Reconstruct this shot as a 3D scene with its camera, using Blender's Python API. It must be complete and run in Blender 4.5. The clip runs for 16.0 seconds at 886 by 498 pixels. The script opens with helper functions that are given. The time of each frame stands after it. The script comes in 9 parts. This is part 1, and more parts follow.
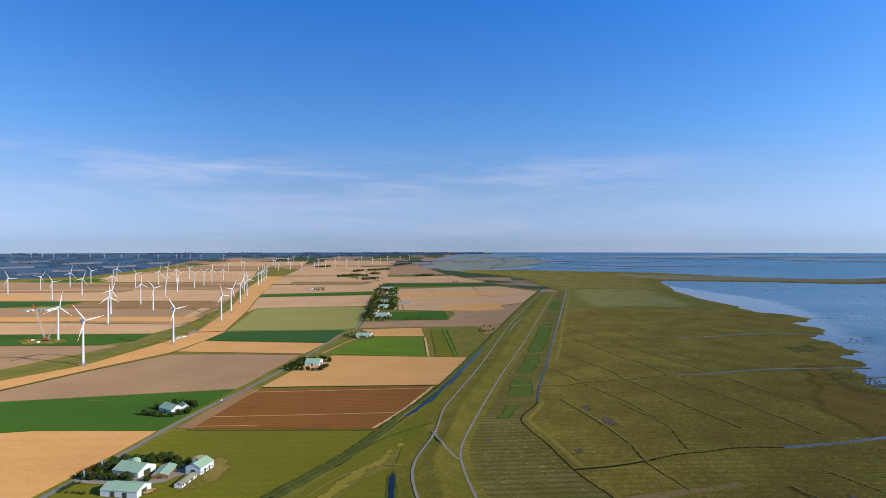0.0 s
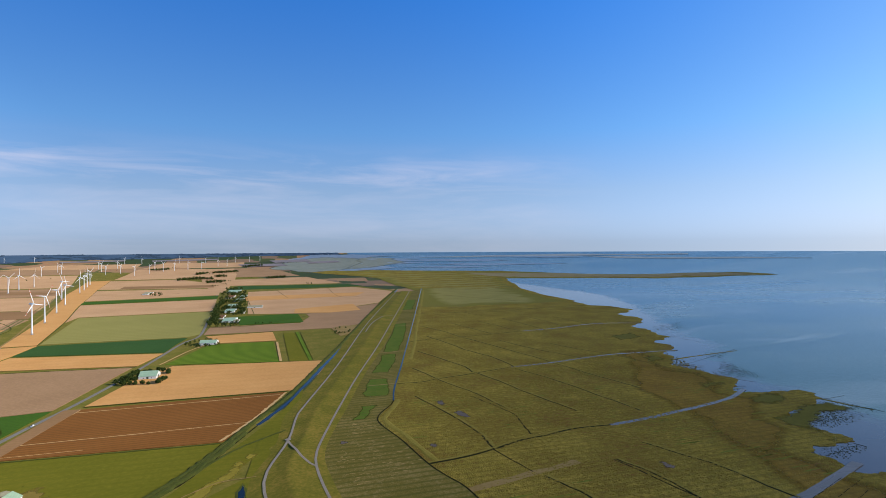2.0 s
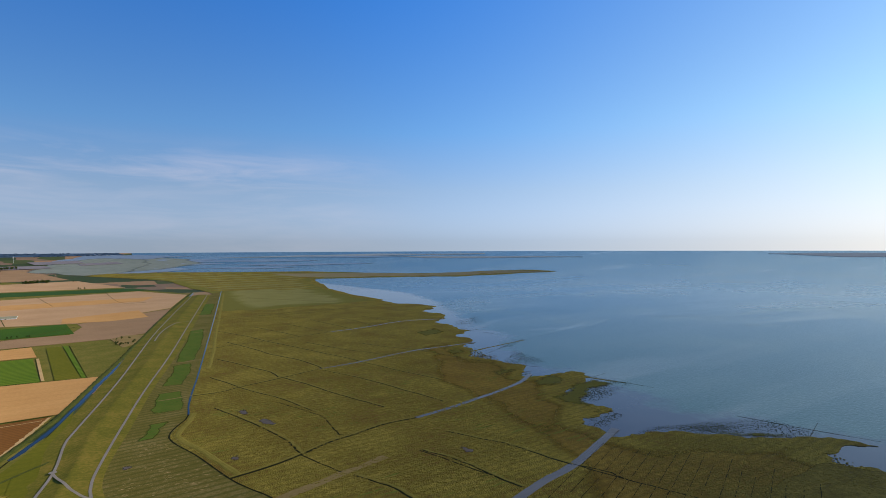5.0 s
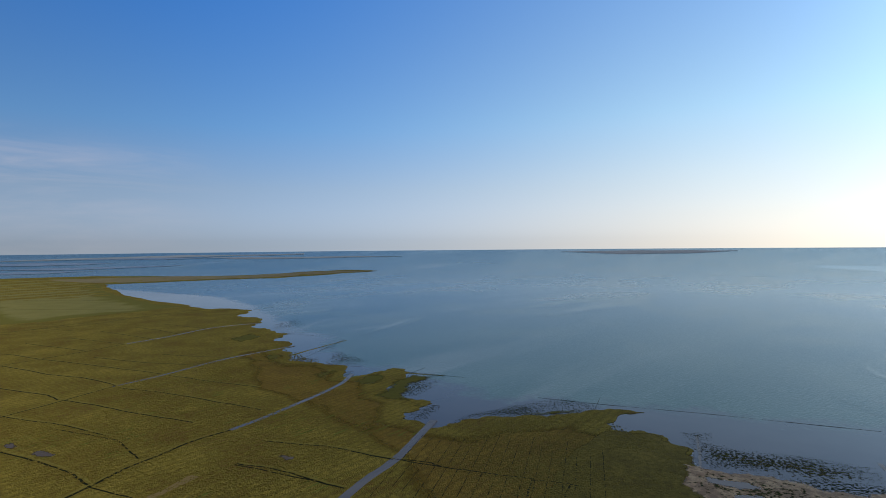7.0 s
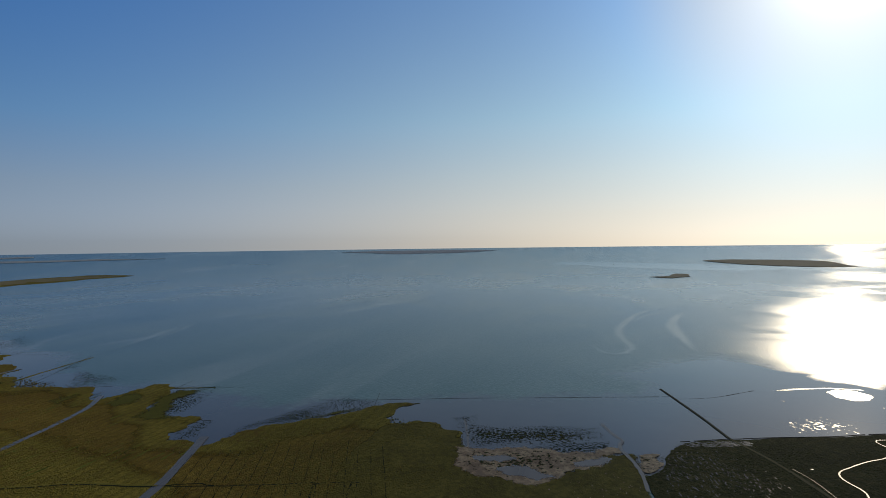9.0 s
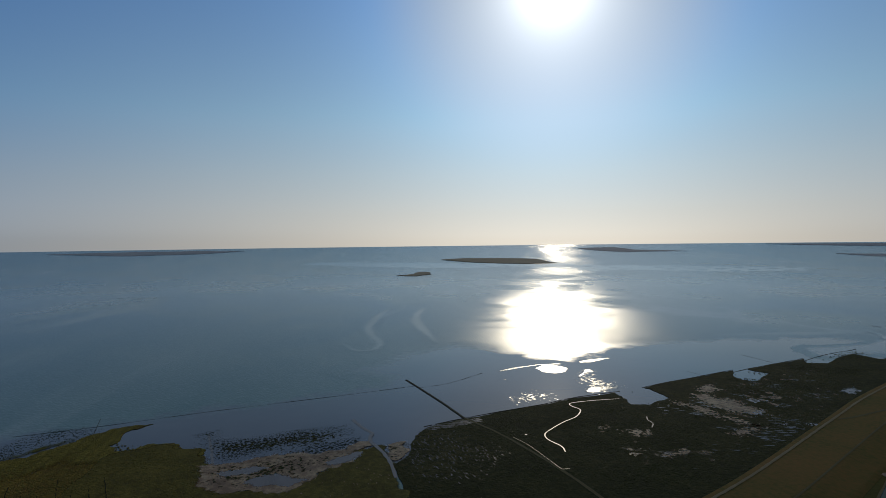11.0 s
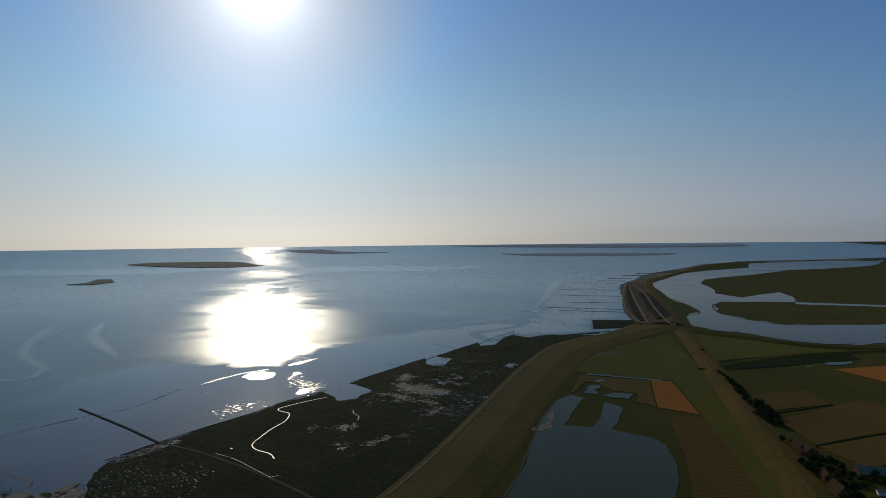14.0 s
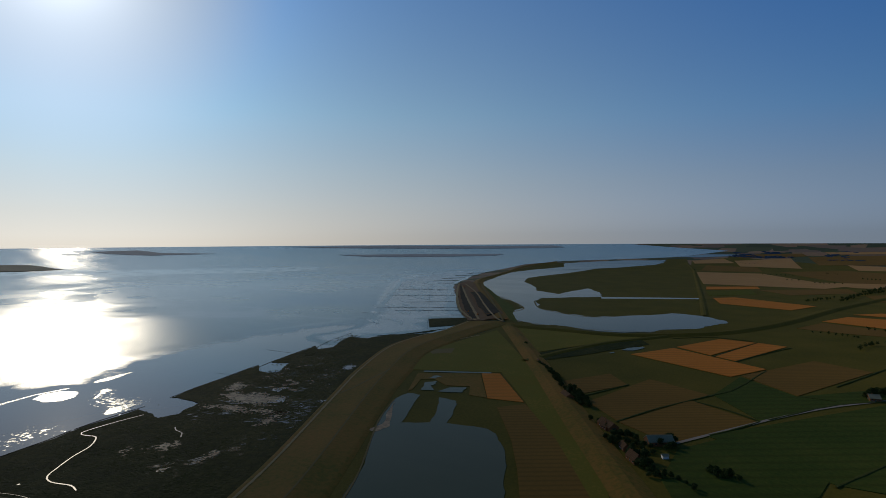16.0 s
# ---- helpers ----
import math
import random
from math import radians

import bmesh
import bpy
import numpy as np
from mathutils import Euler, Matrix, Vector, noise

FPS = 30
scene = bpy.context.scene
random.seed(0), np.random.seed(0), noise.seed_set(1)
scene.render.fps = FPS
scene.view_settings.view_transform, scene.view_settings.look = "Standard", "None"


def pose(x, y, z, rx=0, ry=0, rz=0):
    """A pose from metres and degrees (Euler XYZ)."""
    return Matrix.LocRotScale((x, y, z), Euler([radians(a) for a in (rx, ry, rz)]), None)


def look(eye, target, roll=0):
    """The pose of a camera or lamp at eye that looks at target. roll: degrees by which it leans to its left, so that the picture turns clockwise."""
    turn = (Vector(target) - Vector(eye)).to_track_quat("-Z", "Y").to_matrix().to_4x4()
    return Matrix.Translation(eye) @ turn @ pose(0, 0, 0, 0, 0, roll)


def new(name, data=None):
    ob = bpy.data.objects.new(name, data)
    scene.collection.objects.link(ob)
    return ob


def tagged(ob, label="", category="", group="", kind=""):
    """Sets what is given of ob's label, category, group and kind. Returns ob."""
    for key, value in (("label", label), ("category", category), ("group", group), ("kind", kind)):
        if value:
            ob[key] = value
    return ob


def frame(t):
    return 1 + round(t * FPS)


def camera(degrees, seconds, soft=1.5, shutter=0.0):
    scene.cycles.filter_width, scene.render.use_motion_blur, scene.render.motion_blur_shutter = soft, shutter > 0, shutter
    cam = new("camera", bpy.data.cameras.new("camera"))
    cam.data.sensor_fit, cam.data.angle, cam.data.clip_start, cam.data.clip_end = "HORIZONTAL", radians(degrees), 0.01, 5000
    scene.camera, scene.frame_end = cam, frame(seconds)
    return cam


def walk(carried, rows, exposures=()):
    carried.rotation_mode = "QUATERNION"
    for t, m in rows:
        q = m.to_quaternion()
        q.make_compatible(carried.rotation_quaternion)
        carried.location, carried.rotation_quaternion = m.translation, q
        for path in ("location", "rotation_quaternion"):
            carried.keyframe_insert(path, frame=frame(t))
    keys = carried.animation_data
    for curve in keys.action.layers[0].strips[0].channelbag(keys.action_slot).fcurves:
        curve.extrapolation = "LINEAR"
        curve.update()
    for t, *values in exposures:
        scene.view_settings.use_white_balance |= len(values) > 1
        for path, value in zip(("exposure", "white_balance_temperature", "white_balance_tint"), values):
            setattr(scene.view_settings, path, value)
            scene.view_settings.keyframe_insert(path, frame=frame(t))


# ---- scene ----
from mathutils.bvhtree import BVHTree
from mathutils.geometry import delaunay_2d_cdt, intersect_point_line

CAM_H = 180.0      # height of the drone over the polder
FLAT = 2450.0      # radius up to which the ground is level; past it the sheet sweeps up to the horizon
RIM = 4655.0       # the horizon
SUN_AZ, SUN_EL = 111.2, 24.3

cam = camera(76.9, 16.0, soft=0.65)
ROWS = [
    (0.0, pose(0, 0, CAM_H, 89.93, 0.03, -0.00)),
    (0.5, pose(0, 0, CAM_H, 89.92, 0.08, -3.81)),
    (1.0, pose(0, 0, CAM_H, 89.90, 0.26, -7.65)),
    (1.5, pose(0, 0, CAM_H, 89.90, 0.27, -11.20)),
    (2.0, pose(0, 0, CAM_H, 89.91, 0.30, -14.75)),
    (2.5, pose(0, 0, CAM_H, 89.87, 0.48, -18.32)),
    (3.0, pose(0, 0, CAM_H, 89.85, 0.56, -21.98)),
    (3.5, pose(0, 0, CAM_H, 89.86, 0.45, -25.40)),
    (6.0, pose(0, 0, CAM_H, 89.77, 0.38, -42.26)),
    (6.5, pose(0, 0, CAM_H, 89.74, 0.52, -47.58)),
    (7.0, pose(0, 0, CAM_H, 89.70, 0.52, -52.43)),
    (7.5, pose(0, 0, CAM_H, 89.67, 0.64, -57.64)),
    (8.0, pose(0, 0, CAM_H, 89.65, 0.66, -62.94)),
    (8.5, pose(0, 0, CAM_H, 89.60, 0.66, -68.65)),
    (9.0, pose(0, 0, CAM_H, 89.53, 0.71, -74.73)),
    (9.5, pose(0, 0, CAM_H, 89.47, 0.74, -81.07)),
    (12.0, pose(0, 0, CAM_H, 89.23, 0.62, -111.06)),
    (12.5, pose(0, 0, CAM_H, 89.24, 0.61, -115.97)),
    (13.0, pose(0, 0, CAM_H, 89.22, 0.63, -120.44)),
    (13.5, pose(0, 0, CAM_H, 89.19, 0.66, -124.80)),
    (14.0, pose(0, 0, CAM_H, 89.18, 0.63, -129.18)),
    (14.5, pose(0, 0, CAM_H, 89.17, 0.60, -133.20)),
    (15.0, pose(0, 0, CAM_H, 89.16, 0.51, -137.84)),
    (15.5, pose(0, 0, CAM_H, 89.15, 0.50, -142.25)),
    (16.0, pose(0, 0, CAM_H, 89.15, 0.36, -145.65)),
]
walk(cam, ROWS, exposures=[
    (0, 0.32, 6150, 10), (3.5, 0.36, 6800, 9), (6, 0.07, 6850, 9), (7, -0.05, 7150, 9), (8.4, -0.44, 7500, 9), (9, -0.65, 7550, 9), (9.5, -0.93, 7350, 8), (12.5, -1.10, 6850, 8), (14, -1.10, 6850, 8), (16, -1.10, 6750, 8)])

# ---- light ----
world = bpy.data.worlds.new("sky")
scene.world = world
world.use_nodes = True
wn, wl = world.node_tree.nodes, world.node_tree.links
wn.clear()
w_out = wn.new("ShaderNodeOutputWorld")
w_bg = wn.new("ShaderNodeBackground")
w_sky = wn.new("ShaderNodeTexSky")
w_sky.sky_type = "NISHITA"
w_sky.sun_disc = False
w_sky.sun_elevation = radians(SUN_EL)
w_sky.sun_rotation = radians(SUN_AZ)
w_sky.air_density, w_sky.dust_density, w_sky.ozone_density = 1.0, 0.35, 2.0
w_bg.inputs["Strength"].default_value = 0.1
w_tc = wn.new("ShaderNodeTexCoord")
w_sep = wn.new("ShaderNodeSeparateXYZ")
w_max = wn.new("ShaderNodeMath")
w_max.operation = "MAXIMUM"
w_max.inputs[1].default_value = 0.012
w_com = wn.new("ShaderNodeCombineXYZ")
wl.new(w_tc.outputs["Generated"], w_sep.inputs[0])
wl.new(w_sep.outputs["Z"], w_max.inputs[0])
wl.new(w_sep.outputs["X"], w_com.inputs["X"])
wl.new(w_sep.outputs["Y"], w_com.inputs["Y"])
wl.new(w_max.outputs[0], w_com.inputs["Z"])
wl.new(w_com.outputs[0], w_sky.inputs["Vector"])


def w_node(kind, **inputs):
    nd = wn.new(kind)
    for k, v in inputs.items():
        nd.inputs[int(k[1:])].default_value = v
    return nd


def w_ramp(fac, stops):
    rp = wn.new("ShaderNodeValToRGB")
    els = rp.color_ramp.elements
    els[0].position, els[0].color = stops[0][0], (*stops[0][1], 1)
    els[1].position, els[1].color = stops[-1][0], (*stops[-1][1], 1)
    for p, c in stops[1:-1]:
        els.new(p).color = (*c, 1)
    wl.new(fac, rp.inputs["Fac"])
    return rp.outputs["Color"]


def w_mix(kind, fac, a, b):
    mx = wn.new("ShaderNodeMix")
    mx.data_type, mx.blend_type = "RGBA", kind
    if isinstance(fac, float):
        mx.inputs["Factor"].default_value = fac
    else:
        wl.new(fac, mx.inputs["Factor"])
    for sock, v in (("A", a), ("B", b)):
        if isinstance(v, tuple):
            mx.inputs[sock].default_value = v
        else:
            wl.new(v, mx.inputs[sock])
    return mx.outputs["Result"]


# the air's tint, by height over the horizon and by angle to the sun; its brightness is the sky texture's
bw = wn.new("ShaderNodeRGBToBW")
wl.new(w_sky.outputs[0], bw.inputs[0])
away = w_ramp(w_sep.outputs["Z"], [(0.0, (0.20, 0.255, 0.34)), (0.1, (0.165, 0.26, 0.415)), (0.2, (0.10, 0.262, 0.565)), (0.42, (0.046, 0.252, 0.84)), (0.62, (0.09, 0.25, 0.62))])
near = w_ramp(w_sep.outputs["Z"], [(0.0, (0.22, 0.208, 0.19)), (0.05, (0.205, 0.215, 0.218)), (0.12, (0.19, 0.24, 0.285)), (0.22, (0.155, 0.262, 0.38)), (0.42, (0.115, 0.247, 0.51)), (0.8, (0.10, 0.255, 0.6))])
dot = wn.new("ShaderNodeVectorMath")
dot.operation = "DOT_PRODUCT"
wl.new(w_tc.outputs["Generated"], dot.inputs[0])
SUN_A, SUN_E = radians(SUN_AZ), radians(SUN_EL)
dot.inputs[1].default_value = (math.sin(SUN_A) * math.cos(SUN_E), math.cos(SUN_A) * math.cos(SUN_E), math.sin(SUN_E))
toward = wn.new("ShaderNodeMapRange")
toward.interpolation_type = "SMOOTHSTEP"
toward.inputs["From Min"].default_value, toward.inputs["From Max"].default_value = 0.18, 0.97
wl.new(dot.outputs["Value"], toward.inputs["Value"])
tint = w_mix("MIX", toward.outputs["Result"], away, near)
close = wn.new("ShaderNodeMapRange")
close.interpolation_type = "SMOOTHSTEP"
close.inputs["From Min"].default_value, close.inputs["From Max"].default_value = 0.95, 0.9995
wl.new(dot.outputs["Value"], close.inputs["Value"])
tint = w_mix("MIX", close.outputs["Result"], tint, (0.205, 0.252, 0.325, 1))
four = wn.new("ShaderNodeVectorMath")
four.operation = "SCALE"
four.inputs["Scale"].default_value = 4.0
wl.new(tint, four.inputs[0])
air = w_mix("MULTIPLY", 1.0, four.outputs[0], bw.outputs[0])
fall = w_ramp(w_sep.outputs["Z"], [(0.0, (0.80,) * 3), (0.06, (0.88,) * 3), (0.2, (1.0,) * 3), (0.5, (1.0,) * 3)])
air = w_mix("MULTIPLY", 1.0, air, fall)
far_side = wn.new("ShaderNodeMapRange")
far_side.inputs["From Min"].default_value, far_side.inputs["From Max"].default_value = -0.5, 0.8
far_side.inputs["To Min"].default_value, far_side.inputs["To Max"].default_value = 0.68, 1.25
wl.new(dot.outputs["Value"], far_side.inputs["Value"])
air = w_mix("MULTIPLY", 1.0, air, far_side.outputs["Result"])
# bright aureole round the sun
def w_math(kind, a, b=0.0):
    nd = wn.new("ShaderNodeMath")
    nd.operation = kind
    for k, v in enumerate((a, b)):
        if isinstance(v, float):
            nd.inputs[k].default_value = v
        else:
            wl.new(v, nd.inputs[k])
    return nd.outputs[0]


off_sun = w_math("ARCCOSINE", w_math("MINIMUM", dot.outputs["Value"], 0.999999))
glow = w_math("MULTIPLY", w_math("EXPONENT", w_math("MULTIPLY", off_sun, -25.0)), 42.0)
glow = w_math("ADD", glow, w_math("MULTIPLY", w_math("EXPONENT", w_math("MULTIPLY", off_sun, -8.0)), 2.5))
halo_s = wn.new("ShaderNodeVectorMath")
halo_s.operation = "SCALE"
halo_s.inputs[0].default_value = (1.0, 1.0, 1.02)
wl.new(glow, halo_s.inputs["Scale"])
air = w_mix("ADD", 1.0, air, halo_s.outputs[0])

# thin high cloud in drawn-out streaks low over the land
stretch = wn.new("ShaderNodeMapping")
stretch.inputs["Scale"].default_value = (3.4, 3.4, 26.0)
stretch.inputs["Rotation"].default_value = (radians(4), radians(-5), 0)
wl.new(w_tc.outputs["Generated"], stretch.inputs["Vector"])
cl = wn.new("ShaderNodeTexNoise")
cl.inputs["Scale"].default_value, cl.inputs["Detail"].default_value, cl.inputs["Roughness"].default_value, cl.inputs["Distortion"].default_value = 1.1, 7, 0.6, 0.5
wl.new(stretch.outputs["Vector"], cl.inputs["Vector"])
cl_amt = wn.new("ShaderNodeMapRange")
cl_amt.inputs["From Min"].default_value, cl_amt.inputs["From Max"].default_value = 0.42, 0.72
wl.new(cl.outputs["Fac"], cl_amt.inputs["Value"])
band = w_ramp(w_sep.outputs["Z"], [(0.01, (0.3,) * 3), (0.07, (0.45,) * 3), (0.10, (0.6,) * 3), (0.125, (1.0,) * 3), (0.145, (0.75,) * 3), (0.165, (0.15,) * 3), (0.185, (0.0,) * 3)])
side = wn.new("ShaderNodeVectorMath")
side.operation = "DOT_PRODUCT"
wl.new(w_tc.outputs["Generated"], side.inputs[0])
side.inputs[1].default_value = (-0.17, 0.985, 0.0)
side_amt = wn.new("ShaderNodeMapRange")
side_amt.interpolation_type = "SMOOTHSTEP"
side_amt.inputs["From Min"].default_value, side_amt.inputs["From Max"].default_value = 0.72, 0.9
wl.new(side.outputs["Value"], side_amt.inputs["Value"])
veil = w_mix("MULTIPLY", 1.0, band, side_amt.outputs["Result"])
veil = w_mix("MULTIPLY", 1.0, veil, cl_amt.outputs["Result"])
veil_s = wn.new("ShaderNodeVectorMath")
veil_s.operation = "SCALE"
veil_s.inputs["Scale"].default_value = 0.4
wl.new(veil, veil_s.inputs[0])
vb = wn.new("ShaderNodeRGBToBW")
wl.new(veil_s.outputs[0], vb.inputs[0])
wl.new(w_mix("MIX", vb.outputs[0], air, (6.8, 6.3, 7.2, 1)), w_bg.inputs["Color"])
wl.new(w_bg.outputs[0], w_out.inputs["Surface"])

a, e = radians(SUN_AZ), radians(SUN_EL)
SUN_DIR = Vector((math.sin(a) * math.cos(e), math.cos(a) * math.cos(e), math.sin(e)))
sun = new("sun", bpy.data.lights.new("sun", "SUN"))
sun.data.energy, sun.data.angle, sun.data.color = 3.3, radians(0.53), (1.0, 0.88, 0.70)
sun.matrix_world = look(SUN_DIR * 1000, (0, 0, 0))


# ---- materials ----
def mat(name, cols, fine=0.5, coarse=0.02, rough=0.9, bump=0.3, bump_size=0.5, stripe=None, stripe_col=None, stripe_amt=0.35,
        metal=0.0, spec=0.03, diff_rough=1.0, contrast=1.0, bump_high=0.4):
    """cols: two or three linear colours mixed by two sizes of noise; stripe: (angle in degrees, spacing in metres)."""
    if diff_rough == 1.0:   # turf, crops and soil: warmed to offset the blue sky light
        cols = [(r * 1.05, g, b * 0.66) for r, g, b in cols]
        stripe_col = stripe_col and (stripe_col[0] * 1.05, stripe_col[1], stripe_col[2] * 0.66)
    m = bpy.data.materials.new(name)
    m.use_nodes = True
    n, l = m.node_tree.nodes, m.node_tree.links
    b = n["Principled BSDF"]
    tc = n.new("ShaderNodeTexCoord")
    big, small = n.new("ShaderNodeTexNoise"), n.new("ShaderNodeTexNoise")
    big.inputs["Scale"].default_value, big.inputs["Detail"].default_value = coarse, 5
    small.inputs["Scale"].default_value, small.inputs["Detail"].default_value, small.inputs["Roughness"].default_value = fine, 6, 0.65
    l.new(tc.outputs["Object"], big.inputs["Vector"])
    l.new(tc.outputs["Object"], small.inputs["Vector"])
    add = n.new("ShaderNodeMath")
    add.operation = "MULTIPLY_ADD"
    add.inputs[1].default_value, add.inputs[2].default_value = 0.85, 0.0
    l.new(small.outputs["Fac"], add.inputs[0])
    half = n.new("ShaderNodeMath")
    half.operation = "MULTIPLY"
    half.inputs[1].default_value = 0.6
    l.new(big.outputs["Fac"], half.inputs[0])
    l.new(half.outputs[0], add.inputs[2])
    ramp = n.new("ShaderNodeValToRGB")
    lo, hi = 0.725 - 0.2 / contrast, 0.725 + 0.2 / contrast
    ramp.color_ramp.elements[0].position, ramp.color_ramp.elements[1].position = lo, hi
    ramp.color_ramp.elements[0].color = (*cols[0], 1)
    ramp.color_ramp.elements[1].color = (*cols[-1], 1)
    if len(cols) == 3:
        ramp.color_ramp.elements.new((lo + hi) / 2).color = (*cols[1], 1)
    l.new(add.outputs[0], ramp.inputs["Fac"])
    colour = ramp.outputs["Color"]
    if stripe:
        mp = n.new("ShaderNodeMapping")
        mp.inputs["Rotation"].default_value = (0, 0, radians(-stripe[0]))
        l.new(tc.outputs["Object"], mp.inputs["Vector"])
        wv = n.new("ShaderNodeTexWave")
        wv.bands_direction = "Y"
        wv.inputs["Scale"].default_value = 0.314 / stripe[1]
        wv.inputs["Distortion"].default_value = 1.4
        wv.inputs["Detail"].default_value = 2
        wv.inputs["Detail Scale"].default_value = 0.3
        l.new(mp.outputs["Vector"], wv.inputs["Vector"])
        pw = n.new("ShaderNodeMath")
        pw.operation = "POWER"
        pw.inputs[1].default_value = 3.0
        l.new(wv.outputs["Fac"], pw.inputs[0])
        ml = n.new("ShaderNodeMath")
        ml.operation = "MULTIPLY"
        ml.inputs[1].default_value = stripe_amt
        l.new(pw.outputs[0], ml.inputs[0])
        mix = n.new("ShaderNodeMix")
        mix.data_type = "RGBA"
        l.new(ml.outputs[0], mix.inputs["Factor"])
        l.new(colour, mix.inputs["A"])
        mix.inputs["B"].default_value = (*stripe_col, 1)
        colour = mix.outputs["Result"]
    l.new(colour, b.inputs["Base Color"])
    b.inputs["Roughness"].default_value = rough
    b.inputs["Metallic"].default_value = metal
    b.inputs["Specular IOR Level"].default_value = spec
    b.inputs["Diffuse Roughness"].default_value = diff_rough
    if bump:
        nz = n.new("ShaderNodeTexNoise")
        nz.inputs["Scale"].default_value, nz.inputs["Detail"].default_value = 1 / bump_size, 4
        l.new(tc.outputs["Object"], nz.inputs["Vector"])
        bp = n.new("ShaderNodeBump")
        bp.inputs["Strength"].default_value, bp.inputs["Distance"].default_value = bump, bump_size * bump_high
        l.new(nz.outputs["Fac"], bp.inputs["Height"])
        l.new(bp.outputs["Normal"], b.inputs["Normal"])
    return m


def water_mat(name, deep, pale, rough, rough2, scale, bump, ior=1.33, swell=False):
    """Water or a wet flat: colour and gloss vary over long, drawn-out slicks."""
    m = bpy.data.materials.new(name)
    m.use_nodes = True
    n, l = m.node_tree.nodes, m.node_tree.links
    b = n["Principled BSDF"]
    tc = n.new("ShaderNodeTexCoord")
    mp = n.new("ShaderNodeMapping")
    mp.inputs["Rotation"].default_value = (0, 0, radians(25))
    mp.inputs["Scale"].default_value = (0.3, 1.0, 1.0)
    l.new(tc.outputs["Object"], mp.inputs["Vector"])
    nz = n.new("ShaderNodeTexNoise")
    nz.inputs["Scale"].default_value, nz.inputs["Detail"].default_value, nz.inputs["Distortion"].default_value = scale, 3, 1.3
    l.new(mp.outputs["Vector"], nz.inputs["Vector"])
    rp = n.new("ShaderNodeValToRGB")
    rp.color_ramp.elements[0].position, rp.color_ramp.elements[1].position = 0.38, 0.8
    rp.color_ramp.elements[0].color, rp.color_ramp.elements[1].color = (*deep, 1), (*pale, 1)
    l.new(nz.outputs["Fac"], rp.inputs["Fac"])
    colour = rp.outputs["Color"]
    if swell:   # thin winding slicks, their pale sheen put into the colour
        n2 = n.new("ShaderNodeTexNoise")
        n2.inputs["Scale"].default_value, n2.inputs["Detail"].default_value, n2.inputs["Distortion"].default_value = 0.0026, 2.5, 1.0
        l.new(mp.outputs["Vector"], n2.inputs["Vector"])
        d0, d1 = n.new("ShaderNodeMath"), n.new("ShaderNodeMath")
        d0.operation, d1.operation = "SUBTRACT", "ABSOLUTE"
        d0.inputs[1].default_value = 0.5
        l.new(n2.outputs["Fac"], d0.inputs[0])
        l.new(d0.outputs[0], d1.inputs[0])
        thin, some, both = n.new("ShaderNodeMapRange"), n.new("ShaderNodeMapRange"), n.new("ShaderNodeMath")
        thin.interpolation_type = "SMOOTHSTEP"
        thin.inputs["From Min"].default_value, thin.inputs["From Max"].default_value = 0.0, 0.035
        thin.inputs["To Min"].default_value, thin.inputs["To Max"].default_value = 0.75, 0.0
        l.new(d1.outputs[0], thin.inputs["Value"])
        some.inputs["From Min"].default_value, some.inputs["From Max"].default_value = 0.47, 0.62
        l.new(nz.outputs["Fac"], some.inputs["Value"])
        both.operation = "MULTIPLY"
        l.new(thin.outputs["Result"], both.inputs[0])
        l.new(some.outputs["Result"], both.inputs[1])
        mx = n.new("ShaderNodeMix")
        mx.data_type = "RGBA"
        l.new(both.outputs[0], mx.inputs["Factor"])
        l.new(colour, mx.inputs["A"])
        mx.inputs["B"].default_value = (0.21, 0.255, 0.24, 1)
        colour = mx.outputs["Result"]
    l.new(colour, b.inputs["Base Color"])
    mr = n.new("ShaderNodeMapRange")
    mr.inputs["From Min"].default_value, mr.inputs["From Max"].default_value = 0.4, 0.8
    mr.inputs["To Min"].default_value, mr.inputs["To Max"].default_value = rough, rough2
    l.new(nz.outputs["Fac"], mr.inputs["Value"])
    l.new(mr.outputs["Result"], b.inputs["Roughness"])
    b.inputs["IOR"].default_value = ior
    if swell:   # smoother with distance from the camera, to offset the sheet's upward sweep
        ln = n.new("ShaderNodeVectorMath")
        ln.operation = "LENGTH"
        l.new(tc.outputs["Object"], ln.inputs[0])
        rr = n.new("ShaderNodeMapRange")
        rr.inputs["From Min"].default_value, rr.inputs["From Max"].default_value = 1600.0, 4000.0
        rr.inputs["To Min"].default_value, rr.inputs["To Max"].default_value = 0.02, -0.1
        l.new(ln.outputs["Value"], rr.inputs["Value"])
        sm = n.new("ShaderNodeMath")
        l.new(mr.outputs["Result"], sm.inputs[0])
        l.new(rr.outputs["Result"], sm.inputs[1])
        # calm patches between the ruffled ones
        n4 = n.new("ShaderNodeTexNoise")
        n4.inputs["Scale"].default_value, n4.inputs["Detail"].default_value, n4.inputs["Distortion"].default_value = 0.0036, 5, 0.7
        l.new(tc.outputs["Object"], n4.inputs["Vector"])
        calm = n.new("ShaderNodeMapRange")
        calm.interpolation_type = "SMOOTHSTEP"
        calm.inputs["From Min"].default_value, calm.inputs["From Max"].default_value = 0.48, 0.64
        calm.inputs["To Min"].default_value, calm.inputs["To Max"].default_value = 0.015, -0.028
        l.new(n4.outputs["Fac"], calm.inputs["Value"])
        s2 = n.new("ShaderNodeMath")
        l.new(sm.outputs[0], s2.inputs[0])
        l.new(calm.outputs["Result"], s2.inputs[1])
        s3 = n.new("ShaderNodeMath")
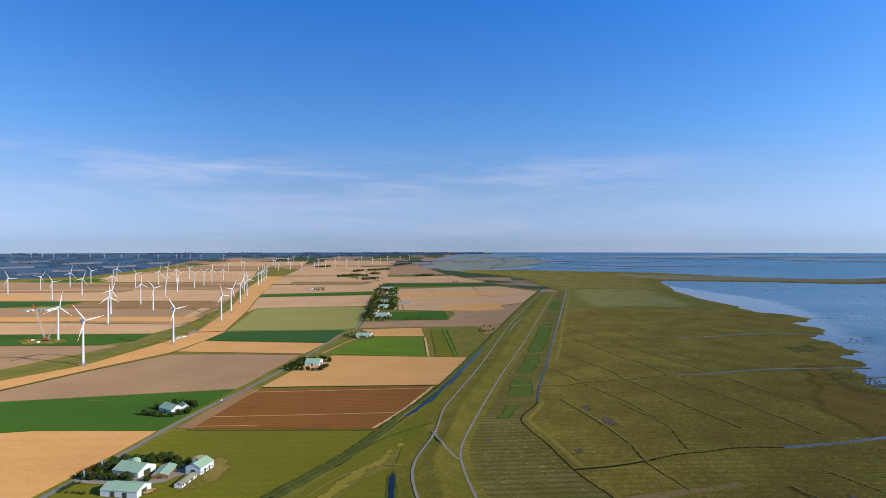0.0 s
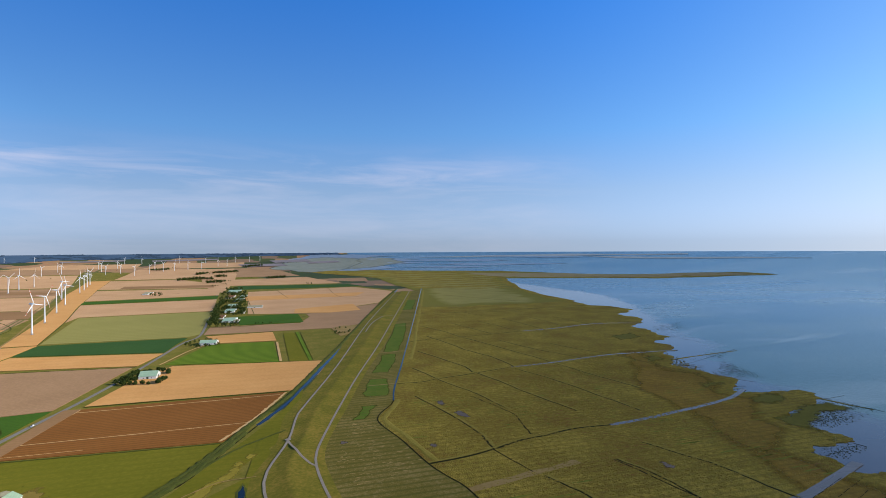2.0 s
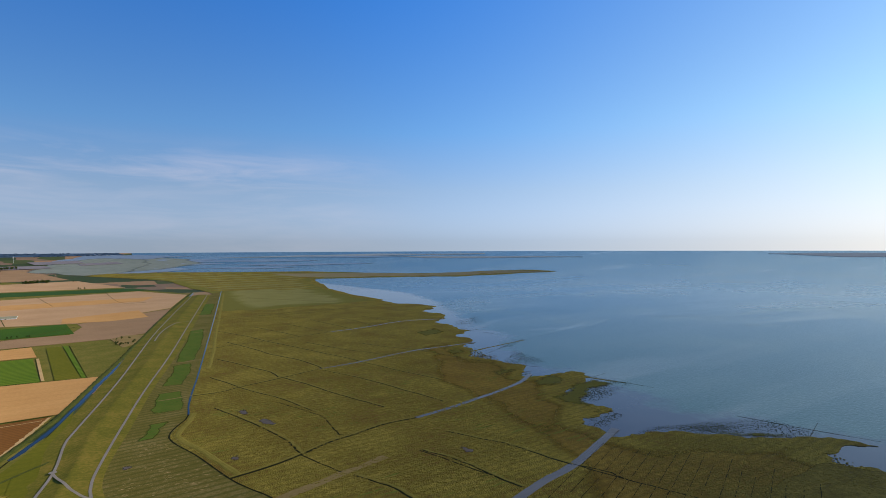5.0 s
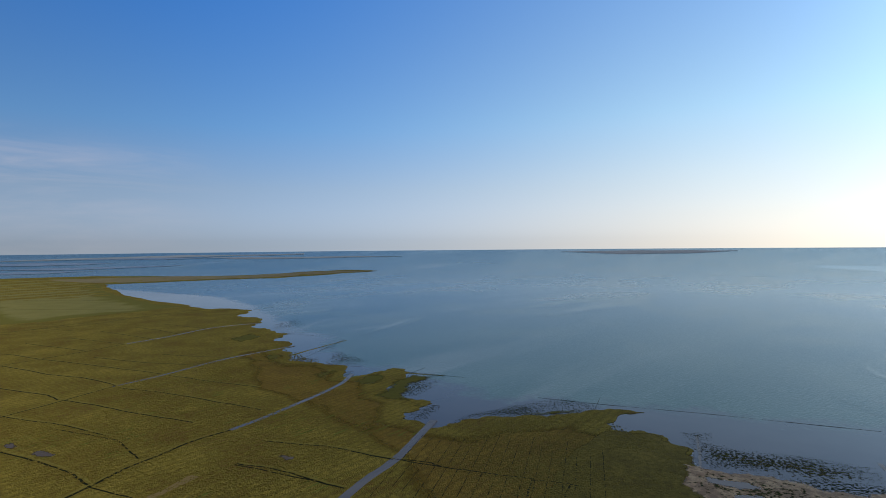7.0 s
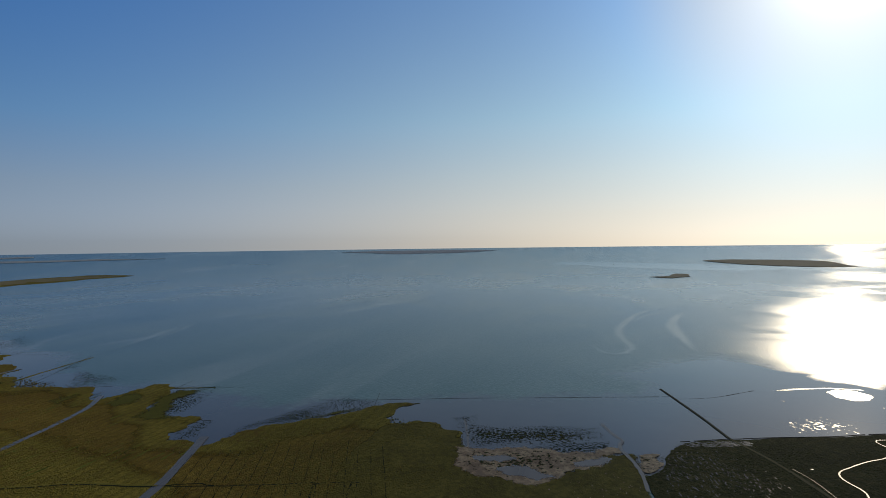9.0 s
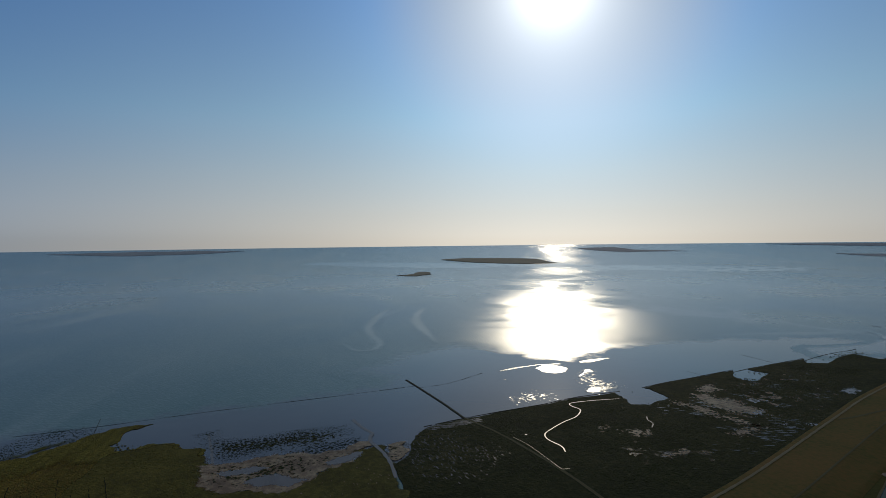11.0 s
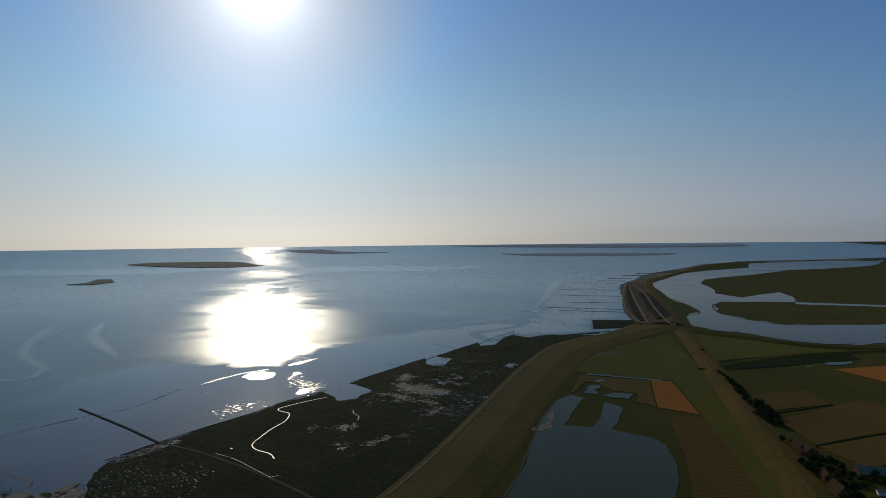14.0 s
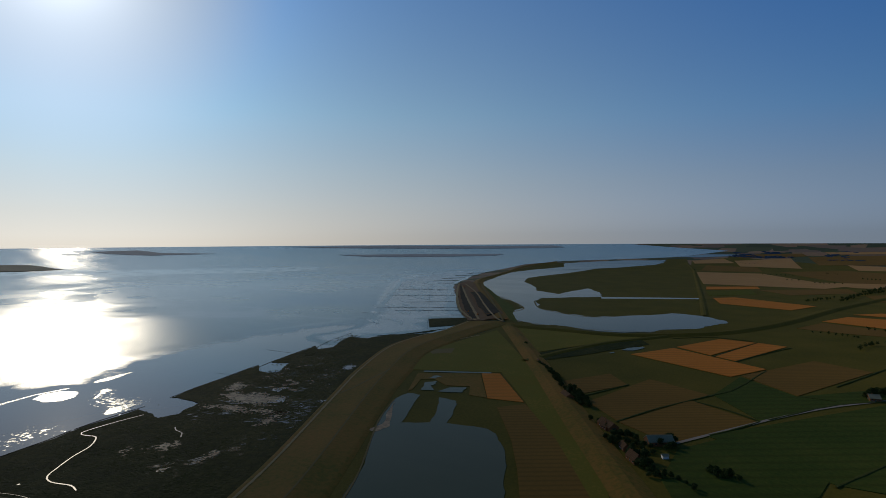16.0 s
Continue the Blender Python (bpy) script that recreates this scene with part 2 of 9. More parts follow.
        s3.operation = "MAXIMUM"
        s3.inputs[1].default_value = 0.06
        l.new(s2.outputs[0], s3.inputs[0])
        l.new(s3.outputs[0], b.inputs["Roughness"])
    if bump:
        wv = n.new("ShaderNodeTexNoise")
        wv.inputs["Scale"].default_value, wv.inputs["Detail"].default_value = 0.25, 4
        l.new(tc.outputs["Object"], wv.inputs["Vector"])
        bp = n.new("ShaderNodeBump")
        bp.inputs["Strength"].default_value, bp.inputs["Distance"].default_value = bump, 0.5
        l.new(wv.outputs["Fac"], bp.inputs["Height"])
        last = bp
        if swell:   # shading normal leaned towards level, as the sheet bends up for the view
            level, unit = n.new("ShaderNodeMix"), n.new("ShaderNodeVectorMath")
            level.data_type, level.factor_mode = "VECTOR", "UNIFORM"
            level.inputs["Factor"].default_value = 0.28
            a, c = [p for p in level.inputs if p.type == "VECTOR" and p.name in "AB"]
            l.new(tc.outputs["Normal"], a)
            c.default_value = (0, 0, 1)
            unit.operation = "NORMALIZE"
            l.new([p for p in level.outputs if p.type == "VECTOR"][0], unit.inputs[0])
            l.new(unit.outputs[0], bp.inputs["Normal"])
            w2 = n.new("ShaderNodeTexNoise")
            w2.inputs["Scale"].default_value, w2.inputs["Detail"].default_value = 0.3, 3
            l.new(tc.outputs["Object"], w2.inputs["Vector"])
            last = n.new("ShaderNodeBump")
            last.inputs["Strength"].default_value, last.inputs["Distance"].default_value = 0.32, 1.0
            l.new(w2.outputs["Fac"], last.inputs["Height"])
            l.new(bp.outputs["Normal"], last.inputs["Normal"])
        l.new(last.outputs["Normal"], b.inputs["Normal"])
        if swell:   # wave facets of a wind sea: a compact lobe over the water's own colour
            b.inputs["Specular IOR Level"].default_value = 0.0
            gl, fr, mx = n.new("ShaderNodeBsdfGlossy"), n.new("ShaderNodeFresnel"), n.new("ShaderNodeMixShader")
            gl.distribution = "BECKMANN"
            fr.inputs["IOR"].default_value = 1.28
            for nd in (gl, fr):
                l.new(last.outputs["Normal"], nd.inputs["Normal"])
            l.new(b.inputs["Roughness"].links[0].from_socket, gl.inputs["Roughness"])
            l.new(fr.outputs[0], mx.inputs[0])
            l.new(b.outputs[0], mx.inputs[1])
            l.new(gl.outputs[0], mx.inputs[2])
            l.new(mx.outputs[0], n["Material Output"].inputs["Surface"])
    return m


def country_mat():
    """Far farmland: a patchwork of stubble, grass, crops and woods."""
    m = bpy.data.materials.new("farmland")
    m.use_nodes = True
    n, l = m.node_tree.nodes, m.node_tree.links
    b = n["Principled BSDF"]
    tc = n.new("ShaderNodeTexCoord")
    vo = n.new("ShaderNodeTexVoronoi")
    vo.distance = "CHEBYCHEV"
    vo.inputs["Scale"].default_value = 0.006
    l.new(tc.outputs["Object"], vo.inputs["Vector"])
    sep = n.new("ShaderNodeSeparateColor")
    l.new(vo.outputs["Color"], sep.inputs[0])
    rp = n.new("ShaderNodeValToRGB")
    rp.color_ramp.interpolation = "CONSTANT"
    els = rp.color_ramp.elements
    els[0].position, els[0].color = 0.0, (0.05, 0.075, 0.02, 1)
    els[1].position, els[1].color = 0.25, (0.09, 0.11, 0.03, 1)
    els.new(0.36).color = (0.08, 0.10, 0.025, 1)
    els.new(0.5).color = (0.40, 0.23, 0.11, 1)
    els.new(0.75).color = (0.27, 0.17, 0.10, 1)
    l.new(sep.outputs[0], rp.inputs["Fac"])
    nz = n.new("ShaderNodeTexNoise")
    nz.inputs["Scale"].default_value, nz.inputs["Detail"].default_value = 0.05, 6
    l.new(tc.outputs["Object"], nz.inputs["Vector"])
    mx = n.new("ShaderNodeMix")
    mx.data_type, mx.blend_type = "RGBA", "MULTIPLY"
    mx.inputs["Factor"].default_value = 0.6
    l.new(rp.outputs["Color"], mx.inputs["A"])
    l.new(nz.outputs["Color"], mx.inputs["B"])
    l.new(mx.outputs["Result"], b.inputs["Base Color"])
    b.inputs["Roughness"].default_value = 0.95
    b.inputs["Diffuse Roughness"].default_value = 1.0
    b.inputs["Specular IOR Level"].default_value = 0.2
    return m


ROW = 3.0   # direction of the crop rows, degrees from the x axis
M = {
    "fallow": mat("reddish_fallow", [(0.20, 0.12, 0.085), (0.245, 0.148, 0.105)], 0.3, 0.012, bump=0.4, stripe=(ROW, 7), stripe_col=(0.18, 0.11, 0.075), stripe_amt=0.3),
    "country": country_mat(),
    "dullgrass": mat("dull_bank_grass", [(0.09, 0.10, 0.045), (0.12, 0.12, 0.06), (0.15, 0.14, 0.08)], 0.35, 0.03, bump=0.8, bump_size=1.0),
    "wheat": mat("ripe_wheat", [(0.42, 0.225, 0.115), (0.47, 0.258, 0.135), (0.51, 0.29, 0.16)], 0.3, 0.012, bump=0.5, stripe=(ROW, 24), stripe_col=(0.33, 0.18, 0.085), stripe_amt=0.16),
    "straw": mat("pale_stubble", [(0.36, 0.225, 0.175), (0.42, 0.265, 0.21), (0.47, 0.31, 0.25)], 0.3, 0.01, bump=0.4, stripe=(ROW, 9), stripe_col=(0.31, 0.195, 0.14), stripe_amt=0.3),
    "stubble": mat("brown_stubble", [(0.235, 0.15, 0.122), (0.28, 0.178, 0.145), (0.315, 0.205, 0.17)], 0.3, 0.012, bump=0.4, stripe=(ROW, 7), stripe_col=(0.21, 0.135, 0.095), stripe_amt=0.3),
    "soil": mat("bare_soil", [(0.16, 0.068, 0.026), (0.19, 0.082, 0.031), (0.215, 0.095, 0.038)], 0.4, 0.015, bump=0.5, stripe=(ROW, 6), stripe_col=(0.115, 0.055, 0.024), stripe_amt=0.75),
    "sandtrack": mat("dry_sandy_headland", [(0.38, 0.25, 0.16), (0.50, 0.35, 0.24)], 0.6, 0.05, bump=0.3),
    "beet": mat("dark_green_beet", [(0.035, 0.085, 0.018), (0.05, 0.11, 0.02)], 0.4, 0.012, bump=0.6, stripe=(ROW, 6), stripe_col=(0.03, 0.06, 0.015), stripe_amt=0.25),
    "cabbage": mat("blue_green_crop", [(0.03, 0.075, 0.03), (0.04, 0.09, 0.035)], 0.4, 0.012, bump=0.6, stripe=(ROW, 6), stripe_col=(0.025, 0.05, 0.02), stripe_amt=0.3),
    "meadow": mat("mown_meadow", [(0.098, 0.102, 0.015), (0.12, 0.118, 0.018), (0.148, 0.136, 0.024)], 0.25, 0.01, bump=0.4, stripe=(ROW, 12), stripe_col=(0.095, 0.104, 0.015), stripe_amt=0.5),
    "paleveg": mat("pale_green_crop", [(0.20, 0.19, 0.085), (0.24, 0.225, 0.105)], 0.3, 0.008, bump=0.4, stripe=(ROW, 24), stripe_col=(0.18, 0.18, 0.07), stripe_amt=0.4),
    "strips": mat("striped_green_plots", [(0.09, 0.15, 0.02), (0.12, 0.175, 0.025)], 0.3, 0.02, bump=0.4, stripe=(ROW, 11), stripe_col=(0.04, 0.085, 0.012), stripe_amt=0.8),
    "grass": mat("rough_grass", [(0.07, 0.095, 0.018), (0.10, 0.115, 0.024), (0.14, 0.14, 0.035)], 0.35, 0.03, bump=0.6, bump_size=1.0),
    "polder": mat("polder_grassland", [(0.088, 0.081, 0.017), (0.125, 0.102, 0.021), (0.17, 0.123, 0.028)], 0.3, 0.012, bump=0.6, bump_size=1.0),
    "dike": mat("grazed_dike_turf", [(0.09, 0.095, 0.02), (0.135, 0.122, 0.027), (0.205, 0.152, 0.045)], 0.3, 0.028, bump=0.4, bump_size=0.8),
    "drydike": mat("dry_dike_turf", [(0.335, 0.158, 0.052), (0.25, 0.145, 0.042), (0.14, 0.12, 0.029)], 0.25, 0.012, bump=0.4, bump_size=0.8),
    "reed": mat("yellow_reed_bed", [(0.17, 0.145, 0.03), (0.24, 0.20, 0.05)], 0.5, 0.06, bump=0.9, bump_size=1.5),
    "marsh": mat("salt_marsh_turf", [(0.165, 0.106, 0.032), (0.204, 0.165, 0.039), (0.295, 0.228, 0.06)], 0.22, 0.016, bump=1.0, bump_size=1.2, stripe=(2, 9), stripe_col=(0.115, 0.088, 0.03), stripe_amt=0.42, contrast=1.25, bump_high=1.1),
    # wet turf, darkened further in colour because it lies against the sun
    "darkmarsh": mat("dark_wet_backlit_turf", [(0.02, 0.031, 0.010), (0.033, 0.044, 0.013), (0.06, 0.06, 0.020)], 0.15, 0.02, bump=0.9, bump_size=2.0, contrast=1.3, bump_high=0.8),
    "pasture": mat("dull_pasture", [(0.042, 0.07, 0.017), (0.062, 0.088, 0.02), (0.09, 0.104, 0.025)], 0.3, 0.012, bump=0.6, stripe=(35, 14), stripe_col=(0.04, 0.045, 0.012), stripe_amt=0.4),
    "dull": mat("dull_brown_field", [(0.20, 0.11, 0.034), (0.25, 0.135, 0.04)], 0.3, 0.012, bump=0.5, stripe=(35, 8), stripe_col=(0.09, 0.06, 0.02), stripe_amt=0.4),
    # ripe grain, with the orange glow of backlight in its colour
    "orange": mat("orange_ripe_grain", [(0.58, 0.19, 0.042), (0.66, 0.235, 0.055)], 0.3, 0.012, bump=0.5, stripe=(35, 14), stripe_col=(0.28, 0.12, 0.03), stripe_amt=0.3),
    "foreland": mat("grooved_foreland_turf", [(0.115, 0.10, 0.03), (0.14, 0.115, 0.04), (0.19, 0.15, 0.075)], 0.5, 0.02, bump=0.8, bump_size=1.0, stripe=(4, 9), stripe_col=(0.075, 0.08, 0.022), stripe_amt=0.75, contrast=1.6),
    "tallgrass": mat("tall_bank_grass", [(0.165, 0.142, 0.037), (0.235, 0.192, 0.058)], 0.4, 0.05, bump=0.9, bump_size=1.0),
    "bankreed": mat("dark_reeds", [(0.045, 0.06, 0.02), (0.085, 0.095, 0.032)], 0.5, 0.06, bump=0.9, bump_size=1.0),
    "isle": mat("low_island_turf", [(0.17, 0.17, 0.12), (0.23, 0.22, 0.16)], 0.05, 0.01, bump=0.3, diff_rough=0.3),
    # far shores: the paleness of haze is put into their colour
    "farshore": mat("hazed_far_sands", [(0.25, 0.28, 0.29), (0.32, 0.345, 0.35)], 0.02, 0.006, bump=0.0, diff_rough=0.2, rough=0.9, spec=0.03),
    "verge": mat("dry_field_verges", [(0.10, 0.105, 0.025), (0.135, 0.125, 0.035), (0.19, 0.155, 0.055)], 0.3, 0.03, bump=0.6, bump_size=1.0),
    "meadow2": mat("dry_olive_meadow", [(0.215, 0.152, 0.03), (0.172, 0.152, 0.028), (0.27, 0.178, 0.043)], 0.3, 0.015, bump=0.5),
    "stone": mat("dark_wet_stone", [(0.07, 0.06, 0.05), (0.12, 0.10, 0.08)], 0.8, 0.1, bump=0.8, bump_size=0.5),
    "asphalt": mat("worn_asphalt", [(0.17, 0.158, 0.142), (0.23, 0.215, 0.19)], 0.8, 0.05, bump=0.2, diff_rough=0.5),
    "concrete": mat("pale_paved_path", [(0.22, 0.185, 0.145), (0.29, 0.25, 0.20)], 0.8, 0.06, bump=0.2, diff_rough=0.5),
    "track": mat("worn_earth_track", [(0.20, 0.14, 0.075), (0.26, 0.19, 0.11)], 0.6, 0.05, bump=0.3),
    "darksoil": mat("dark_excavated_clay", [(0.035, 0.03, 0.03), (0.07, 0.055, 0.045)], 0.2, 0.03, bump=0.9, bump_size=2.0),
    "redsoil": mat("reddish_clay_track", [(0.20, 0.105, 0.072), (0.27, 0.155, 0.105)], 0.3, 0.03, bump=0.6, bump_size=2.0),
    "sand": mat("damp_sand", [(0.33, 0.205, 0.165), (0.47, 0.30, 0.235), (0.63, 0.44, 0.345)], 0.2, 0.04, bump=0.3, rough=0.6, contrast=1.8),
    "wood": mat("weathered_brushwood", [(0.035, 0.03, 0.026), (0.07, 0.058, 0.045)], 2.0, 0.3, bump=0.5, bump_size=0.2),
    "sea": water_mat("open_sea", (0.06, 0.118, 0.100), (0.112, 0.17, 0.148), 0.315, 0.25, 0.0022, 0.25, ior=1.42, swell=True),
    "canal": water_mat("canal_water", (0.012, 0.020, 0.026), (0.02, 0.028, 0.03), 0.12, 0.08, 0.02, 0.05, ior=1.2),
    "creek": water_mat("creek_water", (0.092, 0.09, 0.086), (0.125, 0.12, 0.112), 0.28, 0.2, 0.02, 0.03, ior=1.16),
    "lake": water_mat("lake_water", (0.05, 0.064, 0.046), (0.066, 0.078, 0.056), 0.16, 0.12, 0.006, 0.03, ior=1.08),
}


# ---- builders ----
def lift(x, y):
    """Height of the ground sheet: level, then sweeping up to the horizon."""
    r = math.hypot(x, y)
    return CAM_H * (r / FLAT - 1) ** 2 if r > FLAT else 0.0


def mesh(name, verts, faces, material, smooth=False):
    me = bpy.data.meshes.new(name)
    me.from_pydata([tuple(v) for v in verts], [], faces)
    me.materials.append(material)
    if smooth:
        me.polygons.foreach_set("use_smooth", [True] * len(me.polygons))
    me.update()
    return me


def thing(name, me, label="", category="", group="", kind=""):
    return tagged(new(name, me), label, category, group, kind)


def part(name, me, parent, label=""):
    ob = new(name, me)
    ob.parent = parent
    return tagged(ob, label)


def rough_line(pts, amp, closed=True, depth=3, seed=1):
    """Frays a line or outline by displaced midpoints, as shores and ditches are."""
    rnd = random.Random(seed)
    pts = [Vector(p) for p in pts]
    for _ in range(depth):
        out = []
        n = len(pts)
        for i in range(n if closed else n - 1):
            p, q = pts[i], pts[(i + 1) % n]
            d = q - p
            k = min(amp, d.length * 0.22) * rnd.uniform(-1, 1)
            nrm = Vector((-d.y, d.x)).normalized() if d.length > 1e-6 else Vector((0, 0))
            out += [p, (p + q) / 2 + nrm * k]
        if not closed:
            out.append(pts[-1])
        pts, amp = out, amp * 0.55
    return [tuple(p) for p in pts]


def smooth_line(pts, step):
    """Catmull-Rom through the points, at even steps."""
    P = [Vector(p) for p in pts]
    P = [P[0] * 2 - P[1]] + P + [P[-1] * 2 - P[-2]]
    out = []
    for i in range(1, len(P) - 2):
        k = max(1, int((P[i + 1] - P[i]).length / step))
        for j in range(k):
            t = j / k
            a, b, c, d = P[i - 1], P[i], P[i + 1], P[i + 2]
            out.append(0.5 * ((2 * b) + (c - a) * t + (2 * a - 5 * b + 4 * c - d) * t * t + (3 * b - a - 3 * c + d) * t ** 3))
    out.append(P[-2])
    return out


def sheet(outline, grid):
    """Triangles filling an outline, with inner points every grid metres."""
    xs, ys = [p[0] for p in outline], [p[1] for p in outline]
    pts = [Vector(p) for p in outline]
    n = len(pts)
    if grid:
        x = min(xs) + grid / 2
        while x < max(xs):
            y = min(ys) + grid / 2
            while y < max(ys):
                if math.hypot(x, y) < RIM + 5:
                    pts.append(Vector((x + 0.13 * y % 7, y)))
                y += grid
            x += grid
    vs, _, fs, *_ = delaunay_2d_cdt(pts, [], [list(range(n))], 1, 1e-4)
    return vs, [list(f) for f in fs]


def slab(name, outline, z, material, label="", category="", kind="structure", grid=0, drop=0.0, group=""):
    """A patch of ground whose top lies z above the sheet, with an edge that goes down by drop."""
    far = max(math.hypot(*p) for p in outline) > FLAT
    if far:
        dense = []
        for i, p in enumerate(outline):
            q = outline[(i + 1) % len(outline)]
            k = max(1, int(math.dist(p, q) / 90))
            dense += [(p[0] + (q[0] - p[0]) * j / k, p[1] + (q[1] - p[1]) * j / k) for j in range(k)]
        outline, grid = dense, grid or 110
    vs, fs = sheet(outline, grid)
    verts = [(v.x, v.y, lift(v.x, v.y) + z) for v in vs]
    if fs and sum((vs[f[1]] - vs[f[0]]).cross(vs[f[2]] - vs[f[0]]) for f in fs[:50]) < 0:
        fs = [f[::-1] for f in fs]
    if drop:
        count = {}
        for f in fs:
            for i in range(len(f)):
                e = (f[i], f[(i + 1) % len(f)])
                count[e] = 1
        for (i, j) in list(count):
            if (j, i) not in count:
                k = len(verts)
                verts += [(*verts[i][:2], verts[i][2] - drop), (*verts[j][:2], verts[j][2] - drop)]
                fs.append([j, i, k, k + 1])
    return thing(name, mesh(name, verts, fs, material), label, category or name, group, kind)


def frayed(material, size=0.03, amount=0.9, into=None, rough=0.9, ior=1.45):
    """Lets a ground material thin out, patch by patch, towards the edge of its sheet."""
    n, l = material.node_tree.nodes, material.node_tree.links
    at = n.new("ShaderNodeAttribute")
    at.attribute_name = "inland"
    tc = n.new("ShaderNodeTexCoord")
    nz = n.new("ShaderNodeTexNoise")
    nz.inputs["Scale"].default_value, nz.inputs["Detail"].default_value = size, 6
    l.new(tc.outputs["Object"], nz.inputs["Vector"])
    sm = n.new("ShaderNodeMath")
    sm.operation = "MULTIPLY_ADD"
    sm.inputs[1].default_value = amount
    l.new(nz.outputs["Fac"], sm.inputs[0])
    l.new(at.outputs["Fac"], sm.inputs[2])
    mr = n.new("ShaderNodeMapRange")
    mr.inputs["From Min"].default_value, mr.inputs["From Max"].default_value = 0.35 + amount / 2, 0.65 + amount / 2
    l.new(sm.outputs[0], mr.inputs["Value"])
    if into:   # passes over into its neighbour's colour and gloss
        b = n["Principled BSDF"]
        for sock, kind, v in (("Base Color", "RGBA", (*into, 1)), ("Roughness", "FLOAT", rough), ("IOR", "FLOAT", ior)):
            mx = n.new("ShaderNodeMix")
            mx.data_type = kind
            l.new(mr.outputs["Result"], mx.inputs["Factor"])
            a, c = [p for p in mx.inputs if p.name in "AB" and p.type == {"FLOAT": "VALUE", "RGBA": "RGBA"}[kind]]
            a.default_value = v
            if b.inputs[sock].is_linked:
                l.new(b.inputs[sock].links[0].from_socket, c)
            else:
                c.default_value = b.inputs[sock].default_value
            l.new([p for p in mx.outputs if p.type == {"FLOAT": "VALUE", "RGBA": "RGBA"}[kind]][0], b.inputs[sock])
        return material
    mx, tr = n.new("ShaderNodeMixShader"), n.new("ShaderNodeBsdfTransparent")
    l.new(mr.outputs["Result"], mx.inputs[0])
    l.new(tr.outputs[0], mx.inputs[1])
    l.new(n["Material Output"].inputs["Surface"].links[0].from_socket, mx.inputs[2])
    l.new(mx.outputs[0], n["Material Output"].inputs["Surface"])
    return material


def over_sea(name, deep, pale, rough, ior, size, amount, most=1.0, patch=0.006):
    """Water of its own colour and gloss that passes over into the open sea towards the edge of its sheet."""
    m = M["sea"].copy()
    m.name = name
    n, l = m.node_tree.nodes, m.node_tree.links
    sea = n["Material Output"].inputs["Surface"].links[0].from_socket
    b = n.new("ShaderNodeBsdfPrincipled")
    tc, at = n.new("ShaderNodeTexCoord"), n.new("ShaderNodeAttribute")
    at.attribute_name = "inland"
    edge, tone, rp = n.new("ShaderNodeTexNoise"), n.new("ShaderNodeTexNoise"), n.new("ShaderNodeValToRGB")
    for nz, sc, de in ((edge, size, 5), (tone, patch, 4)):
        nz.inputs["Scale"].default_value, nz.inputs["Detail"].default_value = sc, de
        l.new(tc.outputs["Object"], nz.inputs["Vector"])
    rp.color_ramp.elements[0].position, rp.color_ramp.elements[1].position = 0.35, 0.68
    rp.color_ramp.elements[0].color, rp.color_ramp.elements[1].color = (*deep, 1), (*pale, 1)
    l.new(tone.outputs["Fac"], rp.inputs["Fac"])
    l.new(rp.outputs["Color"], b.inputs["Base Color"])
    b.inputs["Roughness"].default_value, b.inputs["IOR"].default_value = rough, ior
    sm, mr, mx = n.new("ShaderNodeMath"), n.new("ShaderNodeMapRange"), n.new("ShaderNodeMixShader")
    sm.operation = "MULTIPLY_ADD"
    sm.inputs[1].default_value = amount
    l.new(edge.outputs["Fac"], sm.inputs[0])
    l.new(at.outputs["Fac"], sm.inputs[2])
    mr.interpolation_type = "SMOOTHSTEP"
    mr.inputs["From Min"].default_value, mr.inputs["From Max"].default_value = 0.25 + amount / 2, 0.75 + amount / 2
    mr.inputs["To Max"].default_value = most
    l.new(sm.outputs[0], mr.inputs["Value"])
    l.new(mr.outputs["Result"], mx.inputs[0])
    l.new(sea, mx.inputs[1])
    l.new(b.outputs[0], mx.inputs[2])
    l.new(mx.outputs[0], n["Material Output"].inputs["Surface"])
    return m


def fray(ob, outline, width):
    """Stores, for each corner of a sheet, how far inside its outline it lies (1 at width or more)."""
    me = ob.data
    co = np.empty(len(me.vertices) * 3)
    me.vertices.foreach_get("co", co)
    xy = co.reshape(-1, 3)[:, :2]
    best = np.full(len(xy), 1e9)
    for i in range(len(outline)):
        p, q = np.array(outline[i - 1]), np.array(outline[i])
        d = q - p
        u = np.clip(((xy - p) @ d) / max(d @ d, 1e-9), 0, 1)
        best = np.minimum(best, np.linalg.norm(xy - p - u[:, None] * d, axis=1))
    at = me.attributes.new("inland", "FLOAT", "POINT")
    at.data.foreach_set("value", np.clip(best / width, 0, 1).astype(np.float32))


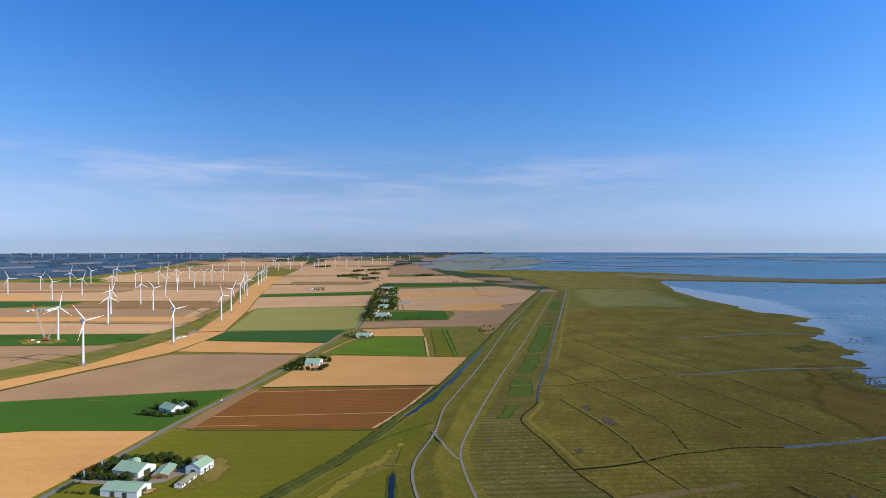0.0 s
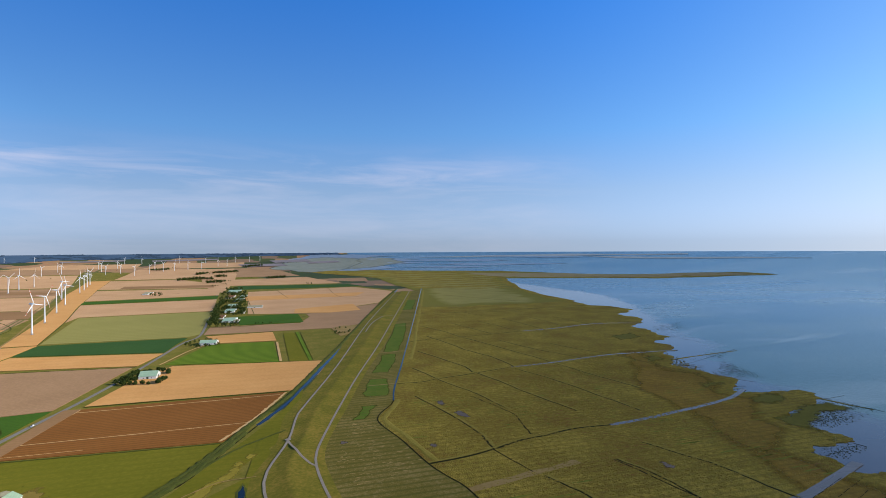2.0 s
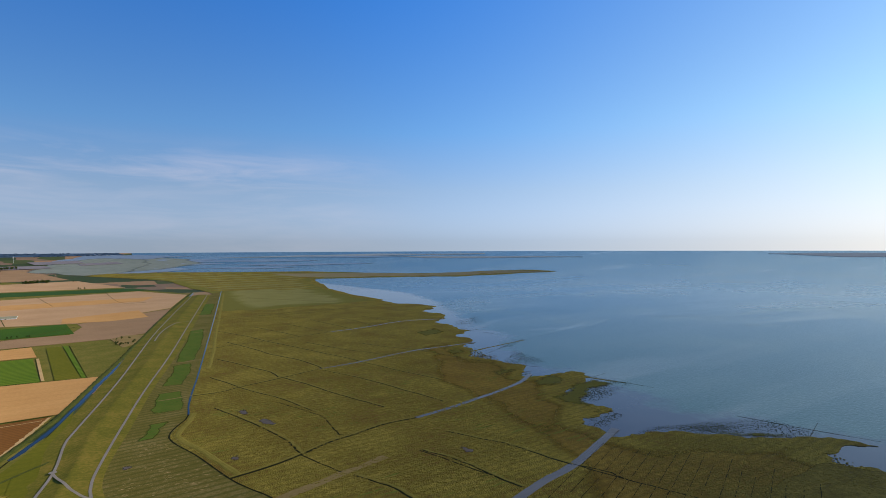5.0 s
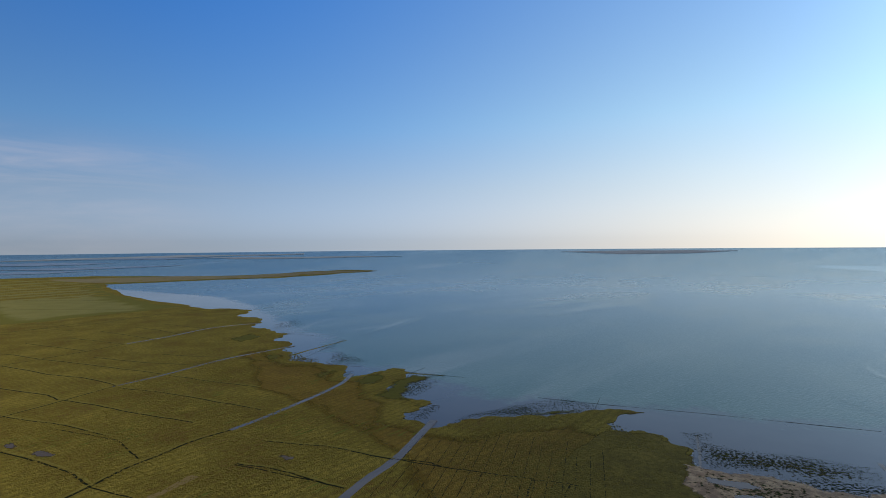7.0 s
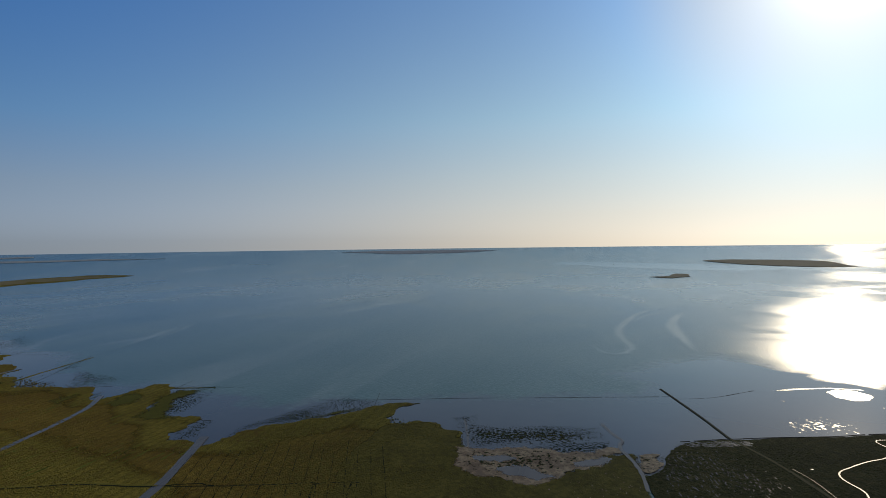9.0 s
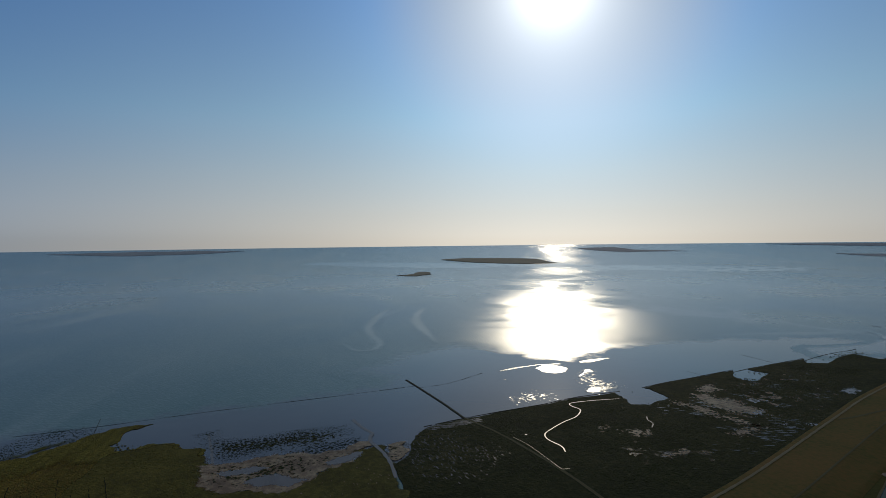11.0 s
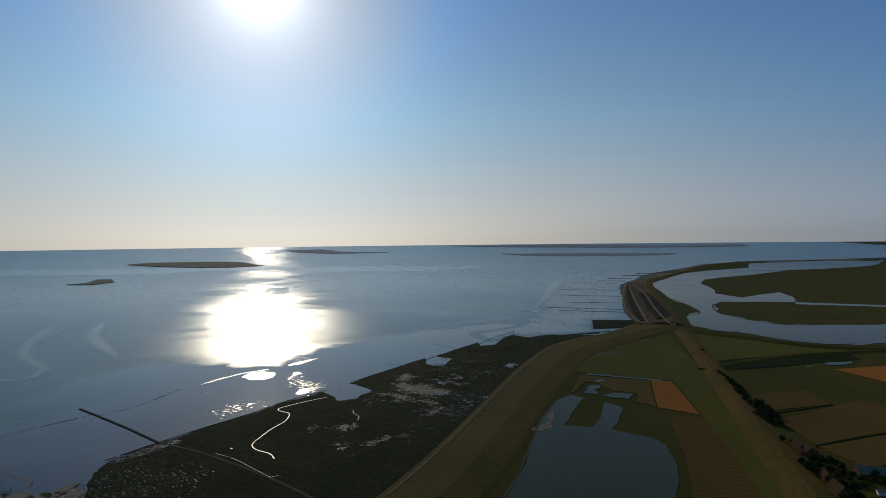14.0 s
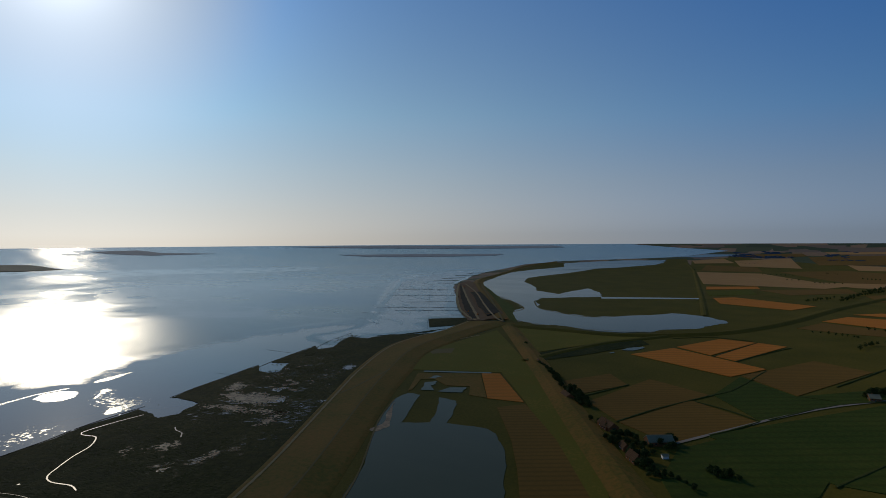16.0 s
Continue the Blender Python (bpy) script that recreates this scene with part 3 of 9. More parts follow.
def ribbon(name, line, profile, material, label="", category="", kind="structure", step=15, base=0.0, wobble=0.0, seed=1, parent=None, taper=0.0):
    """A strip swept along a line; profile: (offset to the line's left, height) pairs."""
    pts = smooth_line(line, step)
    rise = [p.z if len(p) == 3 else 0.0 for p in pts]
    pts = [Vector(p[:2]) for p in pts]
    rnd = random.Random(seed)
    n = len(pts)
    verts, faces = [], []
    for i, p in enumerate(pts):
        d = (pts[min(i + 1, n - 1)] - pts[max(i - 1, 0)]).normalized()
        s = Vector((-d.y, d.x))
        w = 1 + wobble * rnd.uniform(-1, 1) - taper * i / n
        c = p + s * wobble * rnd.uniform(-1, 1) * (profile[0][0] - profile[-1][0]) * 0.5
        for off, h in profile:
            q = c + s * off * w
            verts.append((q.x, q.y, lift(q.x, q.y) + base + rise[i] + h))
    k = len(profile)
    for i in range(n - 1):
        for j in range(k - 1):
            a = i * k + j
            faces.append((a, a + 1, a + 1 + k, a + k))
    me = mesh(name, verts, faces, material)
    if faces and me.polygons[0].normal.z < 0:
        me.flip_normals()
    if parent:
        return part(name, me, parent, label)
    return thing(name, me, label, category or name, "", kind)


def flat(width, h=0.0):
    return [(width / 2, h), (-width / 2, h)]


# ---- mesh shapes for things ----
class Shape:
    """Collects simple solids into one mesh."""

    def __init__(self):
        self.v, self.f = [], []

    def add(self, verts, faces):
        k = len(self.v)
        self.v += [tuple(p) for p in verts]
        self.f += [tuple(i + k for i in f) for f in faces]
        return self

    def box(self, x0, y0, z0, x1, y1, z1):
        return self.add([(x, y, z) for z in (z0, z1) for x, y in ((x0, y0), (x1, y0), (x1, y1), (x0, y1))],
                        [(3, 2, 1, 0), (4, 5, 6, 7), (0, 1, 5, 4), (1, 2, 6, 5), (2, 3, 7, 6), (3, 0, 4, 7)])

    def tube(self, rings, seg=12, cap=True):
        """rings: (centre, radius) pairs, level rings joined in turn."""
        vs = [(c[0] + r * math.cos(2 * math.pi * k / seg), c[1] + r * math.sin(2 * math.pi * k / seg), c[2]) for c, r in rings for k in range(seg)]
        fs = [(i * seg + k, i * seg + (k + 1) % seg, (i + 1) * seg + (k + 1) % seg, (i + 1) * seg + k) for i in range(len(rings) - 1) for k in range(seg)]
        if cap:
            fs += [tuple(range(seg))[::-1], tuple(range((len(rings) - 1) * seg, len(rings) * seg))]
        return self.add(vs, fs)

    def rod(self, p, q, r, seg=5):
        p, q = Vector(p), Vector(q)
        d = (q - p).normalized()
        a = d.orthogonal().normalized()
        b = d.cross(a)
        vs = [c + (a * math.cos(2 * math.pi * k / seg) + b * math.sin(2 * math.pi * k / seg)) * r for c in (p, q) for k in range(seg)]
        fs = [(k, (k + 1) % seg, seg + (k + 1) % seg, seg + k) for k in range(seg)]
        return self.add(vs, fs + [tuple(range(seg))[::-1], tuple(range(seg, 2 * seg))])

    def mesh(self, name, material, smooth=False):
        return mesh(name, self.v, self.f, material, smooth)


# ---- ground sheet ----
def ground_sheet():
    radii = [0.1, 150, 400, 800, 1300, 1800, 2200, FLAT] + [FLAT + (RIM - FLAT) * i / 40 for i in range(1, 41)]
    seg = 240
    verts = [(r * math.sin(2 * math.pi * k / seg), r * math.cos(2 * math.pi * k / seg), lift(0, r)) for r in radii for k in range(seg)]
    faces = [((i + 1) * seg + k, i * seg + k, i * seg + (k + 1) % seg, (i + 1) * seg + (k + 1) % seg) for i in range(len(radii) - 1) for k in range(seg)]
    me = mesh("ground", verts, faces, M["country"])
    if me.polygons[0].normal.z < 0:
        me.flip_normals()
    return thing("ground", me, "flat farmland of fields and grass reaching the horizon", "ground", "", "structure")


ground_sheet()


def arc(a0, a1, r=RIM - 0.2, n=420):
    return [(r * math.sin(radians(a0 + (a1 - a0) * i / n)), r * math.cos(radians(a0 + (a1 - a0) * i / n))) for i in range(n + 1)]


# the sea: its landward edge runs under the marsh and the dike
SEA_EDGE = [(375.8, 3865), (622, 2843), (323.1, 1477), (185.1, 887), (128.6, 682), (107.8, 493.0), (115.4, 412.7)] + [(296.8, 282.7), (332.8, 52.2), (395.6, -117.4)] + \
    [(365.3, -283.0), (485.6, -484.9), (591.2, -708), (599.2, -886), (667, -1079), (1168, -1768), (1382, -2092), (1502, -2605), (1521, -3125), (1378, -3408), (783, -3845), (536.7, -4238)]
slab("water", arc(5, 164) [::-1] + SEA_EDGE, 0.4, M["sea"], "grey-blue tidal sea with long pale slicks", "sea", grid=110)

# ---- salt marsh ----
MARSH = [(42.3, 3553), (196.7, 3605), (486.3, 3580), (1236, 3304), (1776, 2834), (2154, 2729), (2378, 2634), (2480, 2419), (2247, 2490), (1824, 2559), (1590, 2715), (1116, 2876), (1050, 2645), (935, 2102), (910, 1710), (881, 1548), (938, 1418), (830, 1326), (827, 1211), (747, 1129), (737, 1047), (720, 960), (654, 920), (653, 860), (598.0, 815), (568.6, 759), (554.9, 719), (563.3, 662), (574.2, 626), (550.0, 602)] + \
    [(525.8, 570.0), (566.2, 563.4), (606, 561.4), (598.6, 522.1), (525.2, 493.9), (491.2, 467.7), (494.8, 431.8), (494.8, 398.7), (448.5, 401.9), (428.5, 387.4), (434.4, 363.4), (425.1, 348.5), (436.1, 338.3)] + \
    [(481.0, 323.3), (516.9, 290.1), (544.7, 258.2), (577.5, 240.6), (599.3, 193.0), (562.9, 210.2), (525.4, 201.8), (537.8, 162.8), (513.2, 123.0), (459.4, 115.6), (418.7, 101.7), (381.4, 87.6)] + \
    [(293.9, 110.3), (262.6, 235.0)] + [(-5.9, 355.1), (31.4, 454.7), (50.5, 524.0), (166.1, 1018), (497.9, 2232), (453.1, 3122)]
slab("salt_marsh", rough_line(MARSH, 20, depth=4, seed=4), 1.0, M["marsh"], "olive-green salt marsh turf cut by creeks", "salt marsh", grid=120, drop=0.6)

MARSH2 = [(346.7, -36.7), (394.4, -39.3), (448.2, -33.8), (468.5, -50.0), (511.7, -60.5), (518.6, -65.3), (532, -75), (549, -110), (562.5, -150), (579, -208), (597, -253), (609, -308), (588, -307), (561, -303), (556, -322), (568, -341), (576, -357), (601, -357), (622, -353), (638, -393), (652.5, -441), (659, -460), (677, -515), (643.5, -491), (627, -493.5), (621, -505), (640, -530), (650, -550)] + \
    [(679, -539), (700, -600), (721, -665), (696, -647), (687, -672), (708, -706), (727, -745), (735, -762), (695, -768), (694, -790), (688, -824), (660, -841), (640, -869), (628, -885), (574.4, -762), (455.1, -475.6), (331.2, -216.7), (287.7, -172.3)]
slab("salt_marsh", rough_line(MARSH2, 2.2, depth=4, seed=9), 1.0, M["darkmarsh"], "dark salt marsh turf with pools", "salt marsh", drop=0.6)
slab("marsh_block", [(751, -1037), (684, -1101), (631, -1039), (649, -981), (676, -937)], 1.2, M["darkmarsh"], "square block of marsh turf between brushwood groynes", "marsh", drop=0.8)

# browner seaward turf; its orange also stands in for backlight and flare
M["rustmarsh"] = frayed(mat("rusty_backlit_marsh", [(0.165, 0.103, 0.031), (0.212, 0.142, 0.037), (0.285, 0.195, 0.052)], 0.2, 0.02, bump=1.0, bump_size=1.2, stripe=(2, 9), stripe_col=(0.10, 0.07, 0.026), stripe_amt=0.35, bump_high=1.1), 0.009, 1.5)
RUST = rough_line([(640, 905), (590, 800), (553, 720), (562, 645), (530, 578), (588, 560), (590, 524), (522, 492), (488, 465), (490, 402), (444, 398), (426, 384), (432, 360), (424, 348), (436, 337), (480, 322), (544, 257), (590, 205), (530, 203), (512, 124), (400, 100), (300, 112), (262, 235), (330, 330), (370, 430), (390, 540), (420, 680), (520, 860)], 10, depth=2, seed=65)
fray(slab("salt_marsh", RUST, 1.015, M["rustmarsh"], "brown seaward salt marsh turf, reddened as if backlit", "salt marsh", grid=16), RUST, 55)
# outer marsh turf, lightened in its colour as haze would at this distance
M["palemarsh"] = mat("hazed_outer_marsh", [(0.19, 0.172, 0.066), (0.22, 0.198, 0.08), (0.25, 0.222, 0.095)], 0.2, 0.015, bump=0.6, bump_size=1.6, stripe=(2, 14), stripe_col=(0.18, 0.175, 0.11), stripe_amt=0.4)
PALE = rough_line([(208.4, 3538), (482.0, 3549), (1224, 3272), (1759, 2806), (2133, 2704), (2331, 2631), (2072, 2626), (1607, 2744), (1096, 2887), (1006, 2593), (891, 2061), (874, 1683), (619, 1657), (368.1, 1652), (488.0, 2238), (443.8, 3059), (323.7, 3273)], 30, depth=3, seed=61)
frayed(M["palemarsh"], 0.008, 1.6, into=(0.16, 0.14, 0.026))
fray(slab("salt_marsh", PALE, 1.05, M["palemarsh"], "outer salt marsh, paled and greyed as by haze", "salt marsh", grid=55), PALE, 130)
# farthest marsh: grey of the haze mixed into the turf colour
M["outermarsh"] = frayed(mat("hazed_grey_marsh", [(0.17, 0.18, 0.12), (0.215, 0.22, 0.15), (0.25, 0.25, 0.18)], 0.03, 0.006, bump=0.0, rough=0.6, spec=0.3, diff_rough=0.6), 0.01, 0.8)
for i, o in enumerate([[(145.3, 4188.9), (326.7, 4316.2), (538.7, 4386.3), (756, 4279.5), (823.9, 3982.2), (633.3, 3802.2), (373.9, 3612), (223.4, 3622.6), (130.5, 3775.7)], [(-241.9, 3731.5), (-103.2, 4242.8), (162, 4443.2), (507.1, 4317), (479.7, 3914.6), (348.8, 3587.8), (56.1, 3464.3)]]):
    o = rough_line(o, 30, depth=3, seed=62 + i)
    fray(slab("salt_marsh", o, 1.4 + 0.1 * i, M["outermarsh"], "outer salt marsh, paled and greyed as by haze", "salt marsh", grid=50), o, 110)
# wet mud, its colour greyed to carry the haze over the bay
M["mudbank"] = mat("hazed_wet_mudbank", [(0.17, 0.18, 0.165), (0.24, 0.245, 0.22)], 0.05, 0.004, rough=0.3, bump=0.0, spec=0.5, diff_rough=0.4)
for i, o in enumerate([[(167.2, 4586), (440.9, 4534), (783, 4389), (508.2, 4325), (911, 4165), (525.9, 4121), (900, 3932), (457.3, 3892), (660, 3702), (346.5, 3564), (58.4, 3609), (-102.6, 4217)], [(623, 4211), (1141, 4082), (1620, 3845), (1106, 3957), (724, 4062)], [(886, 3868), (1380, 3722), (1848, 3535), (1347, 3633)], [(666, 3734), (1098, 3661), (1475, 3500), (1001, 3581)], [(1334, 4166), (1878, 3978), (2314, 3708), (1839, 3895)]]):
    slab("mudbank", rough_line(o, 30, depth=4, seed=66 + i), 1.3, M["mudbank"], "low wet mudbank in the bay, greyed as by haze", "mudbank")

M["spit"] = mat("dry_brownish_spit", [(0.21, 0.175, 0.13), (0.265, 0.22, 0.165)], 0.2, 0.015, bump=0.4)
slab("sand_spit", rough_line([(1004, 3268), (1504, 3043), (1759, 2806), (2133, 2704), (2320, 2619), (2457, 2439), (2269, 2514), (1863, 2613), (1615, 2758), (1191, 2911), (1072, 3050)], 8, depth=3, seed=63), 1.12, M["spit"], "low dry brownish spit running out into the bay", "spit")
M["fringe"] = frayed(mat("dark_green_marsh_fringe", [(0.092, 0.09, 0.025), (0.14, 0.125, 0.033)], 0.4, 0.05, bump=0.6), 0.09, 0.9)
for i, o in enumerate([[(474.5, 483.4), (548.6, 517.5), (598.2, 519.6), (614, 473.6), (548.8, 465.4), (503.8, 437.8), (490.2, 380.0), (475.0, 416.9), (469.2, 446.6)], [(501.9, 636), (552.2, 632), (560.5, 601), (489.5, 584.7)], [(509.3, 556.5), (561.6, 568.9), (584.4, 558.6), (561.4, 520.8), (511.5, 508.5), (500.3, 527.6)], [(533.0, 800), (586.8, 809), (579.3, 762), (523.0, 747)],
                       [(487.6, 320.6), (532.8, 299.0), (573.0, 264.8), (587.1, 238.0), (556.8, 238.2), (508.4, 285.4)], [(602, 1007), (695, 1053), (676, 972), (585.2, 936)], [(482.7, 419.6), (492.4, 401.4), (444.9, 380.7), (432.2, 394.8)]]):
    o = rough_line(o, 5, depth=2, seed=640 + i)
    fray(slab("marsh_fringe", o, 1.06, M["fringe"], "dark green cordgrass fringe at the marsh edge", "marsh", grid=5), o, 24)
for i, o in enumerate([[(558.4, 761), (635, 781), (735, 802)], [(584.4, 558.6), (595.9, 517.5), (610, 470.1)]]):
    ribbon("grass_bank", o, [(2.6, 0.0), (1.2, 0.4), (-1.2, 0.4), (-2.6, 0.0)], M["marsh"], "low grassy bank running out into the water", "bank", base=0.55, wobble=0.3, step=8, seed=650 + i, taper=0.7)
# calm shallow water over the flats along the shore
FLATS = [(1088, 2739), (1153, 1841), (903, 1168), (777, 831), (632, 617), (631, 439.6)] + [(600, 360.4), (675, 210.6), (727, -10.5)] + [(800, 40), (960, -120), (1010, -215), (935, -256), (896, -287), (883, -327), (848, -329), (871, -360), (903, -403), (921, -454), (930, -505), (947, -590), (948, -673), (930, -794), (880, -931)] + \
    [(627, -869), (528.5, -645), (437.9, -346.3)] + [(411.8, -88.6), (335.6, 125.6)] + [(268.0, 348.4), (486.4, 986), (872, 2743)]
FLATS = rough_line(FLATS, 26, depth=5, seed=2)
M["shallow"] = over_sea("calm_shallow_water", (0.056, 0.055, 0.058), (0.082, 0.078, 0.078), 0.08, 1.23, 0.03, 0.9)
fray(slab("tidal_flat", FLATS, 0.5, M["shallow"], "calm shallow water over mudflats along the shore", "tidal flat", grid=18), FLATS, 90)
SANDS = rough_line([(480.1, 127.5), (482.1, 97.7), (495.1, 60.9), (487.9, 27.8), (494.4, 5.8), (515.7, -16.5), (488.7, -23.9), (457.2, -6.6), (440.7, 21.2), (425.8, 28.4), (410.7, 42.9), (413.7, 67.4), (415.9, 93.1), (434.0, 115.4)], 8, depth=3, seed=5)
M["sandflat"] = frayed(M["sand"].copy(), 0.14, 1.3)
fray(slab("sand_flat", SANDS, 1.10, M["sandflat"], "bare damp sand flat beside the marsh", "sand flat", grid=5), SANDS, 9)
SANDS = rough_line([(495.2, -28.4), (509.5, -54.5), (478.1, -55.7), (454.2, -44.8), (448.2, -33.8)], 5, depth=3, seed=7)
fray(slab("sand_flat", SANDS, 1.10, M["sandflat"], "pale dry sand beside a creek", "sand flat", grid=4), SANDS, 6)
M["turfspeckle"] = frayed(M["darkmarsh"].copy(), 0.32, 2.2)
for i, (o, wide) in enumerate([([(482, 130), (484, 98), (497, 61), (490, 28), (496, 6), (516, -16), (489, -24), (457, -7), (441, 21), (426, 28), (411, 43), (414, 67), (416, 93), (434, 115)], 70), ([(540, 140), (545, 90), (558, 40), (560, 0), (525, -12), (498, 10), (492, 60), (484, 100), (486, 118)], 55), ([(497, -28), (511, -56), (478, -57), (452, -45), (446, -33)], 30)]):
    o = rough_line(o, 5, depth=2, seed=801 + i)
    fray(slab("marsh_speckle", o, 1.125 if i != 1 else 0.62, M["turfspeckle"], "dark cordgrass growing in patches over wet sand", "marsh", grid=5), o, wide)
M["brownmarsh"] = frayed(mat("brown_wet_marsh_turf", [(0.115, 0.088, 0.028), (0.155, 0.122, 0.034), (0.22, 0.165, 0.048)], 0.2, 0.03, bump=1.0, bump_size=1.5, contrast=1.4), 0.06, 1.2)
LOW = rough_line([(516.3, 212.5), (541.8, 161.2), (522.3, 144.1), (518.9, 124.4), (476.2, 106.3), (449.9, 105.3), (435.0, 92.8), (427.6, 69.6), (424.1, 44.2), (449.3, 21.6), (489.6, 1.4), (504.5, -33.2), (448.6, -40.5), (396.6, -45.3), (346.7, -36.7), (274.8, 159.0), (382.3, 195.5)], 6, depth=3, seed=11)
fray(slab("salt_marsh", LOW, 1.04, M["brownmarsh"], "brown wet marsh turf beside the sand flat", "salt marsh", grid=9), LOW, 6)
M["wetragged"] = frayed(water_mat("dull_pool_water", (0.09, 0.09, 0.09), (0.13, 0.125, 0.12), 0.34, 0.28, 0.05, 0.0, ior=1.25), 0.3, 2.8)
M["mudragged"] = frayed(M["sand"].copy(), 0.3, 2.8)
M["wetpatch"] = frayed(bpy.data.materials["creek_water"].copy(), 0.25, 1.2)
for i, o in enumerate([[(443.2, 83.2), (450.0, 51.1), (436.5, 27.0), (418.3, 43.6), (424.9, 71.3)], [(461.9, 108.0), (470.6, 76.4), (462.2, 50.3), (447.7, 77.2), (446.9, 99.9)], [(468.8, 18.2), (489.1, -11.4), (479.2, -17.3), (455.1, 5.5), (450.0, 19.6)]]):
    o = rough_line(o, 4, depth=2, seed=15 + i)
    fray(slab("pool", o, 1.14, M["wetpatch"], "shallow water left on the sand flat", "pool", grid=4), o, 7)

# ---- islands in the bay ----
ISLES = [[(3781, -643), (3815, -800), (3714, -1113), (3617, -1254), (3409, -1286), (3347, -1310), (3359, -1138), (3531, -858)], [(2905, -256.1), (2968, -354.2), (3092, -396.2), (3059, -453.4), (2936, -445.3), (2844, -351.8)],
         [(4066, 1945), (4306, 1482), (4412, 1129), (4457, 764), (4248, 1087), (4094, 1502)], [(4074, -1764), (4000, -2028), (3809, -2079), (3540, -2345), (3714, -1978), (3938, -1800)],
         [(2905, -2907), (2437, -3301), (1924, -3605), (1931, -3505), (2474, -3080), (2673, -2949)], [(3538, -2955), (2925, -3583), (1795, -4203), (1675, -4143), (2818, -3453)]]
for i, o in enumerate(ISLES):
    # the outer islands take the haze-pale colour
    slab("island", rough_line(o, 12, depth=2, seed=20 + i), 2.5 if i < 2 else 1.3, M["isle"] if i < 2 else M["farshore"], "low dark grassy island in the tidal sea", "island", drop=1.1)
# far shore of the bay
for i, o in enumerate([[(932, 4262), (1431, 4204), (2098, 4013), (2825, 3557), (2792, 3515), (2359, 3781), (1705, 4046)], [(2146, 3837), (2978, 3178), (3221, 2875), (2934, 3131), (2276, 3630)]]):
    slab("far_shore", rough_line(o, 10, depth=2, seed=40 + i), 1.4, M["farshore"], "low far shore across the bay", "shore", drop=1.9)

# ---- dike along the sea ----
DIKE_IN = [(393.3, 2245), (246.8, 1669), (149.3, 1271), (63.0, 877), (10.7, 662), (-0.1, 614), (-7.7, 540.1), (-23.3, 468.2), (-23.5, 428.2), (-16.7, 390.1)]
DIKE_OUT = [(453.6, 2273), (253.0, 1461), (147.3, 1032), (85.6, 798), (52.3, 662), (26.8, 552.0), (16.7, 501.5), (15.1, 468.1), (19.0, 428.1), (23.7, 397.1)]
FAR_IN = [(281.1, -248.7), (296.1, -280.6), (332.1, -344.3), (373.2, -415.2), (430.2, -516.4), (476.4, -609), (523.5, -707), (550.2, -832), (562.5, -974), (558.3, -1077)]
FAR_OUT = [(327.6, -213.5), (337.3, -233.8), (378.4, -310.6), (474.8, -474.0), (534.8, -578.3), (603, -722), (623, -828), (623, -921), (648, -1053)]


def evenly(line, n):
    """n points at even steps along a line."""
    pts = smooth_line(line, 6)
    run = [0.0]
    for p, q in zip(pts, pts[1:]):
        run.append(run[-1] + (q - p).length)
    out, k = [], 0
    for i in range(n):
        s = run[-1] * i / (n - 1)
        while k < len(pts) - 2 and run[k + 1] < s:
            k += 1
        u = (s - run[k]) / max(run[k + 1] - run[k], 1e-6)
        out.append(pts[k].lerp(pts[k + 1], min(u, 1.0)))
    return out


DIKES = []


def on_dike(line, over=0.14):
    """Lays a line on the dike's turf."""
    out = []
    for p in smooth_line(line, 3):
        hits = [b.ray_cast((p.x, p.y, 60.0), (0, 0, -1))[0] for b in DIKES]
        out.append((p.x, p.y, max([h.z for h in hits if h] or [1.0]) + over))
    return out


def dike_body(inner, outer, crest, material, label, n=170, toe=1.5):
    """The sea dike between its two paths: berms, slopes and a rounded crest."""
    a, b = evenly(inner, n), evenly(outer, n)
    c = crest
    rows = ((-0.45 if toe > 1.15 else -0.1, 0.2), (-0.14 if toe > 1.15 else -0.05, 1.3), (0.0, 2.0), (0.1, 2.1), (c - 0.08, 4.3), (c - 0.03, 4.6), (c + 0.03, 4.6), (c + 0.08, 4.3), (0.94, 2.2), (1.0, 2.1), (1.0 + (toe - 1) * 0.25, 1.9), (toe, 0.9))
    verts, faces = [], []
    for p, q in zip(a, b):
        for u, h in rows:
            v = p.lerp(q, u)
            verts.append((v.x, v.y, lift(v.x, v.y) + h))
    k = len(rows)
    for i in range(n - 1):
        for j in range(k - 1):
            o = i * k + j
            faces.append((o, o + 1, o + k + 1, o + k))
    me = mesh("dike", verts, faces, material, smooth=True)
    if me.polygons[0].normal.z < 0:
        me.flip_normals()
    thing("dike", me, label, "dike", "", "structure")
    DIKES.append(BVHTree.FromPolygons(verts, faces))
    return [tuple(p.lerp(q, c)) for p, q in zip(a, b)]


dike_body(DIKE_IN, DIKE_OUT, 0.46, M["dike"], "long grassed sea dike grazed to olive turf", toe=1.25)
FAR_CREST = dike_body(FAR_IN, FAR_OUT, 0.36, M["drydike"], "long grassed sea dike with dry brownish turf", toe=1.12)
dike_body([DIKE_IN[-1], FAR_IN[0]], [DIKE_OUT[-1], FAR_OUT[0]], 0.42, M["drydike"], "grassed sea dike below the open sky", 12, toe=1.12)
ribbon("dike", [(603, -1108), (832, -1455), (1151, -1932), (1301, -2215), (1363, -2489), (1462, -3004), (1402, -3326)], [(20, 0.3), (12, 2.0), (3, 5.0), (-3, 5.0), (-14, 2.0), (-24, 0.5)], M["drydike"], "far bend of the sea dike with dry turf", "dike", base=0.1)
ribbon("path", [(580.1, -1079), (805, -1428), (1100, -1872)], flat(4, 5.4), M["track"], "pale track along the far dike", "path")
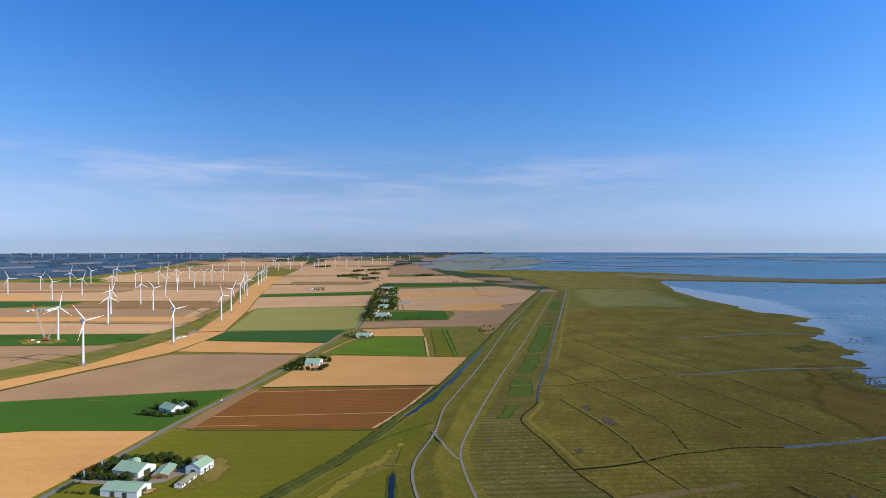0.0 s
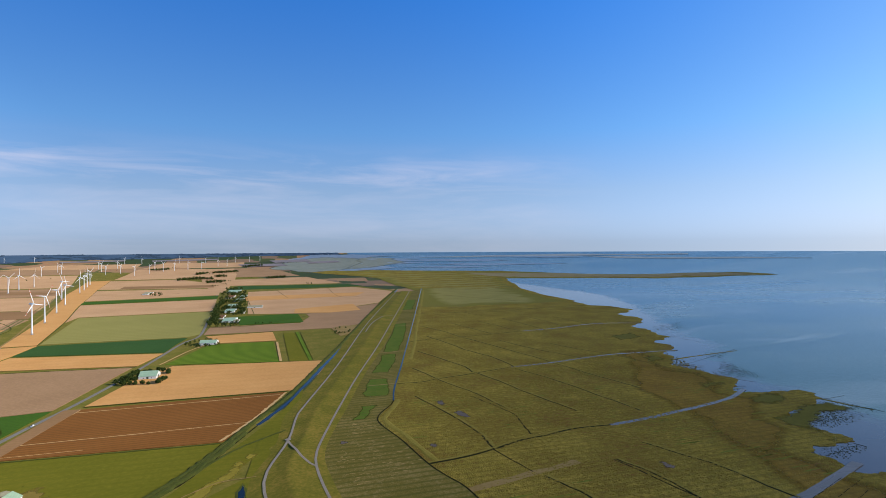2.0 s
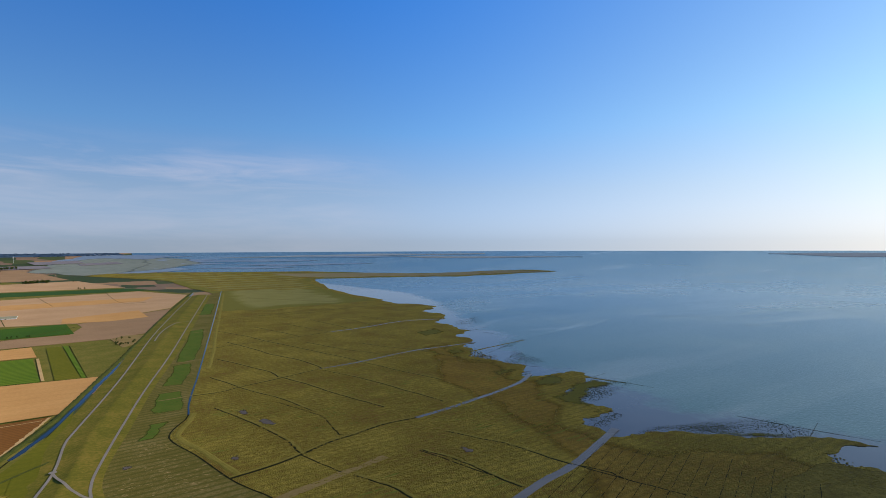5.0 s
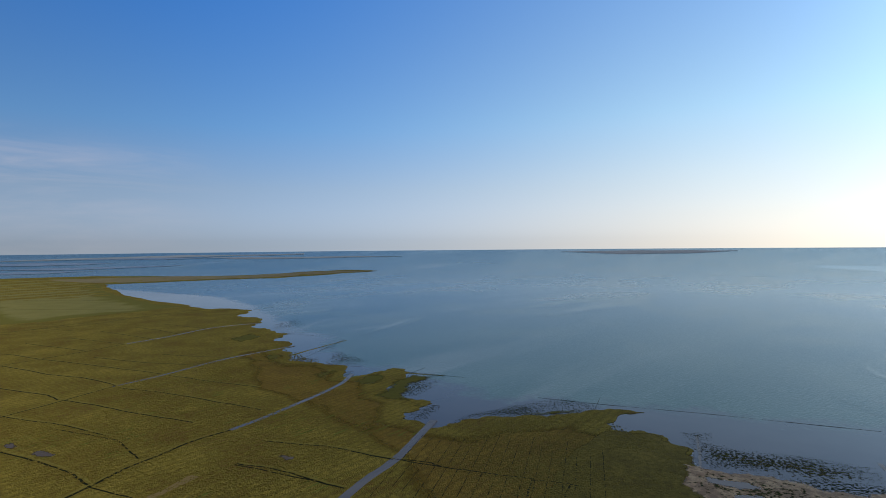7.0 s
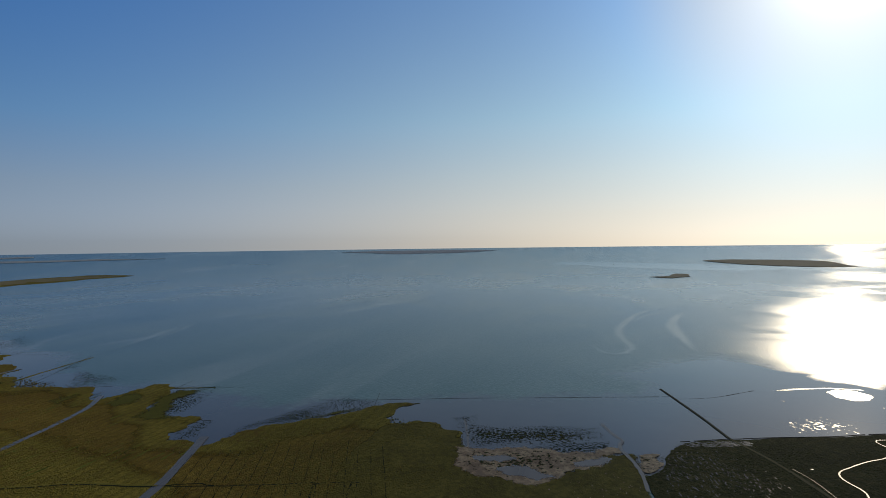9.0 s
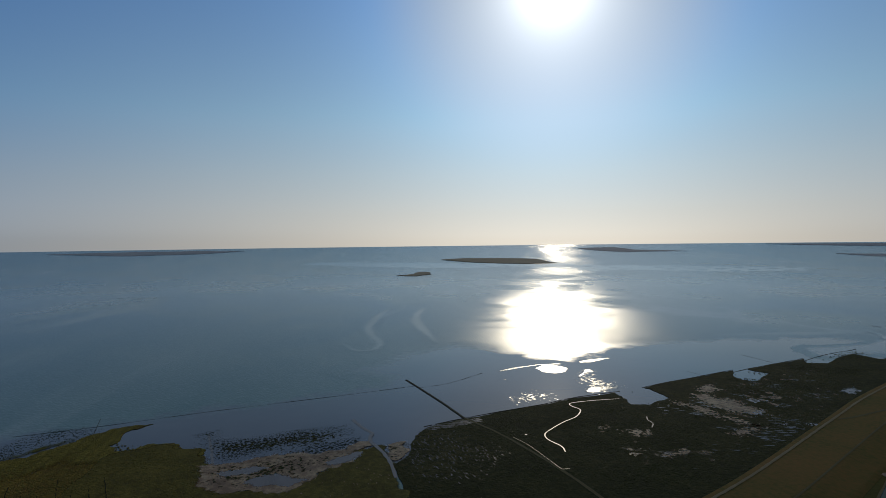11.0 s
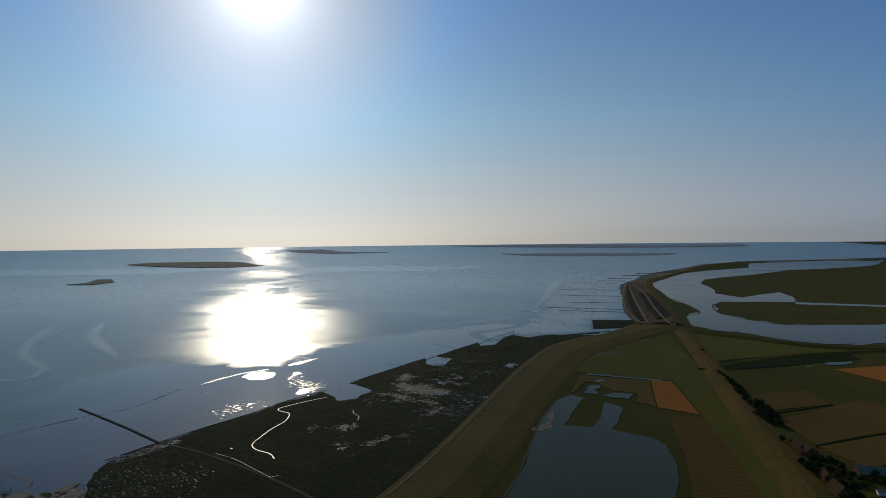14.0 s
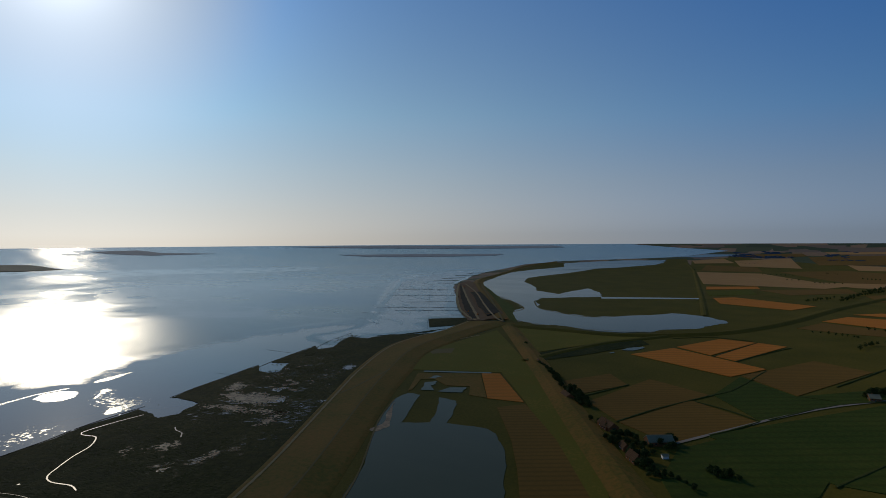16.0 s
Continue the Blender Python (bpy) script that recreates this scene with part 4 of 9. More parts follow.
ribbon("path", DIKE_IN, flat(2.2, 2.2), M["concrete"], "pale paved farm path along the dike foot", "path")
ribbon("path", DIKE_OUT, flat(2.2, 2.3), M["concrete"], "pale paved path on the seaward side of the dike", "path")
ribbon("path", on_dike([(142.3, 1190.4), (164.1, 1288.6), (189.3, 1371), (219.9, 1439.1), (249.6, 1463)]), flat(2.4, 0.1), M["concrete"], "paved path crossing over the dike", "path")
ribbon("path", on_dike([(-8.2, 537.1), (-3.2, 513.4), (2.4, 493.1), (6.3, 483.5), (10.5, 474.3), (15.6, 468.0)]), flat(2.2, 0.1), M["concrete"], "short paved path crossing the dike", "path")
JX, JY = (-8.3, 540.1)
slab("yard", [(JX + 3 * math.cos(k * 0.45), JY + 3 * math.sin(k * 0.45)) for k in range(14)], 2.36, M["concrete"], "paved path junction beside the dike", "junction")

# ---- polder fields ----
FIELDS = [
    ("wheat", [(-524.5, 525.9), (-429.2, 540.1), (-401.2, 546.7), (-281.5, 546.6), (-285.2, 503.2), (-290.6, 448.6), (-296.3, 403.7), (-297.3, 374.0), (-361.7, 362.6)], "ripe golden wheat field beside the road"),
    ("beet", [(-629, 630), (-517.3, 651), (-263.6, 710), (-274.4, 617), (-281.2, 548.3), (-402.5, 548.4), (-430.5, 541.8), (-527.6, 529.0)], "dark green root crop field"),
    ("stubble", [(-585.8, 639), (-556.0, 700), (-519.0, 808), (-463.5, 945), (-241.2, 945), (-256.4, 793), (-264.6, 713), (-402.9, 681), (-519.2, 653)], "brownish harvested stubble field"),
    ("wheat", [(-585.5, 654), (-598.4, 753), (-548.9, 854), (-535.0, 1027), (-526.9, 1184), (-469.4, 1200), (-465.4, 1083), (-471.0, 960), (-526.2, 819), (-562.6, 708), (-571.6, 668)], "long narrow strip of ripe wheat"),
    ("wheat", [(-527.9, 1200), (-626, 1630), (-888, 2547), (-1003, 3133), (-914, 3178), (-838, 2737), (-676, 2041), (-559.1, 1586), (-472.6, 1208)], "narrow ripe strip along the turbines"),
    ("straw", [(-1093, 1155), (-1031, 1298), (-697, 1288), (-645, 1316), (-775, 1870), (-1004, 2723), (-1103, 3213), (-1123, 3338), (-993, 2817), (-743, 1870), (-618, 1288), (-615, 1177)], "pale strip west of the turbine track"),
    ("wheat", [(-464.4, 971), (-460.4, 1077), (-222.5, 1051), (-237.7, 950)], "ripe wheat plot"),
    ("cabbage", [(-462.7, 1090), (-467.0, 1200), (-213.4, 1224), (-219.7, 1153), (-223.0, 1063)], "blue-green vegetable field"),
    ("paleveg", [(-470.9, 1217), (-553.3, 1660), (-230.4, 1723), (-215.8, 1479), (-197.9, 1268), (-217.4, 1233)], "pale green crop field"),
    ("straw", [(-552.6, 1572), (-674, 2041), (-275.0, 2137), (-236.2, 1740), (-558.5, 1675)], "pale straw stubble field"),
    ("beet", [(-688, 2065), (-706, 2165), (-289.4, 2303), (-278.4, 2163)], "narrow dark green crop strip"),
    ("straw", [(-715, 2192), (-824, 2675), (-330.5, 2695), (-293.2, 2333)], "pale harvested field"),
    ("stubble", [(-734, 2306), (-801, 2583), (-483.4, 2593), (-446.9, 2397)], "brown stubble strip"),
    ("straw", [(-838, 2737), (-905, 3147), (-599.1, 3213), (-441.3, 3025), (-342.8, 2729)], "pale harvested field"),
    ("straw", [(-908, 3211), (-923, 3735), (-552.3, 3786), (-458.8, 3258)], "far pale harvested field"),
    ("stubble", [(-446.9, 3292), (-509.9, 3756), (-172.9, 3878), (20.2, 3339)], "far stubble field"),
    ("straw", [(-913, 3770), (-844, 4082), (-352.2, 4139), (-329.4, 3871)], "far pale field"),
    ("beet", [(-1086, 1148), (-923, 1162), (-611, 1169), (-601, 1090), (-636, 1039), (-816, 1028), (-962, 1016)], "bright green field around a turbine site"),
    ("stubble", [(-956, 1011), (-812, 1022), (-599.2, 1039), (-617, 961), (-657, 827), (-673, 711)], "brownish stubble field"),
    ("straw", [(-1276, 1348), (-1070, 1347), (-605, 1316), (-610, 1269), (-615, 1177), (-929, 1170), (-1093, 1155)], "pale straw field"),
    ("stubble", [(-1589, 1680), (-1333, 1678), (-666, 1660), (-610, 1326), (-1079, 1358), (-1286, 1358)], "brown stubble field with a turbine pad"),
    ("fallow", [(-1202, 1872), (-735, 1890), (-676, 1676), (-1139, 1694)], "reddish-brown fallow field"),
    ("cabbage", [(-1769, 1870), (-1488, 1873), (-1206, 1872), (-1211, 1761), (-1346, 1694), (-1589, 1680)], "dull dark green crop field"),
    ("fallow", [(-2090, 2208), (-1800, 2266), (-1309, 2375), (-1308, 2269), (-1750, 2204), (-2039, 2155)], "reddish-brown fallow strip"),
    ("fallow", [(-1712, 2584), (-1240, 2695), (-940, 2636), (-913, 2546), (-1175, 2556), (-1673, 2486)], "reddish-brown fallow strip"),
    ("meadow", [(-1438, 2137), (-1179, 2220), (-1103, 2020), (-1370, 1976)], "olive meadow strip"),
    ("beet", [(-1982, 2702), (-1696, 2867), (-1659, 2734), (-1977, 2623)], "dark green crop strip"),
    ("wheat", [(-1955, 2066), (-1668, 2100), (-1485, 2112), (-1434, 1955), (-1520, 1914), (-1803, 1905)], "ripe wheat strip"),
    ("stubble", [(-1107, 2167), (-813, 2193), (-760, 1996), (-1028, 1975)], "brown stubble strip"),
    ("wheat", [(-1381, 1459), (-1158, 1458), (-633, 1456), (-615, 1367), (-1087, 1368), (-1295, 1369)], "ripe wheat strip"),
    ("fallow", [(-768, 2871), (-378.3, 2894), (-369.3, 2761), (-756, 2743)], "reddish-brown fallow strip"),
    ("wheat", [(-211.2, 2217), (270.2, 2300), (218.3, 2134), (-194.2, 2039)], "golden strip in the stubble"),
    ("straw", [(-2140, 2262), (-1832, 2307), (-1572, 2373), (-882, 2426), (-739, 1910), (-1520, 1914), (-1803, 1905)], "pale straw field"),
    ("stubble", [(-2376, 2511), (-2063, 2597), (-982, 2818), (-891, 2456), (-1849, 2328), (-2157, 2280)], "brown stubble field"),
    ("straw", [(-1743, 2714), (-1785, 3018), (-1535, 3336), (-1143, 3431), (-987, 2849)], "pale field among the turbines"),
    ("stubble", [(-1774, 3051), (-1606, 3570), (-1192, 3747), (-1150, 3462), (-1547, 3364)], "far stubble field"),
    ("straw", [(-1602, 3603), (-1432, 3883), (-975, 4025), (-957, 3796)], "far pale field"),
    ("meadow", [(-272.4, 497.6), (-265.4, 549.9), (-68.0, 549.7), (-75.2, 514.6), (-103.6, 446.1), (-125.7, 394.6), (-136.6, 370.0), (-279.2, 370.1), (-284.1, 403.7), (-279.5, 441.9)], "mown yellow-green meadow"),
    ("fallow", [(-265.6, 555.1), (-252.0, 710), (-234.7, 710), (-249.8, 555.1)], "dry brown headland by the road"),
    ("soil", [(-249.8, 555.1), (-235.5, 710), (-11.9, 727), (-67.0, 554.8)], "reddish-brown ploughed field"),
    ("wheat", [(-234.7, 719), (-216.0, 846), (-183.8, 934), (40.7, 915), (13.0, 807), (-6.0, 733)], "ripe wheat field beside the canal"),
    ("strips", [(-198.3, 949), (-158.3, 1123), (-43.6, 1130), (-27.2, 924)], "striped bright green vegetable plots"),
    ("wheat", [(-179.9, 1233), (-49.8, 1258), (-38.1, 1138), (-148.8, 1138)], "small ripe wheat plot"),
    ("meadow", [(-27.5, 1232), (-5.1, 1241), (18.6, 920), (-11.3, 924)], "mown grass strip"),
    ("verge", [(7.5, 1241), (69.7, 1276), (93.4, 1183), (94.3, 1109), (44.4, 915), (26.0, 919)], "olive meadow beside the canal"),
    ("strips", [(-2.6, 1241), (4.9, 1241), (25.1, 919), (19.5, 920)], "narrow green crop strip"),
    ("stubble", [(-188.8, 1259), (-192.4, 1376), (8.4, 1397), (33.7, 1516), (25.6, 1583), (260.9, 1827), (145.8, 1333), (72.8, 1285)], "brown stubble field"),
    ("beet", [(-130.3, 1397), (-149.6, 1570), (3.2, 1598), (17.0, 1408)], "green field behind the farms"),
    ("straw", [(-130.3, 1628), (-194.6, 2462), (255.4, 2627), (391.7, 2330), (263.6, 1846), (25.8, 1598)], "wide pale stubble field"),
    ("straw", [(-584.2, 3744.9), (-384.5, 3795.8), (-336.7, 3461.7), (-309.9, 3059.2), (-293.7, 2456.2), (-366.7, 2622.5), (-473.8, 3118.3)], "pale stubble round the farms"),
    ("wheat", [(-6.6, 1612), (-3.6, 1722), (177.6, 1827), (181.2, 1641), (90.5, 1597)], "golden unharvested strip"),
    ("cabbage", [(-305.1, 2596), (-266.4, 2797), (249.1, 2795), (312.4, 2659)], "dark green crop strip"),
    ("straw", [(-321.1, 2829), (-333.4, 3164), (53.0, 3271), (226.1, 2863)], "far pale stubble field"),
    # polder behind the other dike
    ("orange", [(248.7, -883), (204.6, -971), (65.2, -879), (100.1, -807)], "ripe orange wheat field"),
    ("orange", [(202.1, -984), (153.1, -1103), (97.2, -1093), (143.9, -940)], "ripe orange wheat field"),
    ("orange", [(136.7, -935), (93.2, -1095), (50.3, -1081), (106.9, -916)], "ripe orange wheat field"),
    ("dull", [(273.3, -671), (236.4, -741), (200.6, -695), (237.5, -617)], "brown stubble plot"),
    ("dull", [(216.1, -598.4), (184.5, -739), (108.9, -700), (169.5, -552.4)], "brown-green pasture"),
    ("dull", [(166.5, -548.1), (122.3, -665), (53.8, -622), (109.1, -513.2)], "brown stubble plot"),
    ("dull", [(89.2, -822), (12.3, -977), (-54.2, -936), (24.3, -750)], "dull olive pasture"),
    ("pasture", [(105.2, -703), (89.7, -814), (25.3, -747), (-60.9, -840), (-57.1, -787), (36.6, -654), (51.8, -627)], "dark green pasture"),
    ("pasture", [(88.5, -553.8), (-55.2, -760), (-120.2, -798), (-75.3, -497.2), (-7.7, -493.5)], "wide dark green pasture"),
    ("pasture", [(102.8, -504.8), (67.1, -567.9), (-4.4, -502.8), (2.3, -463.3), (80.2, -393.9), (100.2, -433.5)], "olive pasture by the farm"),
    ("orange", [(3.3, -1450), (-44.1, -1562), (-178.7, -1544), (-159.7, -1379), (-100.9, -1397)], "ripe field"),
    ("orange", [(-56.3, -1615), (-112.2, -1673), (-191.3, -1653), (-183.5, -1586)], "ripe field"),
    ("dull", [(44.9, -1314), (3.3, -1430), (-124.8, -1357), (-117.8, -1281), (-19.2, -1291)], "brown stubble field"),
    ("wheat", [(532.7, -3053), (242.4, -3064), (-71.3, -2539), (-2.4, -2391), (398.6, -2428)], "pale stubble field"),
    ("orange", [(278.8, -1862), (226.5, -1913), (16.5, -1766), (68.0, -1638), (237.5, -1710)], "ripe orange wheat strip"),
    ("meadow", [(334.5, -2092), (209.5, -2215), (177.5, -2045), (300.4, -1930)], "olive meadow strip"),
    ("dull", [(189.8, -2227), (-68.3, -2429), (-92.9, -2249), (86.4, -2078)], "brown stubble strip"),
    ("wheat", [(663, -3653), (514.2, -3814), (425.2, -3588), (621, -3505)], "far pale field"),
    ("dull", [(179.1, -3174), (-92.6, -3305), (-359.5, -3114), (-330.3, -2860), (-108.9, -2638)], "far brown field"),
    ("wheat", [(-100.2, -3579), (-400.3, -3469), (-382.8, -3317), (-136.6, -3316)], "far ripe field"),
    ("dull", [(548.6, -3431), (293.5, -3379), (249.4, -3152), (530.6, -3150)], "far brown field"),
    ("wheat", [(73.1, -2690), (-312.8, -2708), (-289.4, -2505), (-102.2, -2476)], "far ripe field"),
    ("dull", [(-103.8, -2170), (-266.7, -2308), (-242.8, -2100), (-131.7, -1965)], "brown field"),
    ("orange", [(366.1, -2290), (206.7, -2382), (189.0, -2280), (345.7, -2162)], "pale ripe strip"),
    ("dull", [(478.2, -4034), (112.9, -4139), (80.5, -4000), (426.7, -3862)], "far brown field"),
    ("wheat", [(-3.5, -4204), (-387.1, -4235), (-402.6, -4131), (-31.6, -4094)], "far ripe field"),
    ("wheat", [(439.3, -3707), (161.7, -3876), (91.8, -3372), (377.4, -3417)], "far pale field"),
    ("dull", [(80.0, -3972), (-373.0, -4079), (-374.5, -3617), (21.5, -3557)], "far brown field"),
]
HEIGHT = {"verge": 0.5, "meadow2": 0.5, "fallow": 0.62, "wheat": 0.8, "straw": 0.45, "stubble": 0.4, "soil": 0.3, "beet": 0.55, "cabbage": 0.5, "meadow": 0.3, "paleveg": 0.5, "strips": 0.5, "polder": 0.25, "pasture": 0.3, "dull": 0.35, "orange": 0.7}
for i, (k, o, lab) in enumerate(FIELDS):
    slab("field", o, HEIGHT[k] + 0.02 * (i % 5) + 0.3, M[k], lab, "field", drop=0.6, group="farm fields")

# polder grass under the fields
slab("polder_grass", [(-316.5, 317.2), (-2788, 2797), (-1757, 3583), (-487.4, 3590), (191.4, 2864), (414.3, 2392), (157.8, 1343), (12.5, 778), (-65.7, 522.2), (-123.3, 399.9), (-123.5, 317.1)], 0.12, M["verge"], "grass verges between the fields", "grass", grid=150)
slab("polder_grass", [(307.4, -216.0), (401.4, -400.4), (514.3, -655), (547.1, -827), (559.0, -1065), (321.3, -1076), (182.2, -1204), (283.6, -1650), (571.2, -3103), (666, -3652), (464.0, -3915), (-388.7, -3368), (-47.0, -400.7), (248.6, -203.3)], 0.12, M["polder"], "dark green polder grassland", "grass", grid=150)

slab("meadow", [(550.6, -1024), (495.2, -1039), (420.8, -1039), (283.6, -1070), (274.8, -1037), (337.3, -919), (384.3, -809), (423.4, -849)], 0.8, M["meadow2"], "bright olive meadow below the lake dike", "meadow", drop=0.3)
slab("reed_marsh", rough_line([(380.7, -802), (334.0, -910), (272.0, -1026), (245.5, -983), (299.6, -859), (348.8, -766)], 4, depth=3, seed=661), 0.75, M["darkmarsh"], "dark reedy ground along a ditch", "reeds")
slab("pool", rough_line([(271.3, -908), (266.3, -934), (250.3, -958), (244.5, -947), (253.8, -916)], 2, depth=2, seed=662), 0.85, M["lake"], "narrow bright pool among the reeds", "pool")
slab("pool", rough_line([(281.3, -877), (275.6, -887), (274.3, -878), (278.2, -872)], 1, depth=2, seed=663), 0.85, M["lake"], "small bright pool among the reeds", "pool")
slab("grass_bank", rough_line([(1115, -1921), (855, -1565), (687, -1341), (629, -1221), (558.6, -1108), (599.7, -1126), (782, -1390), (1032, -1740)], 3, depth=2, seed=664), 0.78, M["grass"], "green grass bank between dike and lake", "bank")

# ---- roads, canal ----
M["mud"] = mat("wet_dark_mud", [(0.014, 0.016, 0.008), (0.024, 0.025, 0.012)], 0.5, 0.05, rough=0.9, bump=0.4)
ribbon("road", [(-288.2, 382.0), (-288.2, 403.7), (-283.9, 439.7), (-279.4, 497.6), (-274.9, 560.4), (-263.5, 644), (-248.5, 734), (-234.8, 846), (-221.3, 1020), (-211.5, 1153), (-194.9, 1233), (-202.0, 1365), (-223.2, 1584), (-263.7, 1971), (-326.1, 2595)], flat(5.4, 0.55), M["asphalt"], "straight grey asphalt country road through the fields", "road")
CANAL = [(424.0, 2392), (241.0, 1688), (135.0, 1258), (78.9, 1026), (40.9, 879), (12.3, 762), (-9.7, 678), (-38.8, 597.7), (-61.3, 530.0), (-82.9, 469.7), (-102.8, 433.1), (-119.2, 399.9), (-130.4, 373.8)]
ribbon("canal", CANAL[:8], flat(5.0, 0.5), M["canal"], "dark blue drainage canal along the dike", "canal", wobble=0.22, step=9)
ribbon("canal", CANAL[7:], flat(1.6, 0.5), M["mud"], "narrow overgrown end of the drainage canal", "canal", wobble=0.3, step=7)

# ---- lakes and ponds behind the other dike ----
LAKE = [(1210, -2073), (1390, -2588), (1347, -2838), (1273, -3021), (1099, -3239), (815, -3675), (789, -3487), (1047, -3085), (1131, -2611), (1158, -2409), (1053, -2162), (842, -1820), (725, -1744), (721, -1998), (631, -1869), (576.3, -1724), (721, -1598), (708, -1511), (619, -1356), (519.7, -1284), (441.7, -1262), (392.5, -1315), (303.8, -1429), (217.9, -1400), (168.0, -1328), (204.5, -1215), (277.6, -1112), (364.3, -1073), (457.9, -1100), (521.6, -1098), (577.9, -1134), (640, -1235), (655, -1334), (765, -1477), (875, -1589), (1041, -1813)]
slab("lake_shore", [(1151, -1932), (1384, -2515), (1455, -3230), (716, -3766), (423.5, -2514), (231.2, -1462), (147.9, -1340), (192.4, -1142), (544.3, -1037)], 0.25, M["polder"], "dark green grassland round the lake", "grassland", grid=150)
slab("lake", rough_line(LAKE, 12, depth=3, seed=3), 0.6, M["lake"], "calm blue-grey lake behind the dike", "lake", grid=0)
slab("lake", rough_line([(1328, -3283), (1171, -3453), (966, -3594), (801, -3612), (804, -3413), (923, -3202), (1179, -2915)], 15, depth=3, seed=17), 1.2, M["lake"], "far arm of the lake behind the dike", "lake")
slab("lake", rough_line([(815, -3835), (643, -4018), (446, -4038), (467, -3943), (648, -3844)], 10, depth=3, seed=18), 1.2, M["lake"], "thin far arm of the lake", "lake")
POND = [(401.5, -487.4), (405.8, -517.9), (388.0, -519.4), (345.5, -429.8), (321.9, -445.6), (364.1, -523.0), (342.2, -522.3), (332.1, -510.7), (306.8, -453.2), (271.1, -460.5), (252.0, -453.4), (231.9, -429.4), (203.0, -379.3), (174.4, -322.6), (244.0, -227.0), (272.9, -272.5), (295.1, -313.4), (330.9, -366.5), (356.6, -404.4), (381.3, -445.2)]
slab("pond", rough_line(POND, 2.5, depth=3, seed=6), 0.45, M["lake"], "dark grey-green pond behind the dike", "pond")

# ---- foreland between dike and marsh, creeks and ditches ----
slab("foreland", [(457.5, 2270), (528.1, 2392), (308.2, 1477), (220.0, 1108), (154.9, 845), (119.8, 704), (107.2, 645), (81.3, 581.9), (105.4, 450.4), (121.9, 399.7), (126.9, 362.2), (23.7, 355.0), (23.9, 401.6), (19.2, 433.0), (15.3, 473.4), (16.9, 507.2), (27.1, 558.2), (52.9, 670), (86.6, 807), (149.0, 1043), (255.8, 1477)], 1.12, M["foreland"], "grooved grassy foreland between dike and marsh", "foreland", drop=0.4)
M["grazed"] = frayed(mat("grazed_green_turf", [(0.055, 0.105, 0.02), (0.075, 0.122, 0.024), (0.105, 0.128, 0.03)], 0.3, 0.04, bump=0.5, stripe=(4, 9), stripe_col=(0.10, 0.10, 0.03), stripe_amt=0.6), 0.06, 0.6)
for i, o in enumerate([[(366.6, 1905), (403.2, 1905), (329.9, 1597), (294.3, 1597)], [(220.5, 1304), (261.9, 1333), (174.8, 959), (138.3, 949)], [(132.6, 929), (165.4, 939), (129.9, 792), (98.3, 796)], [(92.1, 765), (128.1, 771), (109.2, 670), (73.6, 667)], [(68.3, 643), (95.0, 643), (73.3, 583.8), (49.3, 580.0)]]):
    o = rough_line(o, 5, depth=3, seed=i)
    fray(slab("foreland_plot", o, 1.2, M["grazed"], "greener grazed plot on the foreland", "grass plot", grid=5), o, 8)


def water_line(name, line, wide, label, seed=1, bank=True):
    """A creek or ditch: water with a dark muddy edge and taller grass along it."""
    width = wide * (0.7 if wide >= 5 else 0.55)
    if bank:
        ribbon("bank_grass", line, [(width * 0.5 + 3.4, 0.0), (width * 0.5 + 1.4, 0.12), (width * 0.5 + 0.2, 0.0)], M["tallgrass"], "strip of taller yellow grass along a ditch", "bank", base=1.02, wobble=0.12, seed=seed, step=12)
    ribbon(name, line, [(width * 0.5 + 0.3, 0.03), (width * 0.5, 0.05), (-width * 0.5, 0.05), (-width * 0.5 - 0.3, 0.03)], M["mud"] if wide < 5 else M["creek"], label, name, base=1.02, wobble=0.05, seed=seed, step=8)


for i, o in enumerate([[(90.4, 727.5), (109, 728.5), (129.1, 732.3)], [(138, 949.9), (162.3, 954.9), (184.6, 961.4)], [(216, 1267.5), (242.7, 1274.3), (258.7, 1276.7)]]):
    ribbon("path", o, flat(2.4, 1.3), M["track"], "pale cart track across the foreland", "path", wobble=0.2, step=6, seed=940 + i)
for i, o in enumerate([[(176.2, 881.3), (212.9, 1021.4), (266.7, 1252.7), (348.8, 1590.1), (525.4, 2325.3)]]):
    ribbon("bank_grass", o, [(3, 0.0), (1.2, 0.22), (-1.2, 0.22), (-3, 0)], M["tallgrass"], "strip of taller yellow grass along a ditch", "bank", base=1.05, wobble=0.25, step=9, seed=950 + i)
M["mudpool"] = mat("dull_mud_pool", [(0.09, 0.07, 0.055), (0.125, 0.10, 0.08)], 0.3, 0.05, rough=0.7, bump=0.1, spec=0.1, diff_rough=0.5)
ribbon("ditch", [(537.7, 2424), (309.7, 1477), (220.0, 1108), (155.7, 845), (121.5, 710), (109.9, 650)], flat(2.0, 1.2), M["canal"], "straight water-filled ditch at the marsh edge", "ditch", wobble=0.1)
ribbon("ditch", [(109.9, 650), (104.6, 634), (81.3, 581.9), (94.3, 514.4), (105.4, 450.4), (113.8, 422.6), (121.9, 399.7), (126.9, 362.2)], flat(1.5, 1.2), M["mud"], "dark narrow boundary ditch", "ditch", wobble=0.15, step=8)
ribbon("bank_grass", [(116.3, 652), (105.9, 623), (89.0, 581.9), (101.0, 522.0), (113.4, 455.1)], [(3, 0.0), (1.5, 0.25), (-1.5, 0.25), (-3, 0)], M["tallgrass"], "strip of taller yellow grass along a ditch", "bank", base=1.05, wobble=0.2)
